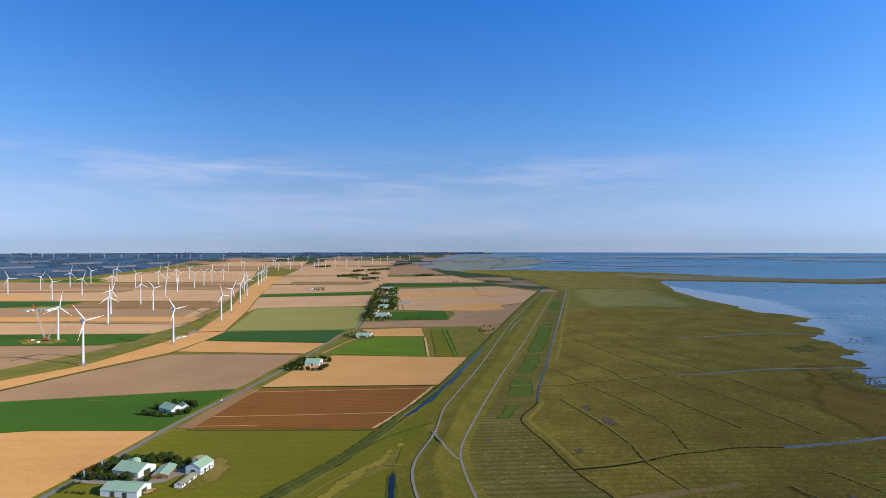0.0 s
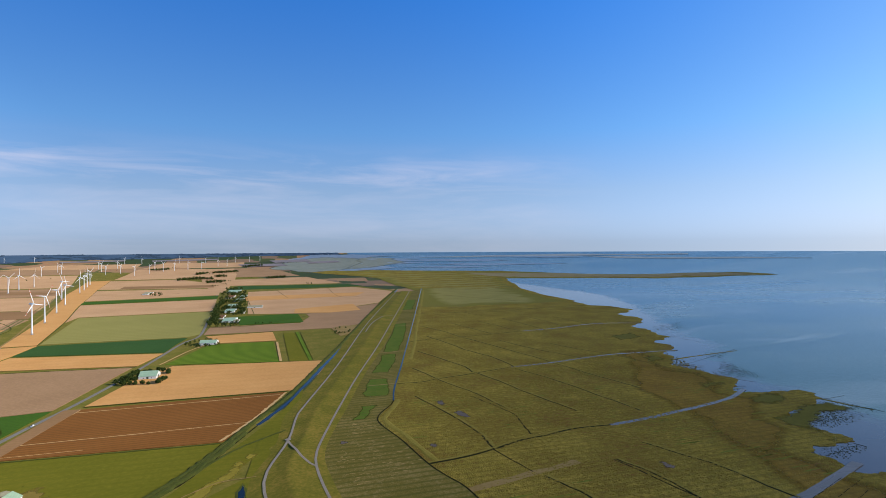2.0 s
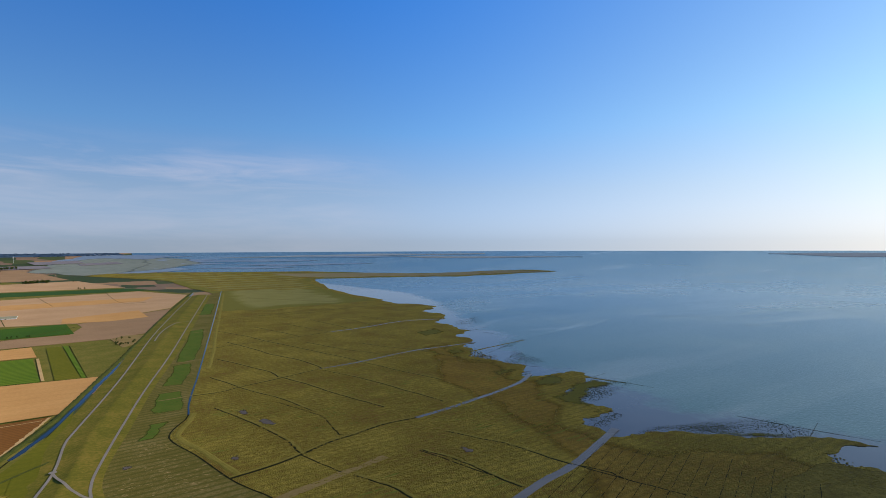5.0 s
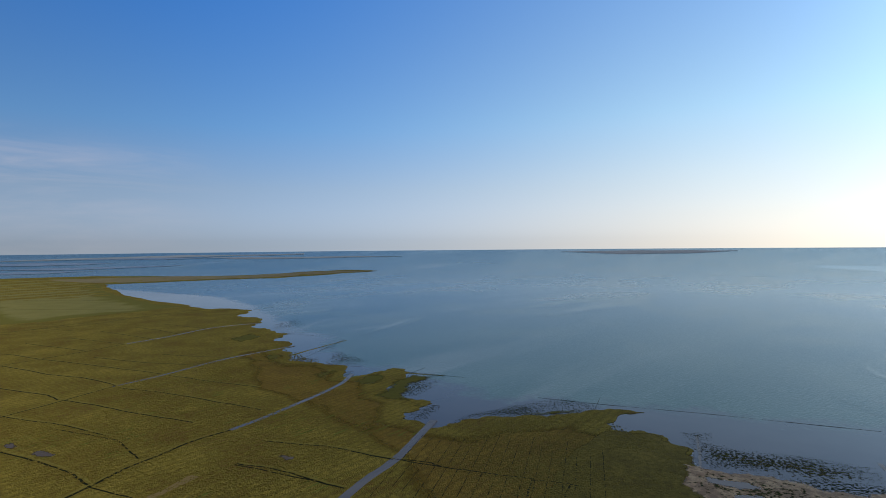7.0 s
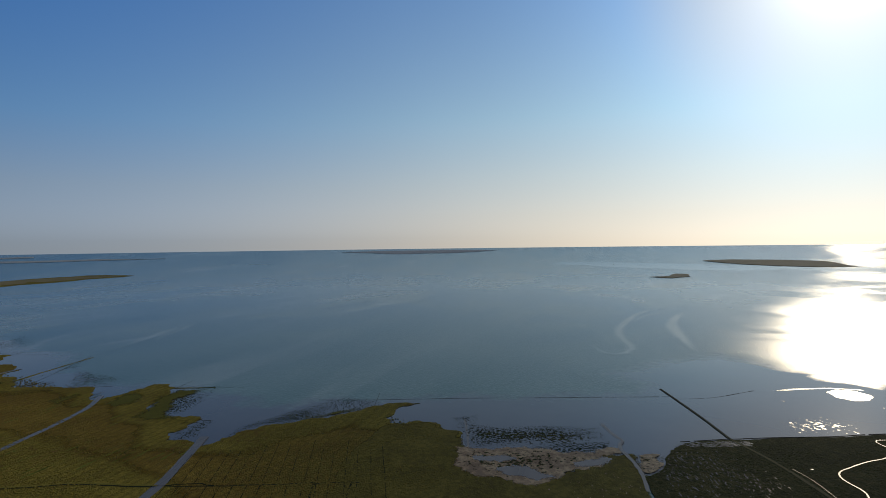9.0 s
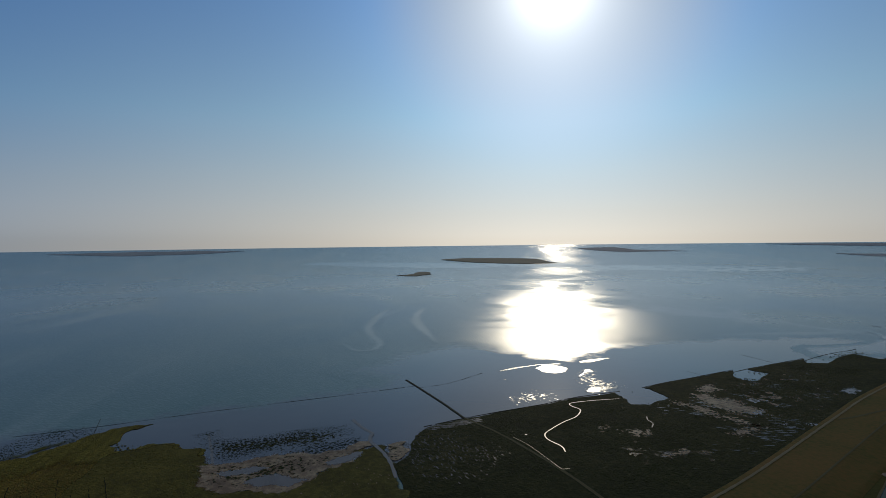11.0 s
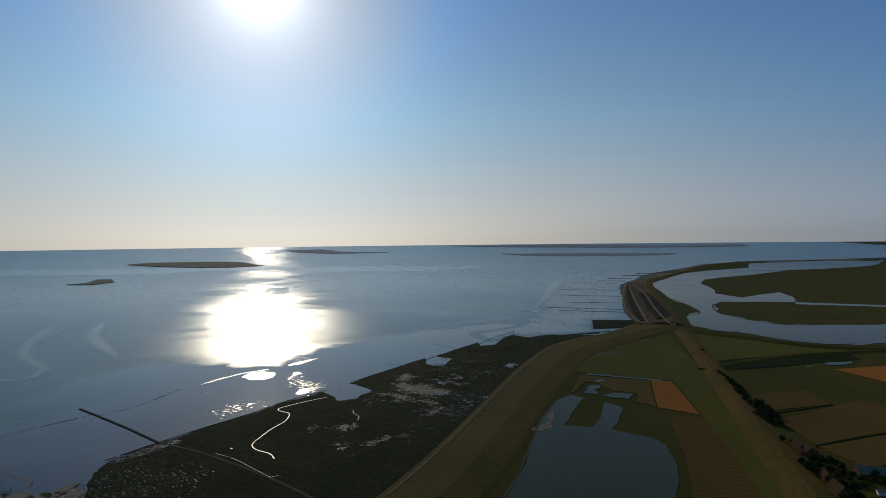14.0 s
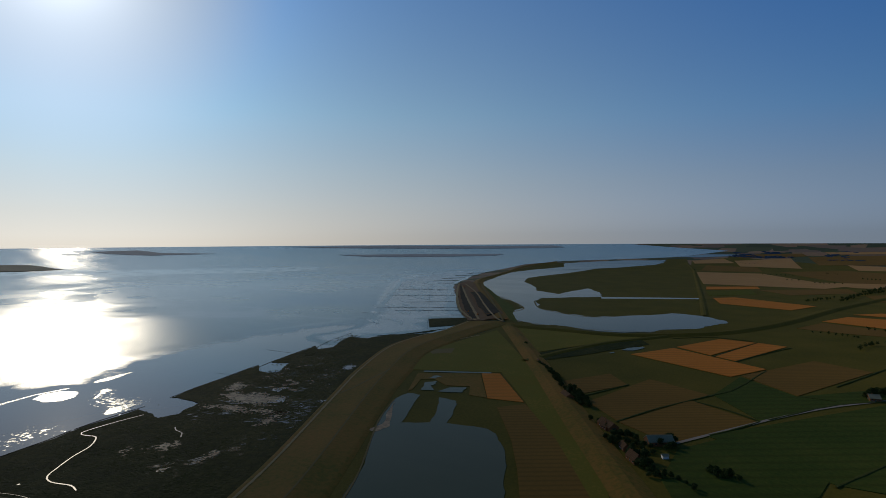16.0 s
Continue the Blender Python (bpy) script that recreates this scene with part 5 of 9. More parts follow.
CREEKS = [
    ([(106.3, 451.1), (139.2, 457.6), (168.4, 468), (202.2, 483.6), (231.8, 490.2), (265.3, 500.4), (305.7, 500.9)], 4.5), ([(305.7, 500.9), (354.7, 510), (403.2, 523), (445.8, 534.5), (498.4, 553.6), (544, 582.2)], 8),
    ([(128.7, 730.1), (160.4, 729), (186.4, 741.3), (239.9, 757.9), (310.7, 783.7)], 3.0), ([(310.7, 783.7), (383.3, 796.7), (443.7, 814.6), (506.9, 829.6), (565.9, 831.8), (640.7, 834.6)], 6),
    ([(210.4, 1050.6), (258.7, 1070.4), (306.5, 1077.8), (390.3, 1094.3), (470.4, 1117.5)], 3.0), ([(470.4, 1117.5), (529.1, 1127), (579.3, 1142.7), (653.8, 1170.7), (717.9, 1173.6), (784.8, 1152.4)], 6),
    ([(317.6, 1493), (425.1, 1491), (553.2, 1481), (679, 1528), (868, 1555)], 4.0), ([(229.8, 280.1), (256.8, 294.9), (303.7, 309.4), (346.1, 318.7), (407.4, 342), (448.3, 358.7)], 11),
    ([(382.8, 1483.6), (461.2, 1503.7), (572, 1527.8), (657.8, 1518), (821.7, 1505.6), (921.4, 1472.7)], 3.0),
]
for i, (o, w) in enumerate(CREEKS):
    water_line("creek", o, w, "pale tidal creek winding through the marsh", seed=60 + i, bank=w < 5)
DITCHES = [
    ([(138.4, 661), (149.6, 619), (160.9, 567.8), (169.2, 518.1), (170.1, 487.9), (168.9, 469.3)], 2.6), ([(168.4, 468), (176.5, 434.7), (182.4, 413.1)], 1.6), ([(203.6, 644), (219.8, 590.8), (226.3, 556.6), (219.6, 517.5), (217, 497.6), (231.1, 488.7)], 2.0), ([(187.7, 402.9), (200.8, 370.5), (204.3, 343.4), (210, 316)], 2.4),
    ([(260.9, 418.5), (272.4, 384), (277.1, 346.2), (281.8, 311)], 2.2), ([(305.7, 449.3), (331.8, 390.7), (337.1, 361.4), (344.4, 319.9)], 2.4), ([(347.7, 314.6), (358.1, 290), (358, 271.1)], 2.0), ([(543.2, 2056), (653, 1860), (758, 1705)], 3.0),
    ([(409.1, 1682), (491.6, 1548), (609, 1450)], 2.4), ([(552.9, 2478), (709, 2310), (832, 2096)], 3.0), ([(717, 2824), (856, 2602), (929, 2484)], 3.0), ([(546.6, 2978), (794, 3004), (1066, 2940)], 3.0),
    ([(473.2, 3485), (524.6, 3195), (613, 3018)], 3.0), ([(258.3, 418), (270, 369.6), (282.5, 317.8)], 2.0), ([(341.2, 340.4), (353.6, 288.1), (365.9, 246.4), (379.7, 206.2)], 1.8), ([(376.6, 206.9), (386.3, 183.5), (388.4, 158)], 1.6),
    ([(386.9, 179.3), (363.8, 173), (340.5, 168.1)], 1.8), ([(379.7, 206.2), (359.7, 200), (334.1, 190.3)], 1.8), ([(358.8, 1481.3), (397.1, 1394.3)], 1.8), ([(450, 1494), (474.6, 1395.6)], 1.8),
    ([(356.9, 1283.1), (377.6, 1181.1), (394.6, 1092.2)], 2.2), ([(429.2, 1292.6), (449.9, 1195.4), (467.1, 1109.9)], 2.2), ([(507.4, 1339.4), (516.6, 1226.9), (524.2, 1119.7)], 2.2), ([(577.9, 1330.5), (588.7, 1237.4), (587, 1149.3)], 2.2),
    ([(642.2, 1325.4), (661.2, 1178.4)], 2.2), ([(273.6, 1260.9), (305.3, 1160.9), (321.9, 1070.5), (346.8, 972.9)], 2.2), ([(255.6, 1109.9), (273.7, 1020.7), (287, 938.1), (307.7, 877.7), (316, 808.6), (314.6, 781.9)], 2.6), ([(327, 1060.4), (350.3, 958.1), (368.7, 876.9), (385.3, 800.7)], 2.4),
    ([(378.1, 1021.1), (409, 905.3), (446.9, 818.5)], 2.2), ([(457.4, 954.8), (484.3, 882.4), (509.7, 834.2)], 2.2), ([(203.3, 948.2), (227.9, 868.3), (245.9, 804.6), (244.7, 767.6)], 2.6), ([(166.3, 819.7), (184.4, 745.8), (201.6, 687.7), (213.5, 652.2), (226.3, 580.5)], 2.2),
    ([(246.9, 766.6), (263.8, 702.9), (272.6, 649.6), (285.7, 594.8), (296.3, 554.3)], 2.6), ([(313.9, 773.5), (329.1, 721.3), (340.6, 675.1), (349.6, 627.6), (357, 585.1), (364.2, 536.4)], 2.6), ([(384.9, 796), (395.8, 744.7), (404.6, 694.8), (422.4, 624.3)], 2.2), ([(512.9, 821.1), (530.5, 733.7), (550.7, 665.1)], 2.0),
]
for i, (o, w) in enumerate(DITCHES):
    water_line("ditch", rough_line(o, 1.3, closed=False, depth=2, seed=80 + i), w, "narrow dark ditch cut into the marsh turf", seed=90 + i, bank=w > 2.1)
def grooves(start, end, along, gap, seed):
    """Parallel drainage grooves dug into the marsh on both sides of a ditch, broken where they have grown over."""
    r = random.Random(seed)
    sh = Shape()
    a, b, u = Vector(start), Vector(end), Vector(along).normalized()
    side = Vector((-u.y, u.x))
    step = gap / max(abs((b - a).normalized().dot(side)), 0.2)
    count = int((b - a).length / step)
    for i in range(count + 1):
        base = a + (b - a).normalized() * step * (i + r.uniform(-0.08, 0.08))
        for way, reach in ((1, r.uniform(55, 95)), (-1, r.uniform(45, 75))):
            s0 = 3.0
            while s0 < reach:
                s1 = min(s0 + r.uniform(5, 16), reach)
                p, q = base + u * way * s0, base + u * way * s1 + side * r.gauss(0, 0.25)
                w = r.uniform(0.16, 0.34)
                sh.add([(p.x + side.x * w, p.y + side.y * w, 1.15), (p.x - side.x * w, p.y - side.y * w, 1.15), (q.x - side.x * w, q.y - side.y * w, 1.15), (q.x + side.x * w, q.y + side.y * w, 1.15)], [(0, 1, 2, 3)])
                s0 = s1 + r.uniform(0.3, 4.0)
    return thing("grooves", sh.mesh("grooves", M["mud"]), "parallel dark drainage grooves in the marsh turf", "grooves", "", "stuff")


grooves((349.4, 314.1), (397.0, 146.0), (0.921, 0.389), 10.2, 960)
ribbon("sand_streak", [(111.9, 389.2), (138.9, 399.0), (164.2, 404.9), (198.8, 415.4), (227.0, 423.6)], [(4, 0), (-4, 0)], M["track"], "worn pale driftline across the marsh", "track", base=1.06, wobble=0.35)
M["fraypool"] = frayed(M["mudpool"].copy(), 0.3, 1.4)
POOLS = [[(114.5, 495.7), (121.2, 502.7), (128.1, 490.2), (120.8, 484.9), (116.2, 486.2)], [(157.9, 634), (168.7, 638), (167.8, 618), (155.5, 612)], [(165.1, 601), (176.2, 587.5), (181.4, 563.3), (174.1, 558.0), (164.0, 576.1)], [(34.9, 523.6), (45.8, 526.7), (48.3, 519.0), (38.4, 513.0)],
         [(288.2, 412.5), (298.6, 395.9), (296.3, 383.0), (287.3, 394.3)]]
for i, o in enumerate(POOLS):
    o = rough_line(o, 3, depth=2, seed=100 + i)
    fray(slab("pool", o, 1.3, M["fraypool"], "shallow muddy pool in the marsh", "pool", grid=2.5), o, 5)

# ---- silting fields: wet mud between the groynes ----
# the paler patches carry reflected sky in the mud's colour
M["siltmud"] = over_sea("wet_silt_mud", (0.06, 0.095, 0.095), (0.15, 0.175, 0.175), 0.24, 1.4, 0.012, 1.2, patch=0.012)
SILT = rough_line([(800, -712), (808, -808), (861, -955), (1080, -1248), (1538, -1882), (1732, -2234), (1723, -2553), (1561, -2645), (1298, -2018), (1093, -1669), (889, -1363), (707, -1118), (758, -1052), (685, -946), (640, -957), (681, -832), (710, -769), (702, -682)], 25, depth=4, seed=311)
fray(slab("mudflat", SILT, 0.53, M["siltmud"], "wet grey mudflat in the silting fields between groynes", "mudflat", grid=28), SILT, 40)
# lighter colour painted for the sky's sheen on wet silt
M["foam"] = over_sea("pale_silt_sheen", (0.14, 0.175, 0.172), (0.21, 0.24, 0.236), 0.22, 1.42, 0.02, 0.9, most=0.75, patch=0.02)


def streak(line, width, z, material, label, seed, name="mud_streak"):
    """A soft-edged strip along a line, widest at its middle."""
    pts = smooth_line(line, 25)
    n = len(pts)
    left, right = [], []
    for i, p in enumerate(pts):
        d = (pts[min(i + 1, n - 1)] - pts[max(i - 1, 0)]).normalized()
        w = width * (0.15 + 0.85 * math.sin(math.pi * (i + 0.5) / n)) / 2
        left.append((p.x - d.y * w, p.y + d.x * w))
        right.append((p.x + d.y * w, p.y - d.x * w))
    o = rough_line(left + right[::-1], width * 0.1, depth=2, seed=seed)
    fray(slab(name, o, z, material, label, "water", grid=width / 7), o, width * 0.5)


streak([(858, -957), (1178, -1383), (1501, -1830), (1673, -2113), (1744, -2345), (1715, -2597)], 60, 0.58, M["foam"], "pale streak along the outer groyne, sheen put into its colour", 321)
streak([(1560, -1960), (1690, -2200), (1720, -2420)], 90, 0.585, M["foam"], "pale streak along the outer groyne, sheen put into its colour", 322)
RND_SILT = random.Random(325)
for i in range(34):
    u, v = RND_SILT.random(), RND_SILT.uniform(0.06, 0.9)
    c = Vector((700, -880)).lerp(Vector((1390, -2080)), u).lerp(Vector((830, -860)).lerp(Vector((1600, -2040)), u), v)
    L = RND_SILT.uniform(30, 100) * (0.5 + u)
    streak([(c.x - L * 0.8, c.y + L * 0.5), (c.x, c.y + RND_SILT.uniform(-15, 15)), (c.x + L * 0.8, c.y - L * 0.5)], RND_SILT.uniform(9, 34) * (0.5 + u), 0.60 + 0.006 * i, M["foam"], "pale streak between the groynes, sheen put into its colour", 330 + i)
for i, o in enumerate([[(1440, -2034), (1353, -2103)], [(1493, -2178), (1421, -2259)], [(1532, -2351), (1446, -2439)], [(1549, -2497), (1478, -2575)]]):
    ribbon("marsh_bank", o, [(9, 0.0), (6, 0.9), (-6, 0.9), (-9, 0.0)], M["darkmarsh"], "dark tongue of marsh turf along a groyne", "marsh", base=0.4, wobble=0.2, step=12, seed=380 + i)
for i, o in enumerate([[(700, -800), (655, -860), (640, -905), (646, -890), (672, -838)], [(668, -850), (640, -895), (637, -940), (650, -905)]]):
    slab("salt_marsh", rough_line(o, 6, depth=4, seed=390 + i), 1.0, M["darkmarsh"], "broken strip of dark marsh turf below the dike", "salt marsh", drop=0.6)

# ---- brushwood groynes ----
GROYNES = [[(557.6, 723), (612, 748), (740, 813)], [(585.3, 572.0), (605, 505.5), (620, 431.5)], [(593.7, 517.9), (634, 524.7)], [(565.4, 652), (587.8, 606)], [(484.7, 412.4), (491.9, 385.9)],
           [(782, 1098), (878, 1130)], [(719, 979), (737, 900)], [(884, 1412), (1018, 1429)], [(578.2, 239.6), (629, 253.6)], [(587.2, 312.2), (603, 244.3), (633, 143.7), (661, 29.3), (691, -84.4)],
           [(696, -81.8), (723, -75.4)], [(681, -86.6), (695, -126.4), (739, -180.5)], 
           [(690, -453.6), (660, -459.6)], [(767, -598.2), (709, -602)], [(858, -957), (957, -1090), (1166, -1369), (1501, -1830)], [(700, -964), (875, -1211), (1106, -1537), (1402, -1959)],
           [(754, -1036), (670, -923)]]
# cross groynes of the silting fields, and the close-set fence along the marsh edge
CROSS_GROYNES = [[(1186, -1422), (1089, -1479), (998, -1533)], [(993, -1139), (900, -1196), (802, -1255)], [(917, -1121), (755, -1221)], [(1364, -1873), (1289, -1951)], [(1305, -1598), (1125, -1703)], [(1011, -1289), (899, -1375)]]
EDGE_GROYNES = [[(536, -72), (551, -109), (565, -150), (582, -208), (600, -253), (614, -317)], [(624, -352), (640, -393), (655, -441), (662, -460), (681, -517)], [(655, -478), (681, -538), (702, -600), (723, -665)], [(701, -640), (737, -715), (764, -800)]]


def groyne(line, seed, high=(0.2, 0.45), half=0.2, gaps=0.45):
    """A brushwood fence in stretches between stakes, with gaps where it has washed out."""
    r = random.Random(seed)
    sh = Shape()
    pts = smooth_line(line, 4)
    i = 0
    while i < len(pts) - 2:
        k = min(i + r.randrange(2, 7), len(pts) - 1)
        p, q = pts[i], pts[k]
        d = (q - p).normalized()
        w = Vector((-d.y, d.x)) * half
        h = r.uniform(*high)
        z0, z1 = lift(p.x, p.y) + 0.3, lift(q.x, q.y) + 0.3
        c = [p + w, q + w, q - w, p - w]
        zs = (z0, z1, z1, z0)
        sh.add([(v.x, v.y, z) for v, z in zip(c, zs)] + [(v.x, v.y, z + h) for v, z in zip(c, zs)], [(4, 5, 6, 7), (0, 1, 5, 4), (1, 2, 6, 5), (2, 3, 7, 6), (3, 0, 4, 7)])
        for v, z in ((p, z0), (q, z1)):
            sh.rod((v.x, v.y, z - 0.2), (v.x, v.y, z + h + 0.35), 0.14, 4)
        i = k + (1 if r.random() < gaps else 0)
    return thing("groyne", sh.mesh("groyne", M["wood"]), "dark brushwood groyne standing in shallow water", "groyne", "", "structure")


for i, o in enumerate(GROYNES):
    groyne(o, 770 + i)
for i, o in enumerate(CROSS_GROYNES):
    groyne(o, 810 + i, (0.5, 0.9), 1.3, 0.15)
for i, o in enumerate(EDGE_GROYNES):
    groyne(o, 830 + i, (0.35, 0.6), 0.4, 0.25)
M["dullcreek"] = water_mat("silty_creek_water", (0.08, 0.078, 0.075), (0.12, 0.115, 0.11), 0.42, 0.36, 0.05, 0.02, ior=1.2)
# stone-faced causeway through the flats and the tracks leading to it
ribbon("causeway", [(723, -74.6), (679, -86.2), (615, -102.2), (552.6, -115.9)], [(2.0, 0), (1.0, 0.8), (-1.0, 0.8), (-2.0, 0)], M["stone"], "dark stone causeway running out into the flats", "causeway", base=0.4, wobble=0.05)
ribbon("track", [(552.6, -115.9), (493.1, -141.0), (410.2, -163.5), (344.6, -175.1)], flat(3.0, 1.15), M["track"], "worn track across the marsh", "track", wobble=0.1)
ribbon("creek", [(572.8, -4.0), (549.8, -11.7), (526.6, -22.2)], flat(3.6, 0.6), M["creek"], "pale creek running out over the flats", "creek", wobble=0.2, step=6)
ribbon("creek", [(526.6, -22.2), (508.0, -18.6), (485.4, -25.9), (455.2, -32.8), (422.3, -35.0)], flat(3.2, 1.16), M["creek"], "pale creek winding through the marsh", "creek", wobble=0.2, step=6)
ribbon("creek", [(556.0, 130.8), (519.4, 120.3), (484.4, 111.3), (465.2, 107.4)], flat(2.4, 0.6), M["creek"], "narrow creek over the mudflat", "creek", wobble=0.3, step=6)
ribbon("creek", [(583.5, -300.7), (582.8, -267.0), (577.7, -239.4), (566.2, -238.0), (553.4, -241.1), (533.1, -227.5), (519.8, -208.7), (502.6, -189.6), (491.5, -179.2), (477.8, -176.4), (458.8, -182.0), (446.0, -180.5)], flat(1.1, 1.2), M["dullcreek"], "bright meandering creek in the dark marsh", "creek", wobble=0.15, step=4)
ribbon("creek", [(518.9, -297.1), (508.7, -292.3), (498.2, -291.7), (487.5, -284.4)], flat(1.0, 1.2), M["dullcreek"], "short bright creek", "creek", wobble=0.2, step=4)
M["mudspeckle"] = frayed(M["sand"].copy(), 0.07, 2.4)
for i, (o, wide) in enumerate([([(555.1, -344.5), (620, -439.2), (604.8, -507), (580.4, -561.2), (536.9, -556.8), (485.9, -459.9), (457.2, -382.6), (460.9, -340), (513.6, -340.4)], 170), ([(449.5, -220.3), (468.9, -253.2), (447.5, -289.8), (453.2, -348.8), (445.1, -372.4), (412, -330.5), (393, -265.6), (407.3, -230.1)], 110), ([(644.2, -437.1), (626.3, -483), (673.9, -613.4), (632.8, -624.5), (599.6, -568.1), (586.8, -452.4)], 120)]):
    o = rough_line(o, 6, depth=2, seed=180 + i)
    fray(slab("mud_patch", o, 1.12 + 0.005 * i, M["mudspeckle"], "scattered bare mud showing through dark marsh turf", "mud", grid=6), o, wide)
WET = [[(432, -228.5), (440, -244.4), (430.7, -242.4), (422.3, -229.9)], [(496.3, -231.6), (500.2, -247.6), (490.1, -240.2)], [(520, -392.5), (519.7, -427.5), (512.4, -438), (496.2, -400.4)],
       [(469.2, -400.9), (482.7, -424.6), (466.9, -414.6)], [(561, -435.9), (540.2, -461.9), (531.4, -437.2)], [(464.4, -428.7), (470.3, -451.4), (457.7, -456.8), (449.7, -435.8)],
       [(560.4, -559.9), (577.5, -600), (556.2, -591.9), (538.6, -561.9)], [(500.2, -156.9), (499.6, -163), (488.7, -162.2), (489.4, -157.2)]]
MUD_PATCHES = [[(492.4, -250.6), (490.8, -265.1), (476.1, -282), (462.3, -280.1), (462.2, -258.5), (477.4, -245.8)],
               [(499.3, -230.3), (504.9, -249), (483, -237), (481.1, -227.4)],
               [(431.9, -226.4), (446.1, -245.3), (437, -249.4), (420, -236.2)],
               [(577.4, -348.9), (547.7, -371.2), (512.6, -378.5), (471.6, -394.7), (457.2, -382.6), (491.3, -362.6), (518.5, -351.3), (553.1, -343.2)],
               [(585.1, -383.9), (584.7, -414), (551.9, -425.4), (510.6, -432), (492.6, -408.2), (508.3, -383.4), (553.9, -375.5)],
               [(617, -414), (622.9, -450.8), (587.9, -441.9), (574.4, -408.4), (589.7, -399.9)],
               [(458.3, -334.6), (471.6, -363.1), (475.3, -393.7), (457.2, -382.6), (441.2, -343.1)],
               [(425.7, -251.9), (438.6, -290.3), (436, -298.2), (421.8, -282.2), (403.4, -249.6)]]
for i, o in enumerate(WET):
    o = rough_line(o, 6, depth=2, seed=130 + i)
    fray(slab("pool", o, 1.15, M["wetragged"], "wet bare patch in the dark marsh", "pool", grid=3), o, 9)
for i, o in enumerate(MUD_PATCHES):
    o = rough_line(o, 6, depth=2, seed=190 + i)
    fray(slab("mud_patch", o, 1.18, M["mudragged"], "pale bare mud among the dark marsh turf", "mud", grid=3), o, 16)
ribbon("creek", [(490.7, -146.8), (468.8, -154.7), (434.1, -160.5), (412.2, -164.4), (412.2, -170.3)], flat(0.25, 1.2), M["dullcreek"], "straight bright furrow in the dark marsh", "creek", wobble=0.2, step=4)


# ---- the works, tracks and plots behind the far dike ----
slab("building_site", rough_line([(1250, -1943), (1298, -2100), (1001, -1727), (648, -1205), (613, -1112), (627, -1062), (655, -1055), (804, -1258), (1030, -1587)], 6, depth=2, seed=8), 3.2, M["redsoil"], "bare clay building site on the dike foot", "building site", drop=2.8)
slab("clay_heap", rough_line([(989, -1611), (971, -1645), (655, -1201), (651, -1133), (764, -1282)], 4, depth=2, seed=12), 5.6, M["darksoil"], "dark heap of clay on the dike works", "clay heap", drop=2.5)
slab("clay_strip", rough_line([(1076, -1683), (1076, -1710), (659, -1105), (656, -1075)], 3, depth=2, seed=14), 3.6, M["darksoil"], "dark strip of fresh clay on the dike works", "clay strip", drop=0.5)
for i, (o, w, z, k) in enumerate([([(1239, -1928), (1026, -1584), (812, -1261), (699, -1120), (638, -1060)], 7, 3.5, "sandtrack"), ([(1171, -1844), (926, -1484), (741, -1220), (637, -1072)], 6, 4.0, "sandtrack"), ([(1189, -1899), (980, -1629), (741, -1283), (614, -1108), (571, -1063)], 5, 5.9, "sandtrack"), ([(1200, -1884), (973, -1530), (775, -1240), (665, -1092)], 9, 3.9, "darksoil"), ([(1105, -1760), (905, -1465), (700, -1165)], 12, 3.9, "fallow")]):
    ribbon("site_track", o, flat(w, z), M[k], "graded strip of earth along the dike works", "track", wobble=0.25, step=14, seed=900 + i)
ribbon("path", FAR_OUT, flat(2.4, 2.45), M["sandtrack"], "pale path along the seaward dike foot", "path", wobble=0.15, step=6)
ribbon("path", FAR_CREST[::6], flat(1.6, 4.8), M["track"], "worn path on the dike crest", "path")
ribbon("path", on_dike([(468.7, -470.7), (470.5, -493.6), (479.2, -533.8), (489.9, -586.0)]), flat(2.4, 0.1), M["track"], "worn path crossing the dike", "path")
ribbon("old_dike", [(544.3, -1037), (429.3, -870), (305.5, -686), (218.1, -553.3), (157.3, -462.7), (115.7, -400.6), (90.1, -360.6)], [(17, 0.2), (4, 4.5), (-4, 4.5), (-15, 0.2)], M["drydike"], "old inner dike with dry brownish turf", "dike", base=0.2)
ribbon("old_dike", [(539.3, -1040), (422.8, -1044), (322.6, -1045), (225.3, -1107), (142.6, -1204), (58.7, -1415), (-25.5, -1721), (-149.8, -2080), (-272.1, -2355)], [(16, 0.2), (4, 4.0), (-4, 4.0), (-16, 0.2)], M["polder"], "old inner dike under dark green turf", "dike", base=0.2)
ribbon("old_dike", [(365.7, -750), (345.5, -853), (307.8, -966), (240.1, -1083)], [(10, 0.1), (3, 2.5), (-3, 2.5), (-10, 0.1)], M["polder"], "low dark green dike beside a ditch", "dike", base=0.2)
ribbon("path", [(528.3, -1084), (430.9, -1064), (330.4, -1071), (239.8, -1128)], flat(3, 4.4), M["track"], "pale path on the old dike", "path")
ribbon("road", [(112.6, -507.7), (73.5, -581.8), (36.4, -650), (-6.1, -718), (-56.6, -779), (-95.6, -823)], flat(4, 0.75), M["concrete"], "narrow grey farm road", "road")
slab("stubble_plot", [(383.0, -651), (360.3, -661), (274.3, -557.9), (315.5, -549.5)], 0.75, M["orange"], "dry reddish stubble plot", "field", drop=0.4)
slab("dry_plot", [(455.2, -604), (382.7, -647), (317.7, -550.8), (340.5, -549.8), (359.1, -582.5), (386.6, -571.1), (416.3, -588.8), (431.7, -578.8), (410.7, -533.5), (412.2, -526.5)], 0.7, M["drydike"], "dry brown grass around the small ponds", "grass", drop=0.4)
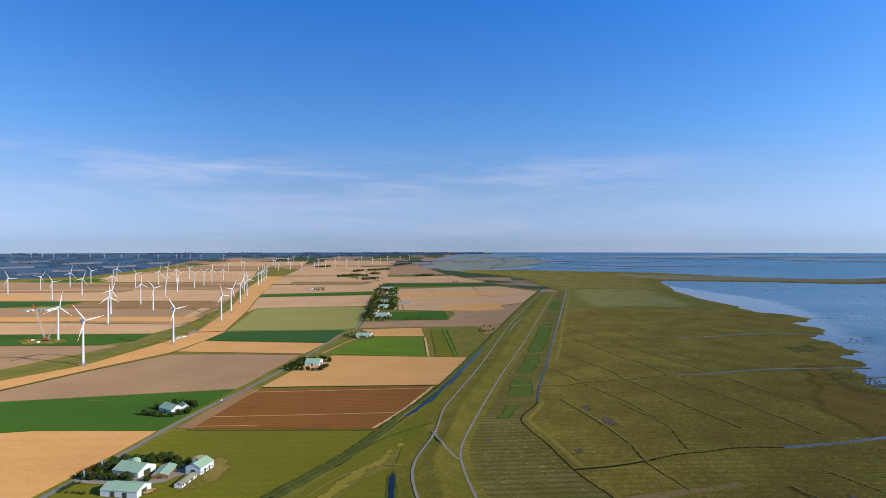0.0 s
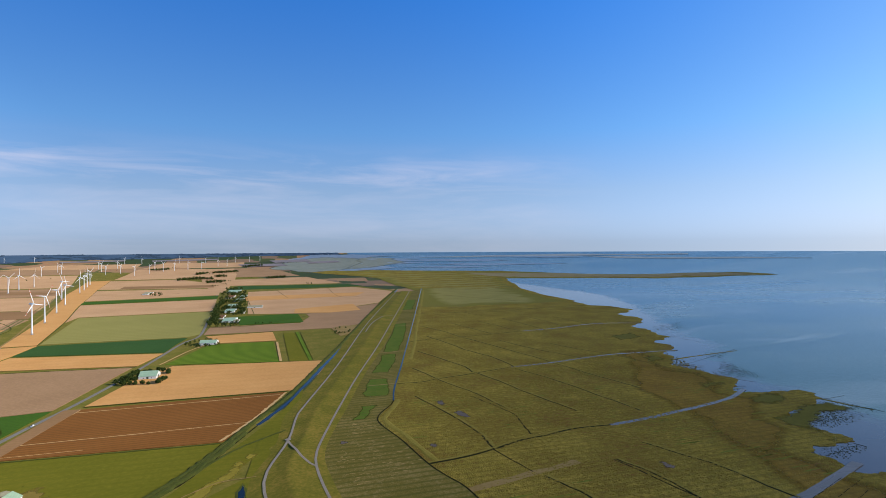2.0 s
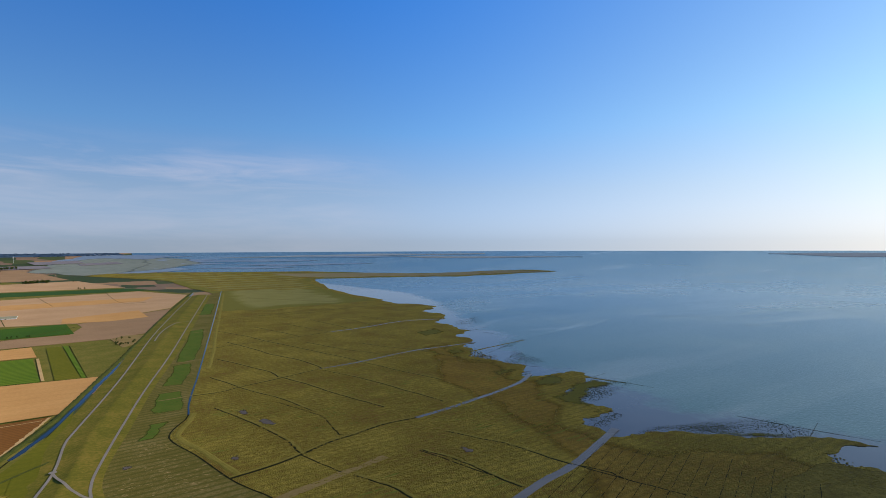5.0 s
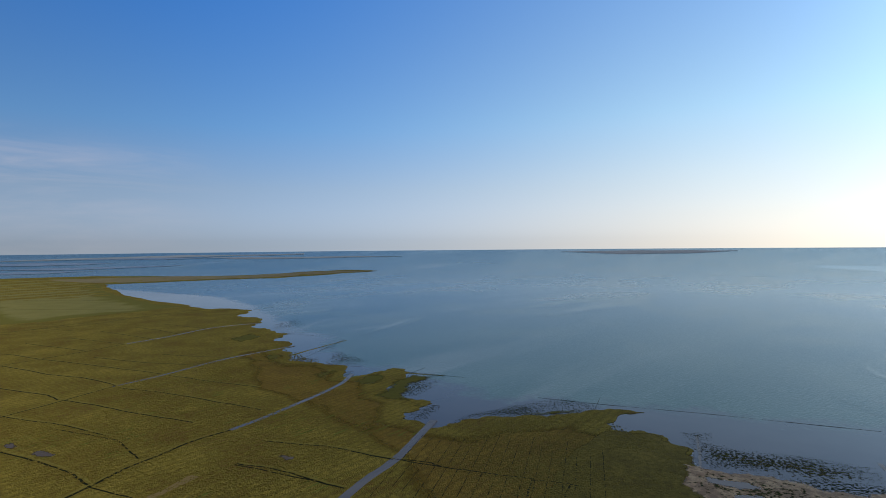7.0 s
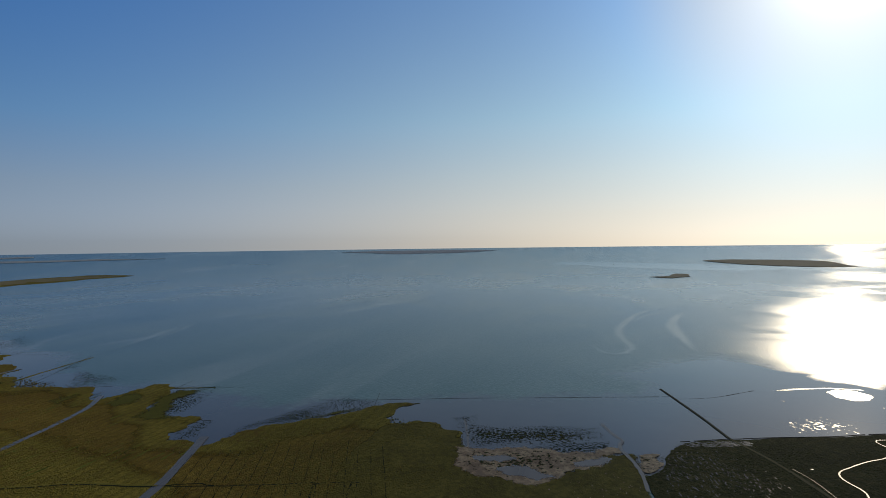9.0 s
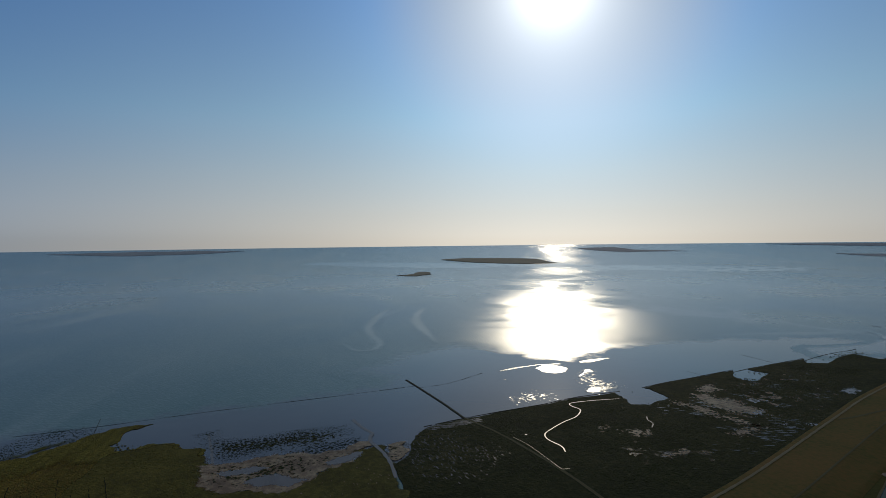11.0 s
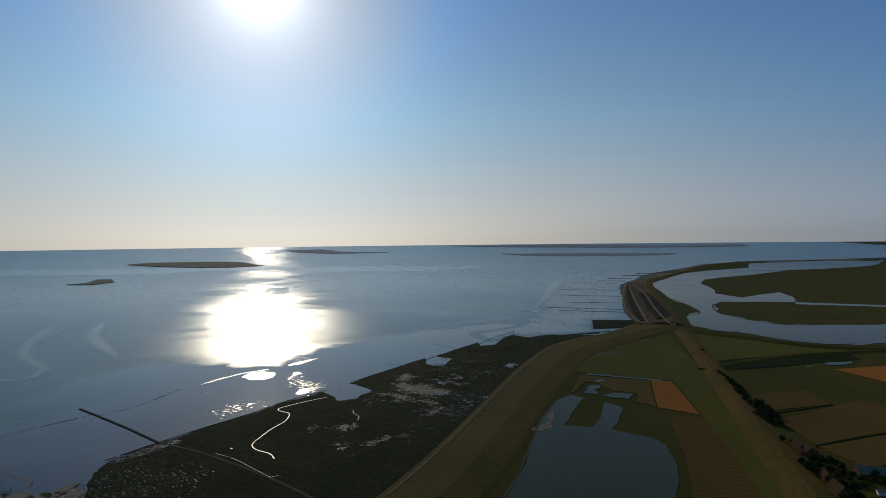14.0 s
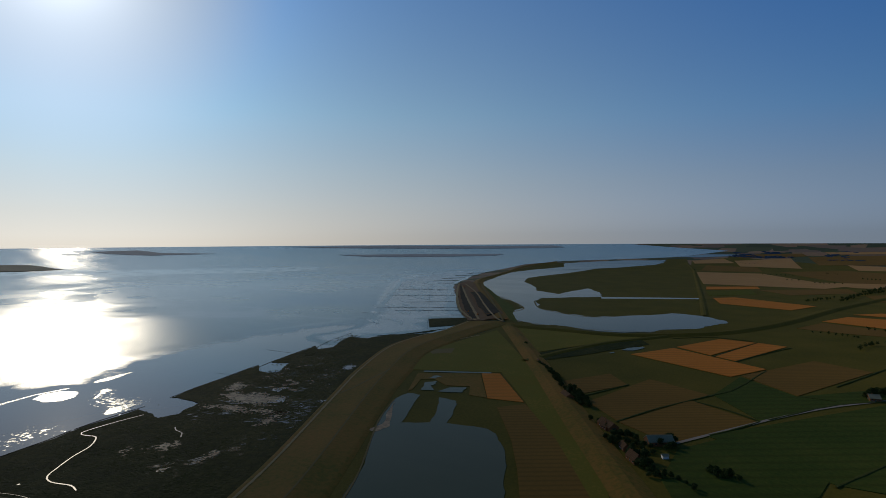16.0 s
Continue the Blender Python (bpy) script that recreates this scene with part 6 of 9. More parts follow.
slab("ridged_plot", [(289.8, -525.3), (269.9, -553.1), (197.8, -468.0), (133.3, -374.3), (113.8, -344.9), (156.7, -316.3), (199.2, -392.8), (231.7, -445.8)], 0.72, M["dull"], "ridged brown plot beside the pond", "field", drop=0.4)
slab("meadow", [(473.8, -616), (530.2, -719), (538.0, -813), (539.5, -979), (342.6, -721), (215.9, -532.5), (135.3, -410.3), (107.9, -348.8), (116.7, -342.9), (273.7, -560.8), (361.4, -668)], 0.6, M["meadow2"], "olive meadow between the dikes", "meadow", drop=0.3)
for i, o in enumerate([[(401.2, -536.7), (417.1, -567.7), (408.2, -583.6), (400.3, -568.6), (401.5, -558.2), (386.0, -543.5)], [(379.2, -542.0), (377.8, -564.1), (359.8, -575.8), (352.3, -553.6)], [(427.8, -588.4), (428.0, -603), (416.1, -607), (418.0, -591.2)], [(456.5, -619), (373.0, -661), (369.9, -655), (452.6, -613)]]):
    slab("pond", rough_line(o, 2, depth=2, seed=160 + i), 0.8, M["lake"], "small pond with grassy islets", "pond")
slab("yard", [(537.6, -742), (508.7, -777), (492.0, -743), (513.6, -719)], 0.85, M["track"], "bare brown yard on the meadow", "yard")
ribbon("track", [(470.1, -598.3), (542.2, -728), (552.5, -817), (537.7, -910)], flat(2.5, 0.95), M["sandtrack"], "pale track beside the dike", "track")
slab("pond_beach", rough_line([(358.4, -394.7), (360.0, -421.3), (382.7, -457.3), (394.9, -481.8), (374.4, -451.1), (347.7, -415.3), (348.6, -395.6)], 2, depth=2), 0.6, M["sand"], "narrow sandy shore of the pond", "beach")
ribbon("lake_dike", [(228.8, -1416), (336.2, -1996), (555.9, -3109), (670, -3523)], [(9, 0.1), (2.5, 2.2), (-2.5, 2.2), (-9, 0.1)], M["polder"], "straight green dike between lake and fields", "dike", base=0.2)
slab("channel", [(577.8, -1724), (310.4, -1843), (301.8, -1810), (561.2, -1674)], 0.5, M["lake"], "narrow water channel", "channel")

# ---- polder margins west of the dike ----
for i, o in enumerate([[(-558.2, 703), (-521.4, 811), (-466.0, 950), (-462.2, 1039)], [(-469.4, 1200), (-554.2, 1572), (-676, 2041), (-838, 2737)], [(-917, 1155), (-770, 1162), (-611, 1169)], [(-463.5, 945), (-348.5, 945), (-238.1, 940)], [(-816, 1028), (-712, 1028), (-595.7, 1033)], [(-1062, 1337), (-859, 1337), (-619, 1316)], [(-181.2, 1241), (-106.4, 1250), (-50.2, 1267)],
                       [(-234.7, 719), (-135.2, 725), (-10.4, 730)], [(-253.1, 549.9), (-158.3, 549.8), (-68.0, 549.7)], [(-199.3, 1365), (-90.0, 1386), (24.7, 1529)], [(-754, 1676), (-629, 1480), (-605, 1316)], [(-688, 889), (-675, 946), (-588.6, 916)], [(-209.6, 2462), (-113.8, 1628)], [(-82.1, 2529), (-30.0, 2110)], [(138.4, 2629), (153.5, 2135), (223.7, 2084)], [(-183.8, 934), (-78.8, 925), (42.6, 915)]]):
    ribbon("field_ditch", o, [(1.0, 0.0), (0.5, 0.5), (-0.5, 0.5), (-1.0, 0.0)], M["bankreed"], "narrow dark ditch between fields", "ditch", base=0.75, wobble=0.3, step=9, seed=800 + i)

ribbon("headland", [(-256.3, 556.8), (-248.4, 630), (-236.0, 708)], flat(4.5, 0.72), M["sandtrack"], "dry sandy headland of the ploughed field", "headland", wobble=0.25, step=7)
ribbon("headland", [(-70.0, 556.6), (-51.3, 602), (-29.8, 667), (-13.3, 725)], flat(3.0, 0.72), M["sandtrack"], "dry sandy headland of the ploughed field", "headland", wobble=0.5, step=5)
ribbon("tramline", [(-237.9, 696), (-131.4, 705), (-19.7, 716)], flat(1.6, 0.74), M["sandtrack"], "pale wheel track across the ploughed field", "track", wobble=0.3)
ribbon("tramline", [(-246.3, 594.0), (-136.7, 602), (-45.8, 610)], flat(1.4, 0.74), M["sandtrack"], "pale wheel track across the ploughed field", "track", wobble=0.3)
ribbon("tramline", [(-250.1, 562.1), (-185.8, 565.6)], flat(1.0, 0.74), M["sandtrack"], "pale wheel track across the ploughed field", "track", wobble=0.3)
ribbon("tramline", [(-36.5, 1123), (-24.6, 929)], flat(4, 0.95), M["sandtrack"], "pale track along the vegetable plots", "track")
ribbon("tramline", [(-206.0, 950), (-183.2, 1069), (-164.0, 1123)], flat(2.5, 0.95), M["sandtrack"], "pale track along the vegetable plots", "track")
for o in ([(424.9, 2425), (232.5, 1688), (127.4, 1258), (71.6, 1026), (33.7, 879), (4.6, 762), (-18.6, 678), (-47.3, 597.8), (-69.4, 530.0), (-90.8, 473.5), (-109.9, 435.2), (-126.5, 403.6), (-137.0, 376.2)], [(-49.1, 576.4), (-70.0, 514.6), (-90.8, 461.2), (-108.1, 427.9), (-123.3, 399.9)]):
    ribbon("canal_bank", o, [(3.6, 0.0), (1.6, 1.4), (-1.6, 1.3), (-3.6, 0.0)], M["bankreed"], "dark reedy canal bank", "bank", base=0.4, wobble=0.25, step=6, seed=3)
REEDS = rough_line([(-27.2, 546.2), (-34.4, 530.0), (-48.4, 507.3), (-67.9, 464.8), (-93.4, 411.0), (-115.4, 362.4), (-82.3, 362.4), (-75.3, 403.5), (-56.1, 446.1), (-40.4, 473.4), (-31.9, 507.2)], 5, depth=2, seed=7)
fray(slab("reed_bed", REEDS, 0.9, frayed(M["reed"], 0.08, 1.6), "yellow reed bed behind the dike", "reed bed", grid=5), REEDS, 12)
slab("pasture", [(8.2, 740), (-15.7, 643), (-47.3, 554.8), (-72.1, 493.2), (-97.2, 427.9), (-107.6, 401.7), (-119.1, 373.8), (-105.5, 366.1), (-42.1, 493.2), (-7.9, 554.8), (0.6, 629)], 0.62, M["meadow"], "green grass strip between canal and dike", "pasture")
slab("pasture", [(-34.7, 551.3), (-26.8, 538.0), (-21.7, 507.2), (-26.9, 473.4), (-26.0, 433.0), (-19.2, 385.9), (-79.9, 386.0), (-63.3, 433.0), (-39.3, 461.1), (-37.1, 507.2)], 0.8, M["meadow"], "green pasture behind the dike", "pasture")
slab("pond", rough_line([(-42.2, 436.0), (-40.3, 446.0), (-38.6, 440.0), (-36.4, 420.0), (-35.5, 400.0), (-35.0, 370.0), (-38.0, 370.0), (-39.6, 405.0)], 0.8, depth=2), 1.0, M["canal"], "narrow dark pond in the pasture", "pond")
slab("reed_bed", rough_line([(-44.5, 436.0), (-40.5, 452.0), (-36.6, 441.0), (-34.4, 420.0), (-33.5, 372.0), (-40.0, 372.0), (-41.8, 405.0)], 1.0, depth=2, seed=71), 0.95, M["bankreed"], "dark reeds round the narrow pond", "reed bed")
ribbon("path", [(-20.8, 463.5), (-39.3, 461.1), (-58.5, 457.5), (-71.9, 446), (-82.1, 435), (-90.8, 418.5), (-97.3, 403.2)], flat(1.2, 1.12), M["track"], "worn sheep path through the pasture", "path", wobble=0.3, step=5)
slab("pasture", [(-150, 330), (-40, 330), (0, 400), (4, 560), (0, 660), (-30, 640), (-70, 520), (-110, 420)], 0.45, M["verge"], "rough dry grass behind the dike", "pasture")
ribbon("ditch", [(-103.4, 439.3), (-87.4, 468.5), (-68.6, 504.6), (-45.9, 538.4), (-11.1, 573.3)], [(1.6, 0.0), (0.7, 0.5), (-0.7, 0.5), (-1.6, 0.0)], M["bankreed"], "overgrown ditch beside the canal", "ditch", base=0.75, wobble=0.3, step=6, seed=72)
ribbon("drain", [(-630, 794), (-588.6, 916), (-584.7, 1070), (-590.5, 1242), (-729, 1850), (-961, 2758), (-1091, 3376), (-1121, 3763)], [(9, 0.1), (6, 0.6), (2, 0.25), (-2, 0.25), (-6, 0.6), (-9, 0.1)], M["dullgrass"], "broad grassy drainage strip along the turbines", "drain", base=0.35)
ribbon("farm_track", [(-559.0, 1033), (-530.4, 1192), (-658, 1692), (-941, 2823), (-998, 3263)], flat(4, 0.95), M["track"], "pale track beside the turbines", "track")
slab("gravel_pad", [(-544.9, 1184), (-545.0, 1225), (-521.9, 1192), (-521.4, 1154)], 1.0, M["concrete"], "gravel pad on the turbine track", "pad")


M.update({
    "turbine_white": mat("white_turbine_coat", [(0.74, 0.74, 0.73), (0.80, 0.80, 0.79)], 0.3, 0.05, rough=0.4, bump=0.0, spec=0.4, diff_rough=0.0),
    "turbine_red": mat("red_blade_band", [(0.55, 0.05, 0.03), (0.62, 0.07, 0.04)], 0.5, 0.1, rough=0.4, bump=0.0, spec=0.4, diff_rough=0.0),
    "roof_green": mat("pale_green_sheet_roof", [(0.32, 0.45, 0.29), (0.40, 0.54, 0.36)], 0.4, 0.06, rough=0.55, bump=0.25, bump_size=0.4, stripe=(90, 1.2), stripe_col=(0.26, 0.38, 0.245), stripe_amt=0.5, spec=0.15, diff_rough=0.2),
    "roof_brown": mat("weathered_tile_roof", [(0.13, 0.065, 0.045), (0.19, 0.10, 0.07)], 0.8, 0.1, rough=0.8, bump=0.4, bump_size=0.4, stripe=(0, 0.9), stripe_col=(0.09, 0.05, 0.035), stripe_amt=0.5),
    "roof_grey": mat("grey_fibre_roof", [(0.22, 0.22, 0.22), (0.30, 0.29, 0.28)], 0.6, 0.1, rough=0.8, bump=0.3, bump_size=0.4),
    "wall_white": mat("white_washed_wall", [(0.66, 0.65, 0.62), (0.76, 0.75, 0.72)], 0.5, 0.1, rough=0.8, bump=0.15, bump_size=0.3, diff_rough=0.2),
    "wall_brick": mat("red_brown_brick_wall", [(0.22, 0.10, 0.06), (0.28, 0.13, 0.08)], 2.0, 0.2, rough=0.9, bump=0.3, bump_size=0.15),
    "door_dark": mat("dark_painted_door", [(0.05, 0.06, 0.06), (0.08, 0.09, 0.09)], 1.0, 0.2, rough=0.5, bump=0.1, spec=0.3),
    "glass": mat("window_glass", [(0.03, 0.035, 0.04), (0.05, 0.055, 0.06)], 0.5, 0.1, rough=0.08, bump=0.0, spec=0.6, diff_rough=0.0),
    "bark": mat("grey_brown_bark", [(0.06, 0.045, 0.03), (0.10, 0.08, 0.055)], 3.0, 0.5, bump=0.7, bump_size=0.2),
    "leaf": mat("dark_summer_leaves", [(0.028, 0.05, 0.014), (0.048, 0.074, 0.022), (0.08, 0.10, 0.034)], 0.6, 0.15, bump=0.0, spec=0.1),
    "leaf_red": mat("reddish_autumn_leaves", [(0.07, 0.04, 0.015), (0.11, 0.07, 0.025)], 0.6, 0.15, bump=0.0, spec=0.1),
    "crane_grey": mat("pale_crane_paint", [(0.55, 0.52, 0.46), (0.65, 0.61, 0.55)], 0.8, 0.2, rough=0.5, bump=0.0, spec=0.3, diff_rough=0.1),
    "car_white": mat("white_car_paint", [(0.78, 0.78, 0.78), (0.82, 0.82, 0.82)], 1.0, 0.2, rough=0.2, bump=0.0, spec=0.5, diff_rough=0.0),
    "rubber": mat("black_rubber", [(0.02, 0.02, 0.02), (0.035, 0.035, 0.035)], 2.0, 0.5, rough=0.8, bump=0.1),
    "cordgrass": mat("dark_cordgrass", [(0.038, 0.052, 0.015), (0.066, 0.072, 0.022)], 0.5, 0.1, bump=0.0),
})

# ---- wind turbines ----
HUB, BLADE = 66.0, 33.5


def blade_mesh(r0, r1, material, name):
    """A twisted, tapering blade section between two radii, along +z."""
    sh = Shape()
    n, seg = 7, 10
    rings = []
    for i in range(n):
        r = r0 + (r1 - r0) * i / (n - 1)
        u = r / BLADE
        chord = 1.3 if u < 0.06 else 2.9 - 2.3 * (u - 0.06) ** 0.8 if u > 0.18 else 1.3 + (u - 0.06) / 0.12 * 1.4
        thick = max(0.12, 1.25 * (1 - u) ** 2.2)
        tw = radians(16) * (1 - u) ** 2
        for k in range(seg):
            a = 2 * math.pi * k / seg
            x, y = math.cos(a) * chord / 2 + chord * 0.18, math.sin(a) * thick / 2
            rings.append((x * math.cos(tw) - y * math.sin(tw), x * math.sin(tw) + y * math.cos(tw), r))
    faces = [(i * seg + k, i * seg + (k + 1) % seg, (i + 1) * seg + (k + 1) % seg, (i + 1) * seg + k) for i in range(n - 1) for k in range(seg)]
    faces += [tuple(range(seg))[::-1], tuple(range((n - 1) * seg, n * seg))]
    return sh.add(rings, faces).mesh(name, material, True)


TB_TOWER = Shape().tube([((0, 0, z), 2.1 - 1.0 * (z / HUB) ** 0.8) for z in (0, 6, 15, 30, 45, 58, HUB - 1.6)], 20).mesh("tower", M["turbine_white"], True)
TB_BASE = Shape().tube([((0, 0, -0.4), 7.5), ((0, 0, 0.35), 7.5), ((0, 0, 0.6), 6.6), ((0, 0, 0.8), 2.6)], 24).mesh("foundation", M["concrete"])
TB_DOOR = Shape().box(-0.5, -2.2, 0.9, 0.5, -1.9, 3.0).mesh("tower_door", M["door_dark"])


def nacelle_mesh():
    sh = Shape()
    prof = [(-3.4, 1.0), (-3.0, 1.7), (-1.5, 2.0), (2.0, 1.95), (5.0, 1.6), (6.5, 1.0)]
    seg = 14
    vs = [(r * 0.9 * math.cos(2 * math.pi * k / seg), y, r * math.sin(2 * math.pi * k / seg)) for y, r in prof for k in range(seg)]
    fs = [(i * seg + (k + 1) % seg, i * seg + k, (i + 1) * seg + k, (i + 1) * seg + (k + 1) % seg) for i in range(len(prof) - 1) for k in range(seg)]
    fs += [tuple(range(seg)), tuple(range((len(prof) - 1) * seg, len(prof) * seg))[::-1]]
    sh.add(vs, fs)
    sh.box(-0.5, 4.2, 1.2, 0.5, 5.2, 2.2)
    return sh.mesh("nacelle", M["turbine_white"], True)


def hub_mesh():
    seg = 12
    prof = [(0.0, 1.5), (-1.2, 1.5), (-2.2, 1.05), (-2.8, 0.35)]
    vs = [(r * math.cos(2 * math.pi * k / seg), y, r * math.sin(2 * math.pi * k / seg)) for y, r in prof for k in range(seg)]
    fs = [(i * seg + k, i * seg + (k + 1) % seg, (i + 1) * seg + (k + 1) % seg, (i + 1) * seg + k) for i in range(len(prof) - 1) for k in range(seg)]
    fs += [tuple(range((len(prof) - 1) * seg, len(prof) * seg))]
    return Shape().add(vs, fs).mesh("hub", M["turbine_white"], True)


TB_NACELLE, TB_HUB = nacelle_mesh(), hub_mesh()
TB_BLADE = blade_mesh(0.8, BLADE * 0.74, M["turbine_white"], "blade")
TB_BANDS = [(blade_mesh(BLADE * 0.74, BLADE * 0.82, M["turbine_red"], "red_band"), "red band of the blade"),
            (blade_mesh(BLADE * 0.82, BLADE * 0.91, M["turbine_white"], "white_band"), ""),
            (blade_mesh(BLADE * 0.91, BLADE, M["turbine_red"], "blade_tip"), "red blade tip")]
TB_PLAIN = [(blade_mesh(BLADE * 0.74, BLADE, M["turbine_white"], "blade_tip"), "")]


def turbine(x, y, size, turn, facing=111.0, red=True):
    """A three-bladed turbine; turn: the rotor's rest angle, facing: compass bearing of the rotor."""
    root = tagged(new("wind_turbine"), "white three-bladed wind turbine with red-banded blade tips standing in a field" if red else "white three-bladed wind turbine standing in a far field", "wind turbine", "wind farm")
    root.matrix_world = Matrix.Translation((x, y, lift(x, y) + 0.45)) @ Matrix.Rotation(radians(180 - facing), 4, "Z") @ Matrix.Scale(size, 4)
    part("foundation", TB_BASE, root, "grey concrete foundation")
    tower = part("tower", TB_TOWER, root)
    part("tower_door", TB_DOOR, tower, "dark tower door")
    nac = part("nacelle", TB_NACELLE, root)
    nac.location = (0, 0, HUB)
    hub = part("hub", TB_HUB, root)
    hub.location = (0, -3.4, HUB)
    for k in range(3):
        b = part("blade", TB_BLADE, root)
        b.matrix_local = Matrix.Translation((0, -4.6, HUB)) @ Matrix.Rotation(radians(turn + 120 * k), 4, "Y")
        for me, lab in (TB_BANDS if red else TB_PLAIN):
            part(me.name.split(".")[0], me, b, lab)
    return root


NEAR_TURBINES = [(-556.9, 863, 1.00), (-508.2, 1051, 1.00), (-748, 1084, 1.00), (-791, 1317, 1.00), (-897, 1506, 1.00), (-1341, 1913, 1.00), (-1354, 2092, 1.00), (-1656, 2624, 0.93), (-1360, 2292, 0.99), (-1635, 2797, 0.90), (-1366, 2479, 0.98), (-963, 1777, 1.00), (-832, 1601, 1.00), (-1337, 2623, 0.96), (-1040, 2091, 1.00), (-1474, 2981, 0.87), (-1325, 2771, 0.94), (-1084, 2276, 1.00), (-1329, 2921, 0.90), (-1103, 2474, 0.99), (-1123, 2620, 0.97), (-1147, 2768, 0.95), (-542.7, 1366, 1.00), (-597.2, 1572, 1.00), (-659, 1812, 1.00), (-822, 2306, 1.00), (-726, 2065, 1.00), (-855, 2580, 0.99), (-889, 2733, 0.97), (-917, 2857, 0.95)]
FAR_TURBINES = [(-945, 2981, 0.92), (-1656, 2123, 0.99), (-1666, 2310, 0.97), (-1648, 2465, 0.96), (-1139, 2891, 0.93), (-1293, 3366, 0.78), (-1288, 3561, 0.70), (-1239, 3475, 0.74), (-1136, 3727, 0.65), (-1085, 3606, 0.71), (-1018, 3455, 0.78), (-1049, 3778, 0.64), (-965, 3530, 0.76), (-865, 3414, 0.81), (-813, 3520, 0.77), (-829, 3717, 0.69), (-764, 3627, 0.74), (-710, 3667, 0.72), (-648, 3742, 0.70), (-569.9, 3750, 0.70), (-497.1, 3925, 0.62), (-442.0, 3930, 0.62), (-321.4, 4175, 0.50), (-251.8, 4212, 0.48), (-1969, 3856, 0.41), (-1877, 3926, 0.40), (-1831, 3912, 0.42), (-1780, 3931, 0.42), (-1715, 3955, 0.42), (-2740, 3540, 0.32), (-2638, 3573, 0.34), (-2604, 3626, 0.32), (-2521, 3612, 0.36), (-2486, 3696, 0.33), (-2360, 3733, 0.36), (-2303, 3796, 0.34), (-2199, 3816, 0.36), (-2093, 3833, 0.39), (-1562, 3974, 0.45), (-1071, 4006, 0.52), (-967, 3994, 0.54), (-763, 4095, 0.51), (-595.7, 4083, 0.53), (-410.5, 4135, 0.52)]
rnd = random.Random(11)
for i, (x, y, sc) in enumerate(NEAR_TURBINES):
    turbine(x, y, sc * (1.0 if i else 1.04), [-38, -36, 10, 0, 22, -35][i] if i < 6 else rnd.uniform(0, 120), 111 + rnd.uniform(-5, 5), red=i < 6 or i in (22, 23, 24, 10, 11, 12))
for x, y, sc in FAR_TURBINES:
    turbine(x, y, sc * rnd.uniform(0.9, 1.05), rnd.uniform(0, 120), 111 + rnd.uniform(-6, 6), red=False)


# ---- trees ----
def crown_mesh(name, w, h, z0, leaves, material, seed):
    """Leaf sprays gathered into uneven clumps, with gaps between them."""
    r = random.Random(seed)
    sh = Shape()
    clumps = []
    for _ in range(11):
        a, u = r.uniform(0, 6.283), r.random() ** 0.6
        clumps.append((Vector((math.cos(a) * u * w * 0.36, math.sin(a) * u * w * 0.36, z0 + h * r.uniform(0.22, 0.8))), r.uniform(0.2, 0.34) * w))
    clumps.append((Vector((0, 0, z0 + h * 0.8)), w * 0.26))
    for _ in range(leaves):
        c, cr = r.choice(clumps)
        d = Vector((r.gauss(0, 1), r.gauss(0, 1), r.gauss(0, 0.8))).normalized()
        p = c + d * cr * r.uniform(0.65, 1.08)
        n = (d + Vector((r.uniform(-.6, .6), r.uniform(-.6, .6), r.uniform(-.2, .8)))).normalized()
        a = n.orthogonal().normalized()
        b = n.cross(a)
        ang, s = r.uniform(0, 6.283), r.uniform(0.35, 0.7) * w / 7
        u, v = (a * math.cos(ang) + b * math.sin(ang)) * s, (b * math.cos(ang) - a * math.sin(ang)) * s * 0.7
        sh.add([p - u, p + v + n * s * 0.2, p + u, p - v - n * s * 0.1], [(0, 1, 2, 3)])
    return sh.mesh(name, material)


def trunk_mesh(h, seed):
    r = random.Random(seed)
    sh = Shape()
    sh.tube([((0, 0, -0.3), 0.34), ((0.05, 0, h * 0.3), 0.24), ((0.1, 0.05, h * 0.6), 0.17), ((0.12, 0.1, h * 0.9), 0.05)], 8)
    for _ in range(6):
        a, z = r.uniform(0, 6.283), h * r.uniform(0.25, 0.65)
        sh.rod((0.06, 0, z), (math.cos(a) * h * 0.28, math.sin(a) * h * 0.28, z + h * r.uniform(0.12, 0.25)), 0.08, 5)
    return sh.mesh("trunk", M["bark"])


TREES = []
for k in range(6):
    hh, ww = [9, 11, 8, 10, 6.5, 12][k], [9, 9.5, 8.5, 8, 7.5, 10.5][k]
    TREES.append((trunk_mesh(hh * 0.85, 200 + k), crown_mesh("crown", ww, hh * 0.85, hh * 0.1, 900, M["leaf_red"] if k == 4 else M["leaf"], 300 + k)))
BUSH = [crown_mesh("leaves", 4.5, 3.4, -0.6, 260, M["leaf"], 350 + k) for k in range(3)]


FAR_TREES = []


def tree(x, y, size=1.0, kind=None, z=0.3, r=random.Random(77)):
    if math.hypot(x, y) > 1050:
        FAR_TREES.append((x, y, size * r.uniform(0.8, 1.15)))
        return None
    k = r.randrange(6) if kind is None else kind
    if kind is None and k == 4:
        k = 1
    root = tagged(new("tree"), "reddish-brown leafy tree beside a farm" if k == 4 else "dense dark green broadleaf tree among farm buildings", "tree", "farm trees")
    s = 0.8 * size * r.uniform(0.8, 1.15)
    root.matrix_world = Matrix.Translation((x, y, lift(x, y) + z)) @ Matrix.Rotation(r.uniform(0, 6.28), 4, "Z") @ Matrix.Scale(s, 4)
    part("trunk", TREES[k][0], root, "grey-brown trunk with limbs")
    part("crown", TREES[k][1], root)
    return root


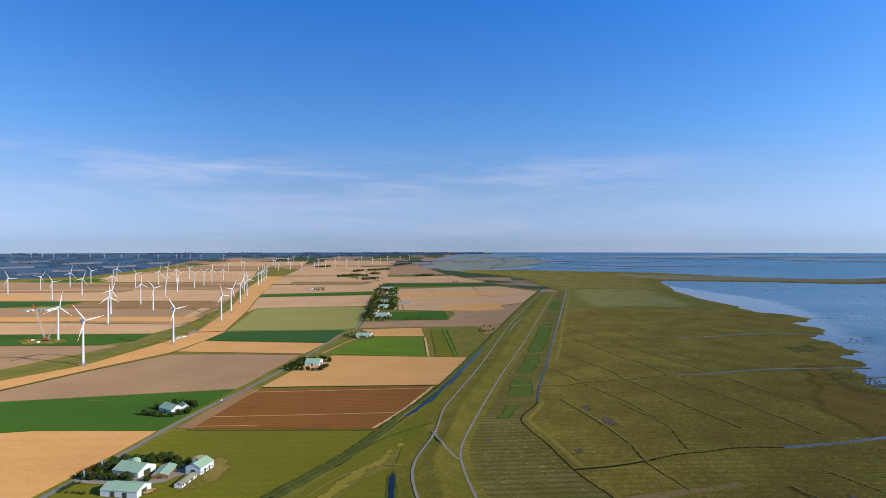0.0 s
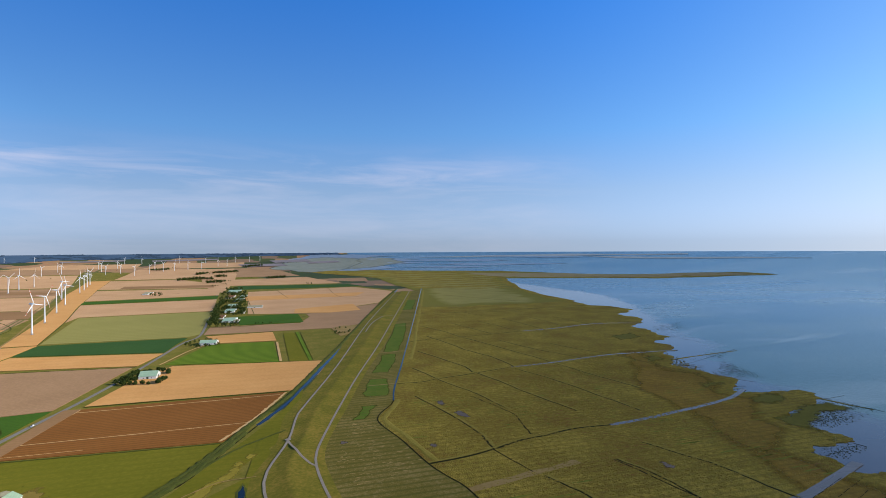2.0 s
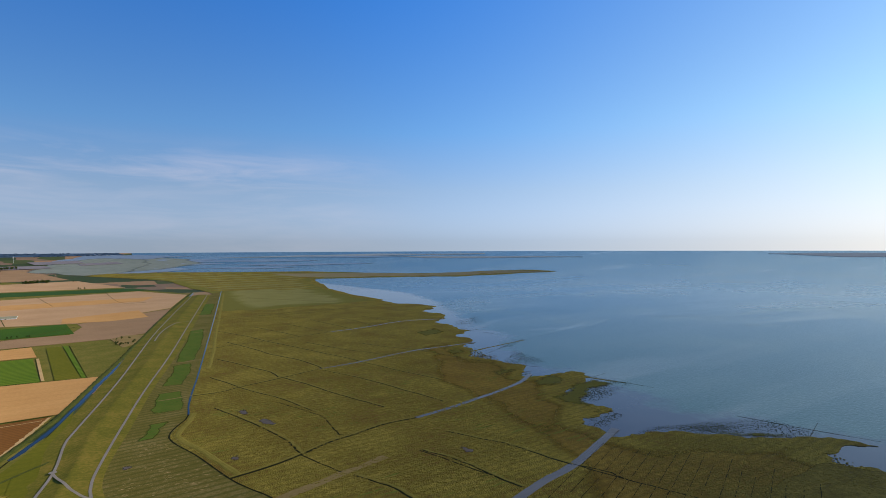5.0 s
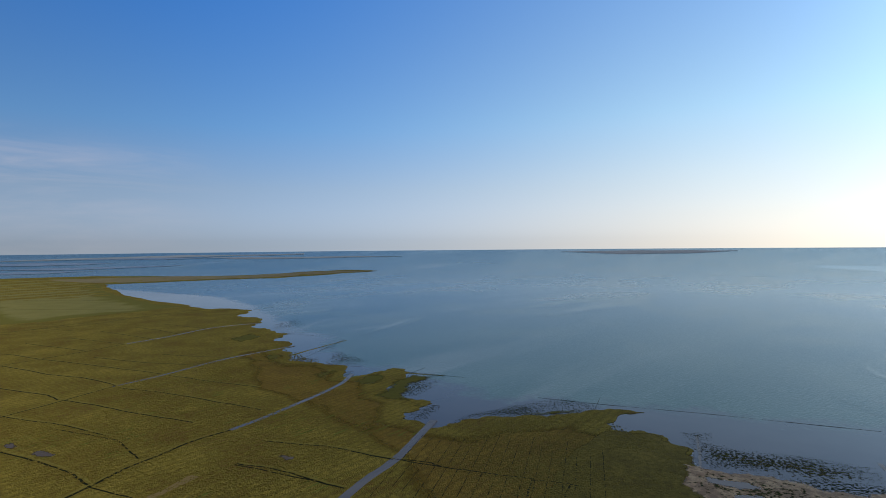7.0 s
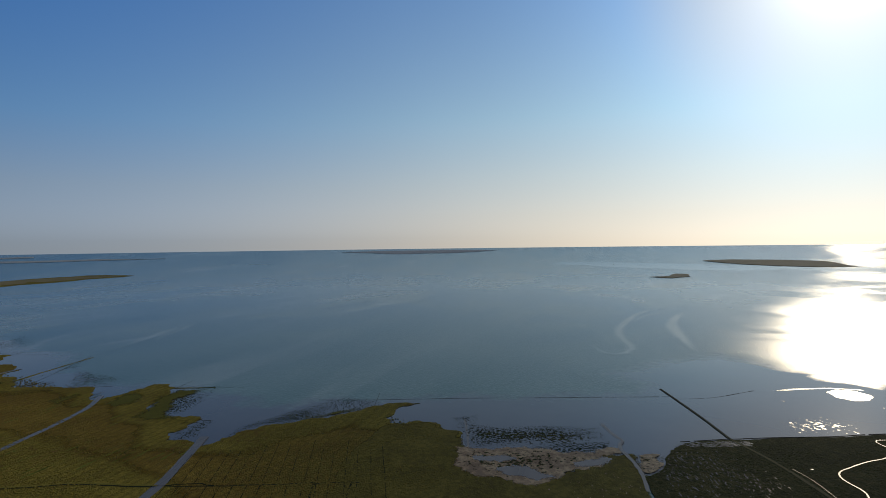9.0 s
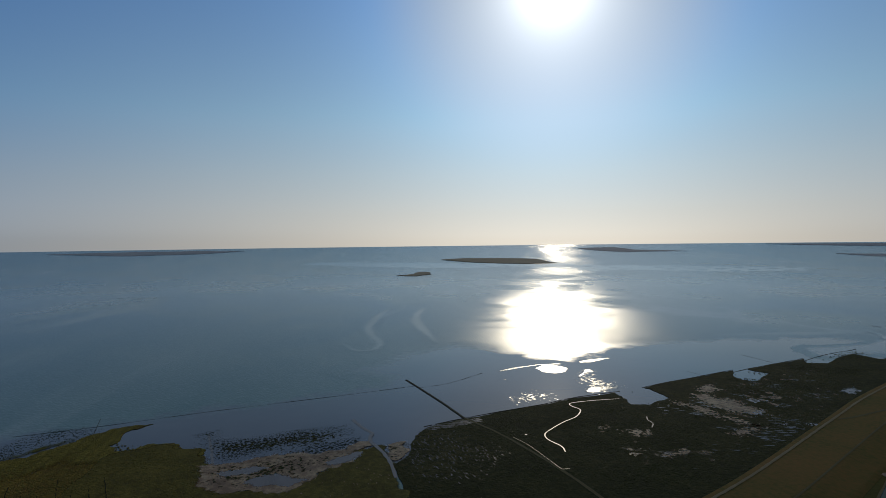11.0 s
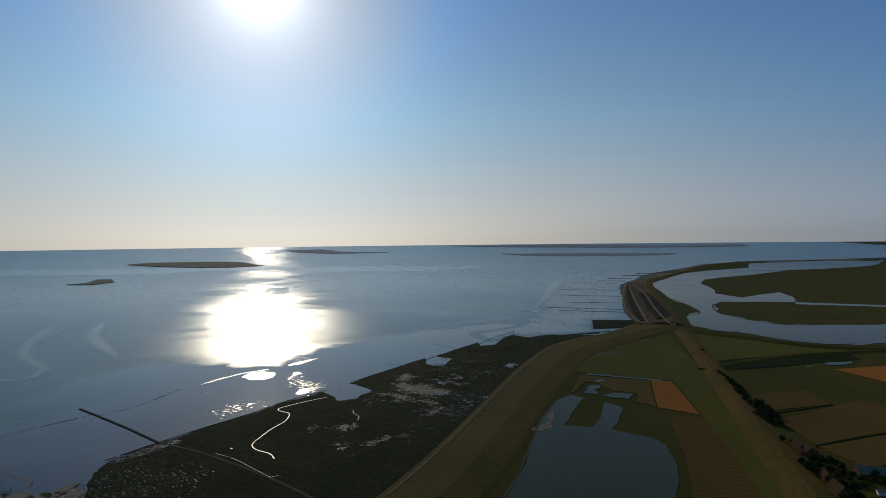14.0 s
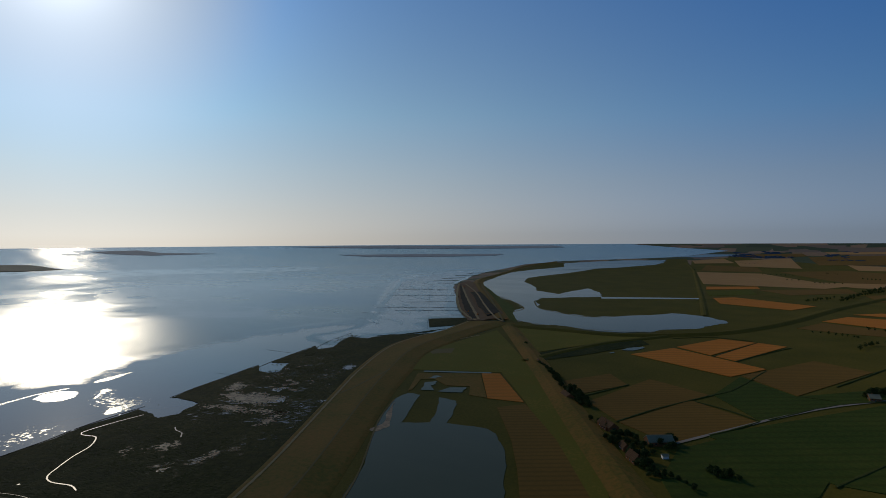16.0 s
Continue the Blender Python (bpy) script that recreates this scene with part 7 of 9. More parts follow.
def bush(x, y, size=1.0, z=0.3, r=random.Random(78)):
    ob = thing("bush", r.choice(BUSH), "dense dark green bush in a hedge", "bush", "hedge bushes")
    ob.matrix_world = Matrix.Translation((x, y, lift(x, y) + z)) @ Matrix.Rotation(r.uniform(0, 6.28), 4, "Z") @ Matrix.Scale(size * r.uniform(0.75, 1.2), 4)
    return ob


def tree_row(line, gap, size=1.0, spread=2.0, low=False, seed=1, z=0.3):
    r = random.Random(seed)
    for p in smooth_line(line, gap)[:-1]:
        q = p + Vector((r.uniform(-1, 1), r.uniform(-1, 1))) * spread
        (bush if low else tree)(q.x, q.y, size, z=z)


def grove(outline_pts, count, size=1.0, seed=1, z=0.3):
    """Trees strewn inside the box round the points."""
    r = random.Random(seed)
    (ax, ay), (bx, by), (cx, cy) = outline_pts
    for _ in range(count):
        u, v = r.random(), r.random()
        tree(ax + (bx - ax) * u + (cx - ax) * v, ay + (by - ay) * u + (cy - ay) * v, size, z=z)


# ---- farm buildings ----
def building(name, corners, eave, ridge, roof, wall, label, category, doors=1, windows=3, over=0.4, chimney=False, hip=0.0, z=0.3, size=1.0):
    """corners: one corner, the far end of a long side, the far end of a short side. The ridge runs along the long side."""
    o, p, q = [Vector(c) for c in corners]
    d = (p - o).normalized()
    L = (p - o).length
    n = Vector((-d.y, d.x))
    W = (q - o).dot(n)
    if W < 0:
        o, d, n, W = p, -d, -n, -W
    W = max(W, 4.0)
    root = tagged(new(name), label, category, "farm buildings")
    root.matrix_world = Matrix.Translation((o.x, o.y, lift(o.x, o.y) + z)) @ Matrix.Rotation(math.atan2(d.y, d.x), 4, "Z") @ Matrix.Scale(size, 4)
    L, W = L / size, W / size
    hp = hip * W / 2
    walls = Shape()
    walls.add([(0, 0, -0.4), (L, 0, -0.4), (L, W, -0.4), (0, W, -0.4), (0, 0, eave), (L, 0, eave), (L, W, eave), (0, W, eave), (0, W / 2, ridge - 0.15 if not hip else eave), (L, W / 2, ridge - 0.15 if not hip else eave)],
              [(0, 1, 5, 4), (2, 3, 7, 6), (1, 2, 6, 9, 5), (3, 0, 4, 8, 7), (0, 3, 2, 1)])
    part("wall", walls.mesh("wall", wall), root)
    sl = (ridge - eave) / (W / 2)
    e0 = eave - over * sl
    for sgn in (0, 1):
        y0, yr = (-over, W / 2) if not sgn else (W + over, W / 2)
        vs = [(-over, y0, e0), (L + over, y0, e0), (L + over - hp, yr, ridge), (-over + hp, yr, ridge)]
        vs += [(v[0], v[1], v[2] + 0.22) for v in vs]
        fs = [(0, 1, 2, 3), (7, 6, 5, 4), (1, 0, 4, 5), (2, 1, 5, 6), (3, 2, 6, 7), (0, 3, 7, 4)]
        part("roof_slope", Shape().add(vs, fs).mesh("roof_slope", roof), root)
    if hip:
        for x0, x1 in ((-over, -over + hp), (L + over, L + over - hp)):
            vs = [(x0, -over, e0), (x0, W + over, e0), (x1, W / 2, ridge)]
            vs += [(v[0], v[1], v[2] + 0.2) for v in vs]
            part("roof_slope", Shape().add(vs, [(0, 1, 2), (5, 4, 3), (0, 3, 4, 1), (1, 4, 5, 2), (2, 5, 3, 0)]).mesh("roof_slope", roof), root)
    part("ridge_cap", Shape().box(hp - over, W / 2 - 0.25, ridge + 0.1, L + over - hp, W / 2 + 0.25, ridge + 0.32).mesh("ridge_cap", roof), root)
    dh = min(eave - 0.4, 4.0)
    for k in range(doors):
        w = min(4.0, L * 0.12)
        x = L * (k + 1) / (doors + 1) - w / 2
        part("door", Shape().box(x, -0.12, 0.0, x + w, 0.02, dh * 0.9).mesh("door", M["door_dark"]), root, "dark barn door")
        y = W * 0.3
    if W > 9:
        part("gate", Shape().box(L - 0.02, W * 0.32, 0.0, L + 0.12, W * 0.68, dh).mesh("gate", M["door_dark"]), root, "dark sliding gate")
        part("gate", Shape().box(-0.12, W * 0.36, 0.0, 0.02, W * 0.64, dh).mesh("gate", M["door_dark"]), root, "dark sliding gate")
    for k in range(windows):
        x = L * (k + 0.6) / (windows + 0.2)
        for y0, y1 in ((-0.1, 0.03), (W - 0.03, W + 0.1)):
            wd = part("window", Shape().box(x - 0.65, y0, 1.1, x + 0.65, y1, min(2.3, eave - 0.3)).mesh("window", M["glass"]), root)
            part("sill", Shape().box(x - 0.75, y0 - 0.08, 1.0, x + 0.75, y1 + 0.08, 1.1).mesh("sill", M["wall_white"]), wd)
    if chimney:
        part("chimney", Shape().box(L * 0.3, W / 2 - 0.4, ridge - 0.4, L * 0.3 + 0.8, W / 2 + 0.4, ridge + 1.3).mesh("chimney", M["wall_brick"]), root, "brick chimney")
    return root


# farmstead by the road
slab("farm_yard", [(-274.5, 427.0), (-262.0, 446.3), (-229.3, 433.2), (-225.2, 449.7), (-211.6, 465.0), (-200.1, 449.6), (-212.6, 433.2), (-222.3, 424.9), (-225.7, 416.9), (-268.8, 425.0)], 1.0, M["concrete"], "grey paved farm yard", "yard")
ribbon("drive", [(-286.0, 430.1), (-270.1, 427.0), (-229.5, 423.9), (-214.9, 429.0), (-211.4, 441.8), (-210.7, 457.8)], flat(5, 1.05), M["concrete"], "grey farm drive", "drive")
building("barn", [(-219.8, 400.0), (-248.4, 403.7), (-217.6, 416.0)], 4.6, 7.4, M["roof_green"], M["wall_white"], "long white machine barn with a pale green sheet roof", "barn", doors=2, windows=0, z=0.7)
building("barn", [(-237.8, 434.3), (-261.4, 440.8), (-235.2, 453.1)], 4.4, 8.6, M["roof_green"], M["wall_white"], "large white barn with a pale green sheet roof", "barn", doors=1, windows=4, z=0.7)
building("cattle_shed", [(-214.4, 434.3), (-217.0, 455.4), (-227.1, 437.5)], 2.8, 4.6, M["roof_green"], M["wall_brick"], "open cattle shed with a pale green ribbed roof", "shed", doors=0, windows=5, z=0.7)
building("farmhouse", [(-191.7, 440.7), (-188.4, 457.7), (-204.0, 446.3)], 5.6, 8.8, M["roof_green"], M["wall_white"], "white two-storey farmhouse with a green roof", "house", doors=2, windows=5, chimney=True, z=0.7)
building("shed", [(-195.3, 416.9), (-193.4, 437.5), (-201.0, 420.9)], 2.6, 3.5, M["roof_grey"], M["wall_white"], "long low white shed with a grey roof", "shed", doors=2, windows=6, z=0.7)
building("dormer_tower", [(-197.4, 450.8), (-195.8, 457.7), (-202.6, 454.2)], 9.0, 9.6, M["roof_grey"], M["wall_white"], "white tower block at the farmhouse with a flat grey roof", "tower", doors=0, windows=2, z=0.7)
building("shed", [(-253.0, 455.5), (-259.7, 456.6), (-254.2, 462.6)], 4.0, 6.0, M["roof_green"], M["wall_white"], "small green-roofed outbuilding behind the barn", "shed", doors=1, windows=1, z=0.7)


def silo(x, y, r, h):
    root = tagged(new("silo"), "small pale green dome-topped silo behind the barn", "silo", "farm buildings")
    root.matrix_world = Matrix.Translation((x, y, 0.7))
    part("body", Shape().tube([((0, 0, -0.4), r), ((0, 0, h), r)], 20).mesh("body", M["wall_white"], True), root)
    part("dome", Shape().tube([((0, 0, h), r * 1.03)] + [((0, 0, h + r * 0.7 * math.sin(a)), max(0.05, r * math.cos(a))) for a in (0.2, 0.5, 0.8, 1.1, 1.35, 1.55)], 20).mesh("dome", M["roof_green"], True), root, "pale green dome")
    return root


silo(*(-252.5, 457.8), 4.0, 5.0)
tree_row([(-274.2, 446.3), (-270.1, 460.2), (-251.1, 463.8), (-229.4, 467.4), (-217.4, 460.1)], 5.5, 0.95, 2.5, seed=1, z=0.6)
tree_row([(-272.9, 453.2), (-264.9, 467.5), (-244.9, 469.9), (-225.8, 469.9)], 6, 0.85, 2.0, seed=2, z=0.6)
for p in [(-284.8, 437.5, 1.00), (-284.0, 441.9, 1.00), (-283.2, 446.3, 1.00), (-281.8, 449.7, 1.00)]:
    tree(p[0], p[1], 0.8, kind=4, z=0.6)
tree_row([(-278.5, 433.3), (-267.5, 433.3), (-252.5, 430.1), (-237.8, 428.0)], 3.2, 0.7, 1.2, seed=3, z=0.6)
tree_row([(-227.6, 430.1), (-220.4, 428.0)], 4, 0.62, 1.0, seed=4, z=0.6)
tree_row([(-214.1, 453.1), (-212.9, 462.5), (-210.2, 465.0)], 5, 0.7, 1.5, seed=5, z=0.6)
tree_row([(-282.8, 415.1), (-280.4, 423.0), (-273.8, 426.0)], 3.5, 0.8, 0.6, low=True, seed=6, z=0.6)
tree_row([(-281.8, 411.2), (-261.9, 407.4), (-253.9, 409.3)], 4.5, 0.6, 0.8, low=True, seed=7, z=0.6)

# farmstead in the green field
building("barn", [(-294.6, 604), (-314.5, 617), (-293.4, 621)], 3.8, 8.0, M["roof_green"], M["wall_white"], "white barn with a pale green roof ringed by trees", "barn", doors=1, windows=2, z=0.8)
building("shed", [(-288.8, 617), (-297.8, 628), (-289.9, 630)], 3.5, 6.0, M["roof_green"], M["wall_white"], "small white outbuilding with a pale green roof", "shed", doors=1, windows=1, z=0.8)
tree_row([(-321.2, 600), (-307.6, 596.1), (-290.5, 592.1), (-281.0, 600), (-273.5, 615)], 6, 0.72, 2.0, seed=11, z=0.8)
tree_row([(-320.3, 623), (-312.4, 637), (-294.0, 639), (-280.3, 630), (-271.0, 619)], 6, 0.7, 2.0, seed=12, z=0.8)
tree_row([(-284.4, 602), (-277.6, 617), (-273.9, 625)], 5, 0.66, 2.0, seed=13, z=0.8)
# farmstead by the golden field
building("barn", [(-188.6, 850), (-211.0, 850), (-189.7, 875)], 4.0, 9.0, M["roof_green"], M["wall_white"], "white barn with a large pale green roof ringed by trees", "barn", doors=1, windows=2, z=0.8)
tree_row([(-232.1, 830), (-214.8, 818), (-198.2, 818), (-180.8, 818), (-173.1, 846)], 7, 0.85, 2.0, seed=14, z=0.8)
tree_row([(-232.8, 854), (-225.2, 875), (-219.6, 888), (-189.0, 892), (-172.9, 870)], 7, 0.85, 2.0, seed=15, z=0.8)
grove([(-229.9, 834), (-207.9, 834), (-230.7, 862)], 9, 0.85, seed=16, z=0.8)
# long farm building farther along the road
building("barn", [(-146.9, 1123), (-176.5, 1124), (-147.2, 1153)], 3.6, 7.0, M["roof_green"], M["wall_white"], "long white barn with a pale green roof", "barn", doors=1, windows=2, z=0.8)
tree_row([(-200.4, 1124), (-178.8, 1109), (-155.4, 1103), (-131.3, 1116)], 8, 0.85, 2.5, seed=17, z=0.8)
tree_row([(-198.4, 1138), (-190.5, 1160), (-170.5, 1168), (-142.5, 1153)], 9, 0.75, 2.0, seed=18, z=0.8)
# the row of farms along the road
building("farmhouse", [(-176.9, 1455), (-148.9, 1454), (-189.2, 1530)], 4, 7.5, M["roof_green"], M["wall_white"], "white farm building with a pale green sheet roof among trees", "house", doors=1, windows=2, z=0.8, size=0.8)
building("farmhouse", [(-137.5, 1443), (-150.6, 1443), (-139.1, 1491)], 3.5, 5.2, M["roof_grey"], M["wall_white"], "white farm building with a grey roof among trees", "house", doors=1, windows=2, z=0.8, size=0.8)
building("farmhouse", [(-196.8, 1674), (-171.3, 1674), (-208.3, 1757)], 4, 6.8, M["roof_green"], M["wall_white"], "white farm building with a pale green sheet roof among trees", "house", doors=1, windows=2, z=0.8, size=0.8)
building("farmhouse", [(-145.3, 1792), (-101.7, 1792), (-149.8, 1848)], 3, 5, M["roof_grey"], M["wall_white"], "white farm building with a grey roof among trees", "house", doors=1, windows=2, z=0.8, size=0.8)
building("farmhouse", [(-207.6, 1829), (-183.5, 1829), (-218.4, 1907)], 4, 6.0, M["roof_green"], M["wall_white"], "white farm building with a pale green sheet roof among trees", "house", doors=1, windows=2, z=0.8, size=0.8)
building("farmhouse", [(-206.3, 2016), (-181.8, 2015), (-216.1, 2111)], 4, 6.0, M["roof_green"], M["wall_white"], "white farm building with a pale green sheet roof among trees", "house", doors=1, windows=2, z=0.8, size=0.8)
building("farmhouse", [(-247.7, 2163), (-223.6, 2163), (-260.4, 2274)], 4, 6.0, M["roof_brown"], M["wall_white"], "white farm building with a brown tiled roof among trees", "house", doors=1, windows=2, z=0.8, size=0.8)
building("farmhouse", [(-273.2, 2429), (-228.9, 2429), (-288.2, 2562)], 4, 6.8, M["roof_green"], M["wall_white"], "white farm building with a pale green sheet roof among trees", "house", doors=1, windows=2, z=0.8, size=0.8)
building("farmhouse", [(-201.6, 2163), (-181.9, 2163), (-212.0, 2273)], 4, 6.0, M["roof_green"], M["wall_white"], "white farm building with a pale green sheet roof among trees", "house", doors=1, windows=2, z=0.8, size=0.8)
building("farmhouse", [(-196.9, 1530), (-183.0, 1530), (-205.8, 1599)], 4, 6.0, M["roof_brown"], M["wall_white"], "white farm building with a brown tiled roof among trees", "house", doors=1, windows=2, z=0.8, size=0.8)
building("farmhouse", [(-149.9, 1643), (-139.9, 1643), (-154.1, 1690)], 3, 6, M["roof_grey"], M["wall_white"], "white farm building with a grey roof among trees", "house", doors=1, windows=2, z=0.8, size=0.8)
tree_row([(-198.4, 1409), (-196.2, 1467), (-192.3, 1530)], 8, 1.5, 5, seed=30, z=0.8)
tree_row([(-188.3, 1387), (-156.2, 1376), (-125.6, 1408)], 8, 1.5, 5, seed=31, z=0.8)
tree_row([(-200.8, 1479), (-207.1, 1584)], 8, 1.5, 5, seed=32, z=0.8)
tree_row([(-222.3, 1613), (-206.5, 1643), (-153.7, 1613), (-142.5, 1674)], 8, 1.5, 5, seed=33, z=0.8)
tree_row([(-223.9, 1674), (-217.2, 1757), (-167.3, 1756), (-145.6, 1690)], 8, 1.5, 5, seed=34, z=0.8)
tree_row([(-234.8, 1810), (-232.0, 1908), (-237.0, 2016)], 8, 1.5, 5, seed=35, z=0.8)
tree_row([(-223.0, 1774), (-188.9, 1792), (-152.0, 1829)], 8, 1.5, 5, seed=36, z=0.8)
tree_row([(-179.8, 1887), (-167.8, 1971)], 8, 1.5, 5, seed=37, z=0.8)
tree_row([(-243.7, 1971), (-207.7, 1971), (-173.6, 2038)], 8, 1.5, 5, seed=38, z=0.8)
tree_row([(-258.9, 2112), (-239.7, 2111), (-198.8, 2086), (-177.5, 2163)], 8, 1.5, 5, seed=39, z=0.8)
tree_row([(-277.7, 2303), (-242.7, 2303), (-177.5, 2216)], 8, 1.5, 5, seed=40, z=0.8)
tree_row([(-281.7, 2396), (-225.2, 2364), (-194.4, 2429)], 8, 1.5, 5, seed=41, z=0.8)
tree_row([(-294.6, 2596), (-223.9, 2630)], 8, 1.5, 5, seed=42, z=0.8)

# farm among the pale fields and tree groups farther off
building("barn", [(-568.7, 2430), (-588.4, 2430), (-591.2, 2526)], 4, 8, M["roof_grey"], M["wall_white"], "white barn alone among pale fields", "barn", doors=1, windows=2, z=0.8)
tree_row([(-551.5, 2398), (-522.6, 2366), (-500.4, 2398)], 11, 1.2, 5, seed=50, z=0.8)
tree_row([(-558.8, 2462), (-521.4, 2462)], 11, 1.1, 5, seed=51, z=0.8)
tree_row([(-609, 3213), (-550.9, 3217), (-465.5, 3190)], 16, 0.85, 5, seed=60, z=0.8)
tree_row([(-572.0, 3282), (-475.1, 3256)], 16, 0.8, 5, seed=61, z=0.8)
tree_row([(-451.0, 3091), (-357.1, 2962), (-328.7, 2896)], 16, 0.85, 5, seed=62, z=0.8)
tree_row([(-449.4, 3191), (-322.9, 3064)], 15, 0.8, 5, seed=63, z=0.8)
tree_row([(-383.9, 2827), (-337.1, 2795)], 16, 0.85, 5, seed=64, z=0.8)
tree_row([(-508.9, 3488), (-399.9, 3463)], 16, 0.7, 5, seed=65, z=0.8)
tree_row([(-505.4, 3589), (-447.2, 3560)], 16, 0.65, 5, seed=66, z=0.8)
tree_row([(-278.1, 3267), (-226.2, 3235)], 18, 0.8, 5, seed=67, z=0.8)
tree_row([(-139.2, 3271), (-62.4, 3238)], 18, 0.8, 5, seed=68, z=0.8)
tree_row([(-362.0, 3801), (-266.1, 3807)], 16, 0.6, 5, seed=69, z=0.8)
tree_row([(-253.4, 3908), (-192.5, 3877)], 16, 0.6, 5, seed=70, z=0.8)
tree_row([(-1208, 3257), (-1186, 3261)], 14, 0.8, 5, seed=71, z=0.8)
tree_row([(-1281, 3178), (-1255, 3184)], 14, 0.8, 5, seed=72, z=0.8)
tree_row([(-1036, 3256), (-1005, 3262)], 16, 0.8, 5, seed=73, z=0.8)
tree_row([(46.4, 2866), (88.9, 2832)], 14, 0.95, 5, seed=74, z=0.8)
tree_row([(36.0, 3238), (100.5, 3203)], 16, 0.8, 5, seed=75, z=0.8)
tree_row([(-752, 3829), (-690, 3804)], 18, 0.6, 5, seed=76, z=0.8)
tree_row([(-97.1, 1408), (-55.7, 1408), (-46.1, 1419)], 9, 0.55, 5, seed=77, z=0.8)
tree_row([(76.8, 1223), (89.2, 1191), (113.5, 1232)], 6, 0.6, 5, seed=78, z=0.8)
tree_row([(88.5, 1267), (113.7, 1276)], 7, 0.6, 5, seed=79, z=0.8)
tree_row([(-1049, 3646), (-996, 3656)], 18, 0.6, 5, seed=80, z=0.8)
tree_row([(-121.9, 4149), (24.8, 4082)], 22, 0.5, 5, seed=81, z=0.8)

slab("compost_yard", [(74.9, 1276), (103.7, 1314), (137.3, 1304), (105.4, 1183), (86.8, 1159)], 1.3, M["track"], "brown fenced yard beside the canal", "yard", drop=0.6)


def in_poly(x, y, poly):
    c = False
    for i in range(len(poly)):
        (x0, y0), (x1, y1) = poly[i - 1], poly[i]
        if (y0 > y) != (y1 > y) and x < (x1 - x0) * (y - y0) / (y1 - y0) + x0:
            c = not c
    return c


def strewn(poly, count, seed, patch=0.0, thresh=0.0, soft=0.0):
    """Random places in an outline, thinned to patches."""
    r = random.Random(seed)
    xs, ys = [p[0] for p in poly], [p[1] for p in poly]
    out, tries = [], 0
    while len(out) < count and tries < count * 30:
        tries += 1
        x, y = r.uniform(min(xs), max(xs)), r.uniform(min(ys), max(ys))
        if in_poly(x, y, poly) and (not patch or noise.noise((x * patch, y * patch, seed)) > thresh) and noise.noise((x * 0.013, y * 0.013, seed + 5.5)) > r.uniform(-0.45, 0.3):
            if soft:
                v = Vector((x, y))
                near_edge = min((v - intersect_point_line(v, Vector(p), Vector(q))[0].to_2d()).length if 0 < intersect_point_line(v, Vector(p), Vector(q))[1] < 1 else (v - Vector(p)).length for p, q in zip(poly, poly[1:] + poly[:1]))
                if r.random() > near_edge / soft:
                    continue
            out.append((x, y))
    return out


def clumps(name, places, w, h, material, label, category, seed, base=0.3):
    """Many low irregular domes joined into one mesh."""
    r = random.Random(seed)
    sh = Shape()
    for x, y in places:
        z, s = lift(x, y) + base, r.uniform(0.5, 1.3)
        seg, a0 = 5, r.uniform(0, 6.28)
        vs = []
        for rr, zz in ((1.0, -0.3), (0.85, 0.55)):
            for k in range(seg):
                a = a0 + 2 * math.pi * k / seg
                q = rr * s * w * r.uniform(0.35, 0.6)
                vs.append((x + math.cos(a) * q, y + math.sin(a) * q, z + zz * h * s * r.uniform(0.8, 1.2)))
        vs.append((x + r.uniform(-.1, .1) * w, y + r.uniform(-.1, .1) * w, z + h * s))
        fs = [(k, (k + 1) % seg, seg + (k + 1) % seg, seg + k) for k in range(seg)] + [(seg + k, seg + (k + 1) % seg, 2 * seg) for k in range(seg)]
        sh.add(vs, fs)
    return thing(name, sh.mesh(name, material), label, category, "", "stuff")


# distance haze is put into the base colours of these three
M["farwood"] = mat("hazed_far_woods", [(0.042, 0.078, 0.128), (0.062, 0.102, 0.155)], 0.03, 0.008, bump=0.0, diff_rough=0.9)
M["fartree"] = mat("hazed_far_trees", [(0.036, 0.064, 0.104), (0.052, 0.084, 0.126)], 0.03, 0.008, bump=0.0, diff_rough=0.9)
M["farstraw"] = mat("hazed_far_fields", [(0.17, 0.155, 0.165), (0.22, 0.19, 0.19)], 0.02, 0.006, bump=0.0, diff_rough=0.9)
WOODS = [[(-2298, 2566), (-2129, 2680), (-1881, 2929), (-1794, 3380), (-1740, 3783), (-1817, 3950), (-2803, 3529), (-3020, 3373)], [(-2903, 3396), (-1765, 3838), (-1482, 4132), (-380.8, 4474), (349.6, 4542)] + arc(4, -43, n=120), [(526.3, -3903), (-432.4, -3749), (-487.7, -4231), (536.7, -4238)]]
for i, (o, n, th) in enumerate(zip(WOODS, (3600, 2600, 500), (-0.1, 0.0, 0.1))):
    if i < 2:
        slab("woodland", o, 0.9, M["farwood"], "far woodland floor, haze-blue in its colour", "woodland")
    clumps("woods", strewn(o, n, 400 + i, 0.006, th), 24, 3.4, M["fartree"], "far woods and hedges in patches, haze-blue in their colour", "woods", 410 + i)

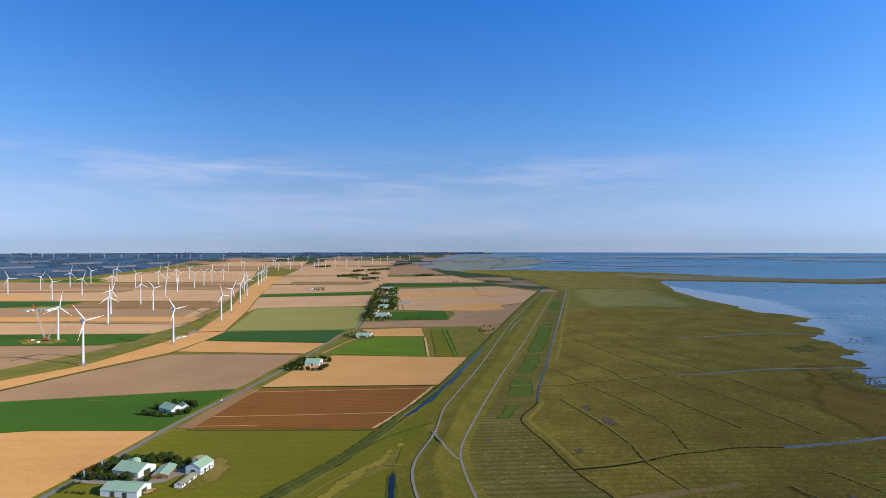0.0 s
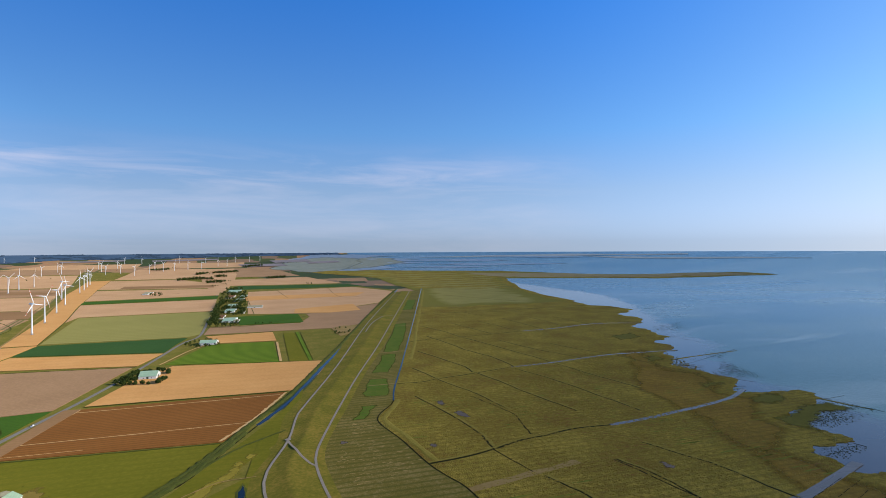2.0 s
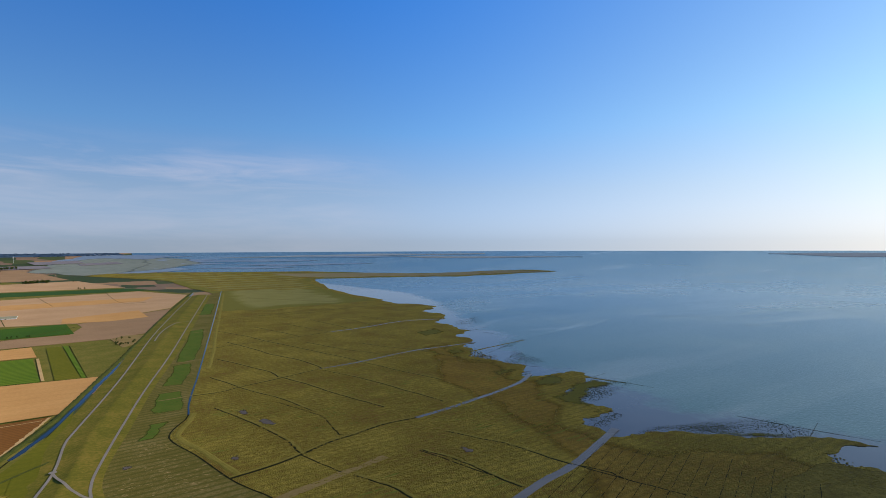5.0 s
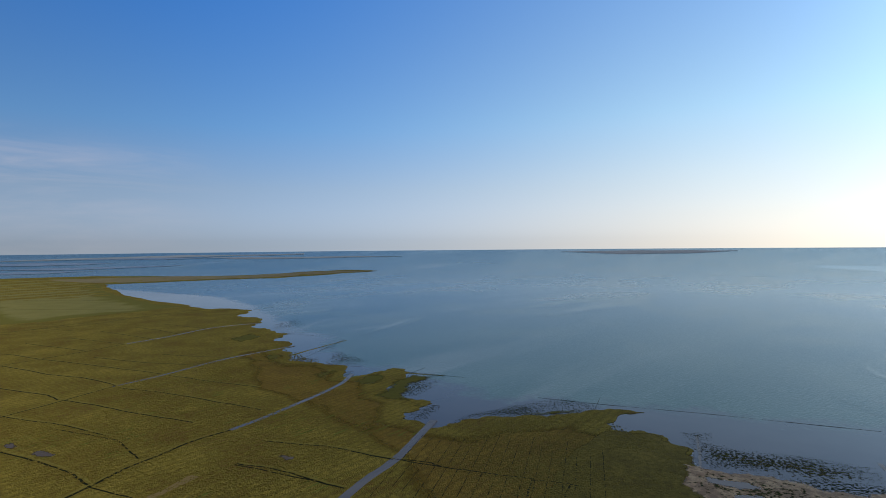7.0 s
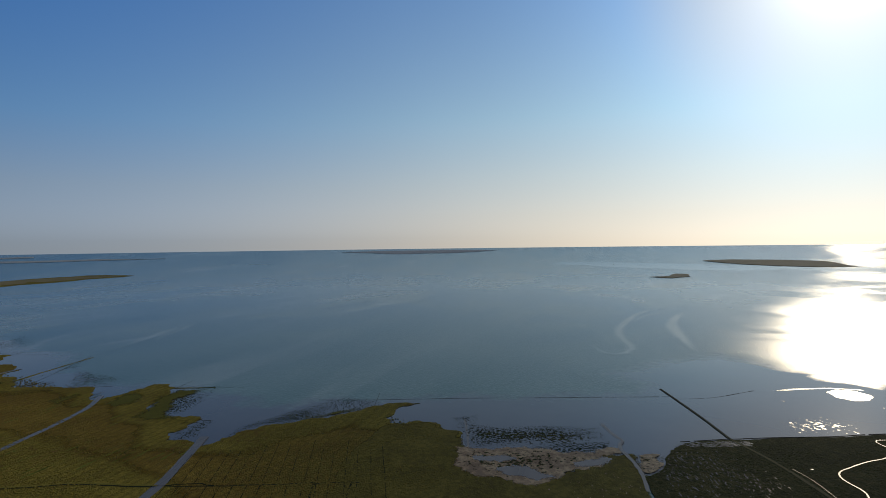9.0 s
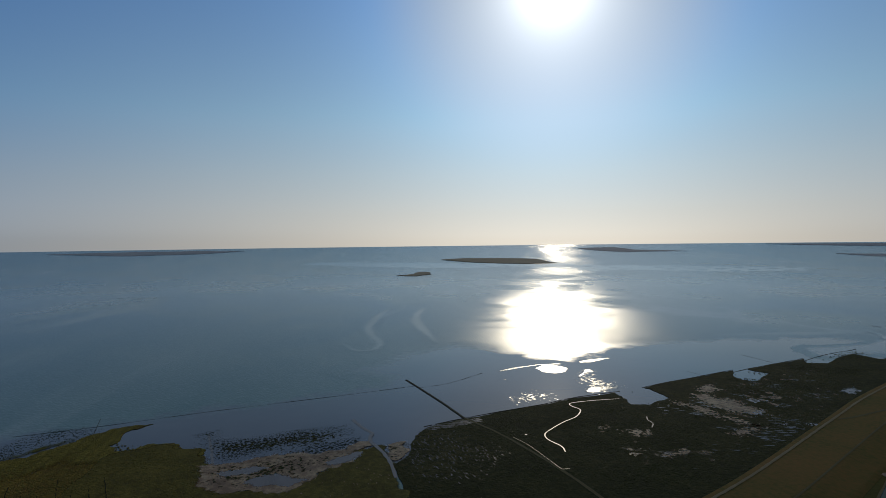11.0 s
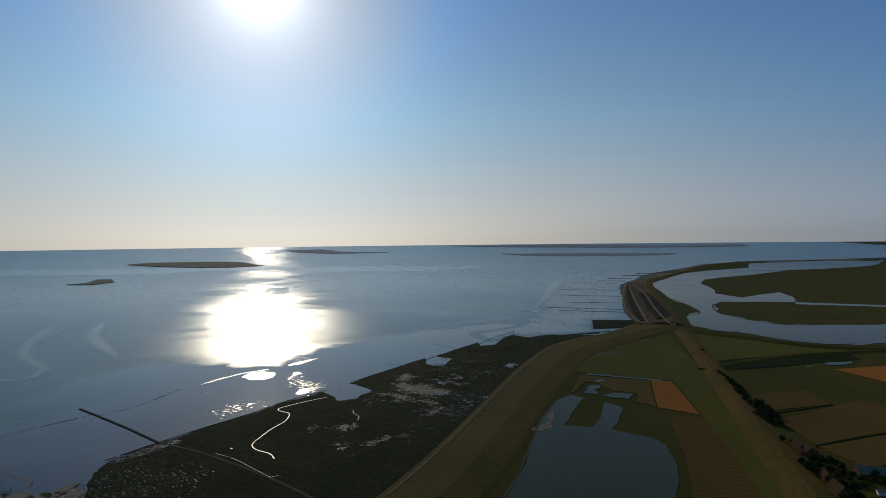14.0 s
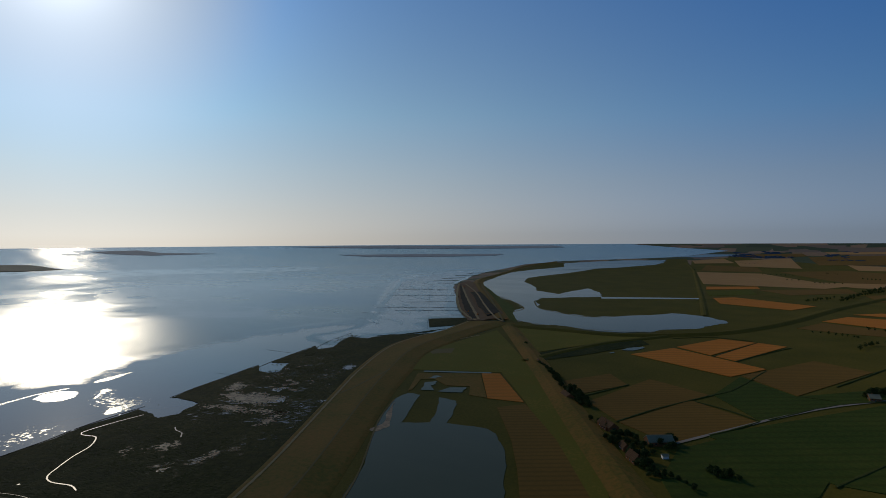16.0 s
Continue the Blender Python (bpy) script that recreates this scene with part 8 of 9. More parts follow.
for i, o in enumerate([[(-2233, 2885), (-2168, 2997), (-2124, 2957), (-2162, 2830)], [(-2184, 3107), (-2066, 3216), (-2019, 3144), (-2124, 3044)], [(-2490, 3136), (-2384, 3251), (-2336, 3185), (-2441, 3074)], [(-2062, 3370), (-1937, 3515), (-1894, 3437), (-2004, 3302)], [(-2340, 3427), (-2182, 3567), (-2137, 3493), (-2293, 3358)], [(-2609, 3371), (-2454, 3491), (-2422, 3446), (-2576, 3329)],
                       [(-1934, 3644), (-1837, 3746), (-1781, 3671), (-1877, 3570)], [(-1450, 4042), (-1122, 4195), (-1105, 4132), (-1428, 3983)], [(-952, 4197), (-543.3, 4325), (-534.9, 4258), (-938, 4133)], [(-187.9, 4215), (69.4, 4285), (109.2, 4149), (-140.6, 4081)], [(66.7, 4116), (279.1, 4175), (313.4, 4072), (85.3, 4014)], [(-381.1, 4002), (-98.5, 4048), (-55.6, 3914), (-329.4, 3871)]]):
    slab("far_field", o, 3.0, M["farstraw"], "far field between woods, greyed as by haze", "field")

# ---- cordgrass standing in the shallows, tussocks on the marsh ----
CORD = [([(581.1, 753), (722, 802), (550.6, 660), (571.6, 623), (625, 621), (658, 758)], 500, 3.0), ([(524.0, 494.5), (591.3, 515.8), (625, 472.6), (537.2, 434.2), (494.8, 431.8), (484.1, 449.0)], 600, 3.0), ([(442.0, 340.0), (486.0, 344.3), (602, 296.4), (626, 250.6), (563.4, 225.5), (535.2, 263.6), (500.2, 301.6), (488.8, 324.5)], 1100, 2.2),
        ([(499.3, 321.1), (540.5, 324.9), (605, 286.7), (606, 245.6), (575.5, 239.7), (515.2, 289.1)], 600, 2.2), ([(546.1, 127.4), (540.3, 92.8), (552.8, 57.1), (555.9, 28.9), (528.8, 32.4), (503.7, 57.0), (482.1, 97.7), (485.5, 112.4)], 1500, 1.3), ([(486.8, 64.6), (509.1, 33.6), (525.4, -12.3), (501.7, -10.8), (478.4, 18.5), (477.5, 49.6)], 1300, 1.2), ([(558.1, 147.8), (575.1, 122.1), (522.2, 105.6), (516.9, 120.7)], 160, 1.4), ([(556.2, 57.5), (560.6, -3.5), (521.1, -12.2), (504.9, 33.4), (507.9, 57.5)], 420, 1.2),
        ([(430.7, 382.7), (478.4, 407.0), (497.9, 382.9), (445.4, 366.4)], 150, 2.5), ([(748, 1073), (903, 1168), (782, 954), (667, 890)], 250, 3.5)]
for i, (o, n, w) in enumerate(CORD):
    clumps("cordgrass", strewn(o, int(n * 2.5), 430 + i, 0.45, 0.03, 8 * w), w * 0.27, 0.2, M["cordgrass"], "dark cordgrass tufts standing in shallow water", "cordgrass", 440 + i, base=0.6)
M["tussock"] = mat("yellow_green_tussocks", [(0.165, 0.122, 0.036), (0.235, 0.18, 0.052)], 0.05, 0.01, bump=0.0)
clumps("tussocks", strewn([(132.0, 726), (310.1, 832), (633, 908), (566.9, 630), (441.6, 395.7), (406.1, 345.7), (247.5, 321.9), (134.3, 362.7), (114.3, 437.0), (95.7, 590.3)], 17000, 450, 0.0, 0.0, 50), 2.0, 0.36, M["tussock"], "coarse grass tussocks scattered over the marsh", "tussocks", 451, base=0.95)
clumps("tussocks", strewn([(332.8, 306.6), (479.7, 315.4), (567.8, 236.5), (529.9, 160.4), (471.0, 118.5), (396.9, 105.5), (265.0, 244.6)], 9000, 452, 0.0, 0.0, 25), 1.8, 0.3, M["tussock"], "coarse grass tussocks scattered over the marsh", "tussocks", 453, base=0.95)
clumps("tussocks", strewn([(521.0, -94.2), (592.7, -237.3), (633, -415.5), (764, -800), (668, -759), (356.3, -233.2), (346.2, -180.3), (378.0, -107.6)], 5000, 454, 0.03, -0.1, 20), 1.6, 0.3, M["cordgrass"], "dark coarse tussocks on the wet marsh", "tussocks", 455, base=0.95)



def puddles(name, places, length, width, turn, material, label, seed, z, row=0.0):
    """Small drawn-out pools joined into one flat mesh."""
    r = random.Random(seed)
    sh = Shape()
    for x, y in places:
        a = radians(turn + r.gauss(0, 2 if row else 8))
        if row:   # drawn into furrows at even steps
            c, d = math.cos(radians(turn)), math.sin(radians(turn))
            off = y * c - x * d
            off = round(off / row) * row + r.gauss(0, 0.25) - off
            x, y = x - d * off, y + c * off
        k = r.random() ** 2 + 0.15
        L, W = length * k, width * k * r.uniform(0.5, 1.3)
        vs = []
        for i in range(8):
            t = 2 * math.pi * i / 8
            u, v = math.cos(t) * L * r.uniform(0.5, 1.1), math.sin(t) * W * r.uniform(0.4, 1.2)
            vs.append((x + u * math.cos(a) - v * math.sin(a), y + u * math.sin(a) + v * math.cos(a), z + lift(x, y)))
        sh.add(vs, [tuple(range(8))])
    me = sh.mesh(name, material)
    return thing(name, me, label, "pools", "", "stuff")


puddles("puddles", strewn([(497.7, -57.7), (506.0, -91.4), (471.1, -104.3), (468.7, -133.9), (442.7, -133.6), (416.6, -114.2), (390.2, -77.9), (385.3, -46.0), (443.7, -49.1)], 260, 480), 3.4, 0.45, 14, M["creek"], "bright water lying in marsh furrows", 481, 1.13)
puddles("puddles", strewn([(497.5, -41.1), (521.0, -94.2), (472.6, -135.0), (408.3, -107.5), (390.7, -54.4), (411.7, -25.8)], 280, 494), 1.4, 0.45, 14, M["creek"], "small bright pools in the dark marsh", 495, 1.13)
puddles("puddles", strewn([(526.6, -46.1), (540.1, -97.7), (550.1, -130.9), (538.1, -128.0), (527.2, -95.3), (516.2, -52.5)], 260, 496), 5, 0.7, 70, M["creek"], "wet strip along a groyne", 497, 1.13)
puddles("puddles", strewn([(412.8, 67.2), (456.4, -10.5), (443.9, -32.8), (416.8, -34.1), (394.8, 26.4)], 60, 498), 1.6, 0.6, 14, M["sand"], "small pale mud patches in the marsh", 499, 1.13)
puddles("puddles", strewn([(576.3, -343.1), (628, -537.2), (585.7, -609), (456.5, -421.3), (394.8, -306.1), (371.3, -242.3), (404.1, -244.5)], 320, 482, 0.025, 0.12), 5, 0.9, 60, M["creek"], "bright shallow pools strewn over the dark marsh", 483, 1.13)
puddles("puddles", strewn([(56.5, 581.9), (96.2, 572.5), (102.8, 449.3), (48.5, 412.8), (29.6, 443.8), (39.0, 507.2)], 300, 490), 3, 0.35, 4, M["sandtrack"], "bare pale furrow patches on the foreland", 491, 1.2)
M["glasswort"] = mat("reddish_glasswort", [(0.15, 0.08, 0.035), (0.19, 0.105, 0.045)], 0.4, 0.05, bump=0.4)
M["lushmarsh"] = mat("lush_marsh_grass", [(0.115, 0.14, 0.03), (0.15, 0.165, 0.04)], 0.4, 0.05, bump=0.4)
MID_MARSH = [(132.0, 726), (310.1, 832), (633, 908), (566.9, 630), (441.6, 395.7), (406.1, 345.7), (247.5, 321.9), (134.3, 362.7), (114.3, 437.0), (95.7, 590.3)]
puddles("glasswort", strewn(MID_MARSH, 900, 610, 0.008, 0.05), 12, 0.9, 2, M["glasswort"], "reddish glasswort growing in rows on the marsh", 611, 1.03, row=9.0)
puddles("marsh_grass", strewn(MID_MARSH, 500, 612, 0.008, 0.05), 15, 1.6, 2, M["lushmarsh"], "lush green grass in rows on the marsh", 613, 1.025, row=9.0)
puddles("glasswort", strewn([(193.4, 845), (409.5, 886), (439.4, 682), (319.7, 612), (149.3, 682)], 320, 614, 0.01, 0.0), 14, 1.2, 2, M["glasswort"], "reddish glasswort growing in rows on the marsh", 615, 1.03, row=9.0)
puddles("ruffled_water", strewn([(902, -977), (1180, -1386), (1572, -1945), (1410, -2192), (708, -1120), (766, -1062)], 150, 620), 45, 2.2, 31, M["creek"], "ruffled streaks of water over the far flats", 621, 0.56)
for i, o in enumerate([[(401.5, -487.4), (381.3, -445.2), (356.6, -404.4), (330.9, -366.5), (295.1, -313.4), (272.9, -272.5)], [(875, -1589), (765, -1477), (655, -1334), (640, -1235), (577.9, -1134), (521.6, -1098)], [(708, -1511), (619, -1356), (519.7, -1284), (441.7, -1262), (392.5, -1315)]]):
    ribbon("shore", o, flat(4.0 if i else 1.6, 0.66), M["track"], "narrow earthy shore", "shore", wobble=0.3, step=8, seed=630 + i)
# winding bay slicks, pale sheen in their colour; calm belt in the island's lee
M["slickpale"] = over_sea("pale_slick", (0.11, 0.165, 0.15), (0.17, 0.22, 0.205), 0.28, 1.42, 0.014, 0.5, most=0.7)
SLICKS = [
    ([(1319, 1329), (1511, 1376), (1678, 1431), (1802, 1314), (1836, 1118)], 130),
    ([(865, 815), (995, 877), (1144, 923)], 45),
    ([(1056, 1550), (1118, 1454), (1138, 1347)], 90),
    ([(882, 1295), (999, 1251), (1168, 1262)], 70),
    ([(3123, 2383), (3203, 2196), (3262, 1985)], 160),
    ([(3024, 1136), (3077, 816), (3110, 529), (3145, 235)], 90),
    ([(1202, 698), (1415, 652), (1678, 614), (2052, 544)], 130),
    ([(2077, 910), (2052, 731), (2041, 524)], 90),
    ([(1845, 2258), (2001, 2170), (2340, 2114)], 70),
    ([(1184, 20), (1021, 8), (944, -29), (975, -58), (1111, -46), (1211, -40), (1426, -111), (1573, -223), (1596, -282)], 42),
    ([(1593, -266), (1522, -212), (1299, -158), (1146, -154), (996, -160), (910, -185)], 46),
    ([(1252, 897), (1465, 784), (1721, 753), (2060, 529)], 120),
    ([(1451, 1368), (1789, 1503), (1980, 1416), (1956, 1168)], 110),
    ([(784, 825), (940, 873), (1138, 941)], 40),
    ([(1187, 15), (1001, 5), (936, -26), (992, -58), (1190, -44), (1487, -107), (1634, -206), (1592, -276)], 34),
    ([(3187, -1737), (2954, -2014), (2576, -2258), (1989, -2500)], 70),
    ([(942, -626), (930, -749), (908, -898), (916, -1063)], 60),
]
for i, (o, w) in enumerate(SLICKS):
    streak(o, w, 0.44 + 0.004 * i, M["slickpale"], "winding pale slick on the tidal sea", 670 + i, "slick")
M["calm"] = over_sea("calm_lee_water", (0.06, 0.10, 0.10), (0.08, 0.12, 0.12), 0.12, 1.25, 0.006, 0.9, most=0.75)
BELT = rough_line([(3637, 297), (3372, -276), (3204, -749), (3244, -961), (3038, -1136), (2798, -1278), (2768, -1510), (2506, -1824), (2342, -2237), (2505, -2394), (2926, -1874), (3198, -1461), (3399, -1310), (3605, -629), (3765, -146), (3811, 311)], 25, depth=4, seed=691)
fray(slab("calm_water", BELT, 0.52, M["calm"], "calm dark belt of water in the lee of the island", "water", grid=40), BELT, 60)
# wind-ruffled patches on the calm flats
M["ruffled"] = frayed(M["sea"].copy(), 0.12, 0.9)
M["speckled"] = frayed(M["sea"].copy(), 0.2, 2.6)
for i, o in enumerate([[(750, -258), (768, -276), (765, -295), (742, -306), (720, -293), (712, -274), (727, -261)], [(765, -316), (787, -347), (795, -373), (790, -397), (774, -367), (769, -339)], [(729, -321), (730, -334), (716, -335), (702, -313), (678, -287), (707, -307)], [(623, -277), (643, -293), (639, -314), (629, -329), (617, -296), (614, -280)], [(735, -189), (761, -228), (775, -270), (774, -302), (760, -322), (766, -300), (768, -270), (752, -229)], [(711, -193), (699, -206), (686, -206), (698, -196)]]):
    o = rough_line(o, 1.5 if i in (0, 4) else 4, depth=4, seed=720 + i)
    fray(slab("ruffled_water", o, 0.56, M["ruffled"], "wind-ruffled patch on calm shallow water", "water", grid=3), o, 3 if i in (0, 4) else 4)
for i, o in enumerate([[(616.8, -173.9), (635.2, -195.4), (645.1, -215.8), (627.2, -237.9), (596.8, -233.9), (586.8, -205.4), (582.6, -181.2)], [(727.8, -312.1), (728.9, -346), (683.4, -324.2), (629.6, -340.9), (600.8, -295.4), (618.6, -275.3), (677.8, -286.7)]]):
    o = rough_line(o, 4, depth=3, seed=735 + i)
    fray(slab("ruffled_water", o, 0.55, M["speckled"], "glinting ruffled water on the calm flats", "water", grid=3), o, 42 if i else 62)

# ---- farms and trees behind the old dike ----
building("farmhouse", [(251.0, -602), (238.7, -588.9), (251.0, -619)], 3, 7, M["roof_brown"], M["wall_brick"], "red-brick farmhouse with a brown tiled roof behind the old dike", "house", doors=1, windows=3, chimney=True, z=0.7)
building("farmhouse", [(181.8, -530.0), (165.6, -515.7), (181.0, -542.7)], 3, 7, M["roof_brown"], M["wall_brick"], "red-brick farmhouse with a brown tiled roof behind the old dike", "house", doors=1, windows=3, chimney=True, z=0.7)
building("farmhouse", [(146.5, -482.2), (140.2, -474.0), (144.8, -489.7)], 2.6, 5.5, M["roof_brown"], M["wall_brick"], "red-brick farmhouse with a brown tiled roof behind the old dike", "house", doors=1, windows=3, chimney=True, z=0.7)
building("farmhouse", [(134.3, -460.2), (124.6, -450.0), (132.9, -469.8)], 3, 7.5, M["roof_brown"], M["wall_brick"], "red-brick farmhouse with a brown tiled roof behind the old dike", "house", doors=1, windows=3, chimney=True, z=0.7)
grove([(121.5, -486.3), (103.6, -498.1), (127.6, -510.9)], 16, 0.8, seed=505, z=0.4)
grove([(256.7, -634), (223.9, -593.3), (250.1, -644)], 12, 0.8, seed=506, z=0.4)
grove([(168.6, -495.9), (132.1, -457.4), (160.2, -510.2)], 14, 0.8, seed=507, z=0.4)
building("barn", [(113.7, -520.4), (131.8, -507.8), (106.8, -510.6)], 3.5, 7.5, M["roof_grey"], M["wall_brick"], "brick barn with a broad grey roof behind the old dike", "barn", doors=1, windows=2, z=0.5)
building("shed", [(106.6, -481.6), (110.7, -478.7), (104.3, -478.3)], 2.2, 3.0, M["roof_grey"], M["wall_white"], "small white shed beside the barn", "shed", doors=1, windows=0, z=0.5)
building("farmhouse", [(176.3, -521.9), (169.3, -517.0), (176.8, -533.3)], 2.6, 5, M["roof_brown"], M["wall_brick"], "red-brick farmhouse with a brown tiled roof behind the old dike", "house", doors=1, windows=3, chimney=True, z=0.7)
building("farmhouse", [(349.7, -751), (331.2, -728), (348.8, -761)], 2.6, 5, M["roof_brown"], M["wall_brick"], "red-brick farmhouse with a brown tiled roof behind the old dike", "house", doors=1, windows=3, chimney=True, z=0.7)
building("farmhouse", [(-42.2, -769), (-52.1, -771), (-45.6, -785)], 3, 6, M["roof_grey"], M["wall_brick"], "red-brick farmhouse with a grey roof behind the old dike", "house", doors=1, windows=3, chimney=True, z=0.7)
tree_row([(342.2, -743), (311.4, -708), (273.9, -654)], 6, 0.75, 2.1, seed=500, z=0.5)
tree_row([(330.8, -737), (286.9, -680), (259.0, -632)], 6, 0.7, 2.1, seed=501, z=0.5)
tree_row([(254.8, -629), (234.9, -605), (213.9, -574.9)], 5.5, 0.8, 2.0, seed=502, z=0.5)
tree_row([(251.0, -637), (224.4, -603), (204.9, -575.9)], 6, 0.75, 2.1, seed=503, z=0.5)
tree_row([(191.4, -538.0), (181.8, -538.1), (161.1, -513.2)], 6, 0.6, 2.1, seed=504, z=0.5)
tree_row([(160.2, -510.2), (147.2, -509.9), (130.7, -503.9)], 5.5, 0.8, 2.0, seed=505, z=0.5)
tree_row([(150.6, -495.7), (135.1, -492.9), (121.5, -486.3)], 5.5, 0.8, 2.0, seed=506, z=0.5)
tree_row([(131.4, -467.9), (120.6, -465.0), (108.8, -452.6)], 5, 0.8, 2.0, seed=507, z=0.5)
tree_row([(121.4, -450.9), (110.3, -441.4), (97.8, -441.0)], 5, 0.8, 2.0, seed=508, z=0.5)
tree_row([(125.5, -483.7), (112.5, -477.4)], 5, 0.7, 2.0, seed=509, z=0.5)
tree_row([(108.5, -434.0), (93.2, -438.1)], 5, 0.6, 2.0, seed=510, z=0.5)
tree_row([(73.6, -465.7), (62.9, -467.8), (51.2, -465.9)], 4.5, 0.7, 2.0, seed=511, z=0.5)
tree_row([(68.8, -460.2), (58.2, -461.3), (47.8, -461.2)], 4.5, 0.6, 2.0, seed=512, z=0.5)
tree_row([(-37.7, -780), (-49.2, -803), (-61.4, -798)], 6, 0.9, 2.1, seed=513, z=0.5)
tree_row([(-41.2, -798), (-61.1, -828)], 6, 0.9, 2.1, seed=514, z=0.5)
tree_row([(-46.4, -1114), (-67.7, -1173), (-93.5, -1172)], 8, 0.9, 2.8, seed=515, z=0.5)
tree_row([(-41.4, -1927), (-88.4, -2140), (-168.3, -2339)], 13, 1.2, 4.5, seed=516, z=0.5)
tree_row([(37.5, -1880), (-15.9, -2000), (-84.4, -2041)], 13, 1.0, 4.5, seed=517, z=0.5)
tree_row([(-107.9, -2258), (-203.0, -2556)], 13, 1.3, 4.5, seed=518, z=0.5)
tree_row([(237.8, -3005), (180.3, -2997), (103.0, -2995)], 16, 0.85, 5.6, seed=519, z=0.5)
tree_row([(124.8, -2754), (74.6, -2747)], 16, 0.85, 5.6, seed=520, z=0.5)
tree_row([(34.3, -2651), (-74.4, -2648)], 16, 0.85, 5.6, seed=521, z=0.5)
tree_row([(-3.0, -3143), (-66.4, -3107)], 18, 0.75, 6.3, seed=522, z=0.5)
tree_row([(627, -3148), (535.7, -3180)], 20, 0.75, 7.0, seed=523, z=0.5)
tree_row([(457.2, -3611), (308.8, -3555)], 18, 0.55, 6.3, seed=524, z=0.5)
tree_row([(290.9, -3350), (161.6, -3296)], 18, 0.6, 6.3, seed=525, z=0.5)
tree_row([(131.7, -3823), (22.5, -3726)], 20, 0.5, 7.0, seed=526, z=0.5)
tree_row([(-139.2, -2916), (-241.7, -2826)], 16, 0.9, 5.6, seed=527, z=0.5)
tree_row([(16.1, -1268), (-18.8, -1261), (-59.1, -1230)], 9, 0.7, 3.1, seed=528, z=0.5)
tree_row([(420.6, -863), (412.1, -856)], 5, 0.7, 2.0, seed=529, z=0.5)
tree_row([(99.0, -446.4), (82.9, -435.7), (70.7, -420.0)], 6, 0.5, 2.1, seed=530, z=0.5)
tree_row([(-74.3, -1364), (-107.2, -1346)], 10, 0.9, 3.5, seed=531, z=0.5)

tree_row([(-592.2, 3143.1), (-517.9, 3215.4), (-426.3, 3188)], 4, 1.7, 6.0, seed=540, z=0.5)
tree_row([(-429.7, 2987.2), (-350, 3057.6)], 4, 1.7, 6.0, seed=541, z=0.5)
tree_row([(-470.7, 3520.3), (-342.4, 3596.2)], 4, 1.7, 6.0, seed=542, z=0.5)
tree_row([(-555.1, 3446.2), (-502.4, 3517.8)], 4, 1.7, 6.0, seed=543, z=0.5)
tree_row([(-158.8, 3198.1), (-55.7, 3233)], 4, 1.7, 6.0, seed=544, z=0.5)
tree_row([(-434.1, 3321.6), (-377.3, 3325)], 4, 1.7, 6.0, seed=545, z=0.5)
tree_row([(-329, 3866.7), (-215.5, 3939.6)], 4, 1.7, 6.0, seed=546, z=0.5)
tree_row([(-834.8, 3679.3), (-750.8, 3724.7)], 4, 1.7, 6.0, seed=547, z=0.5)

# hedge lines and ditches between the dark pastures
for o in ([(86.3, -555.2), (73.1, -578.4), (51.5, -624)], [(45.0, -634), (-6.1, -723), (-56.4, -776)], [(-7.7, -487.9), (-25.7, -526.4), (-40.6, -556.6)], [(232.2, -606), (218.6, -643), (199.4, -696)], [(168.8, -546.6), (147.0, -611), (108.2, -695)], [(108.2, -695), (87.9, -743), (65.0, -867)],
          [(138.9, -928), (119.3, -1008), (94.8, -1094)], [(107.3, -907), (78.3, -992), (44.4, -1073)], [(-12.5, -820), (-36.8, -882), (-70.0, -966)], [(226.1, -1064), (168.6, -1114), (104.6, -1107)], [(117.3, -663), (81.7, -647), (51.6, -625)], [(22.7, -748), (-11.4, -747)], [(304.6, -1808), (174.9, -1850), (22.8, -1777)]):
    ribbon("ditch", o, [(1.4, 0.0), (0.7, 0.5), (-0.7, 0.5), (-1.4, 0.0)], M["bankreed"], "dark overgrown ditch between pastures", "ditch", base=0.6, wobble=0.3, step=8, seed=5)


# ---- crane and turbine building site ----
slab("gravel_pad", rough_line([(-821, 1071), (-827, 1104), (-788, 1104), (-744, 1097), (-723, 1071), (-735, 1046), (-784, 1040)], 5, depth=2, seed=31), 1.3, M["verge"], "rough gravel pad of a turbine building site", "pad", drop=0.4)


def lattice(sh, p, q, w0, w1, bays):
    """A four-chord lattice boom from p to q."""
    p, q = Vector(p), Vector(q)
    d = (q - p).normalized()
    a = d.cross(Vector((0, 1, 0))).normalized()
    b = d.cross(a)
    last = None
    for i in range(bays + 1):
        u = i / bays
        w = (w0 + (w1 - w0) * u) / 2
        c = p.lerp(q, u)
        ring = [c + a * w * s + b * w * t for s, t in ((1, 1), (-1, 1), (-1, -1), (1, -1))]
        if last:
            for k in range(4):
                sh.rod(last[k], ring[k], 0.16, 4)
                sh.rod(last[k], ring[(k + 1) % 4], 0.09, 3)
        last = ring
    return sh


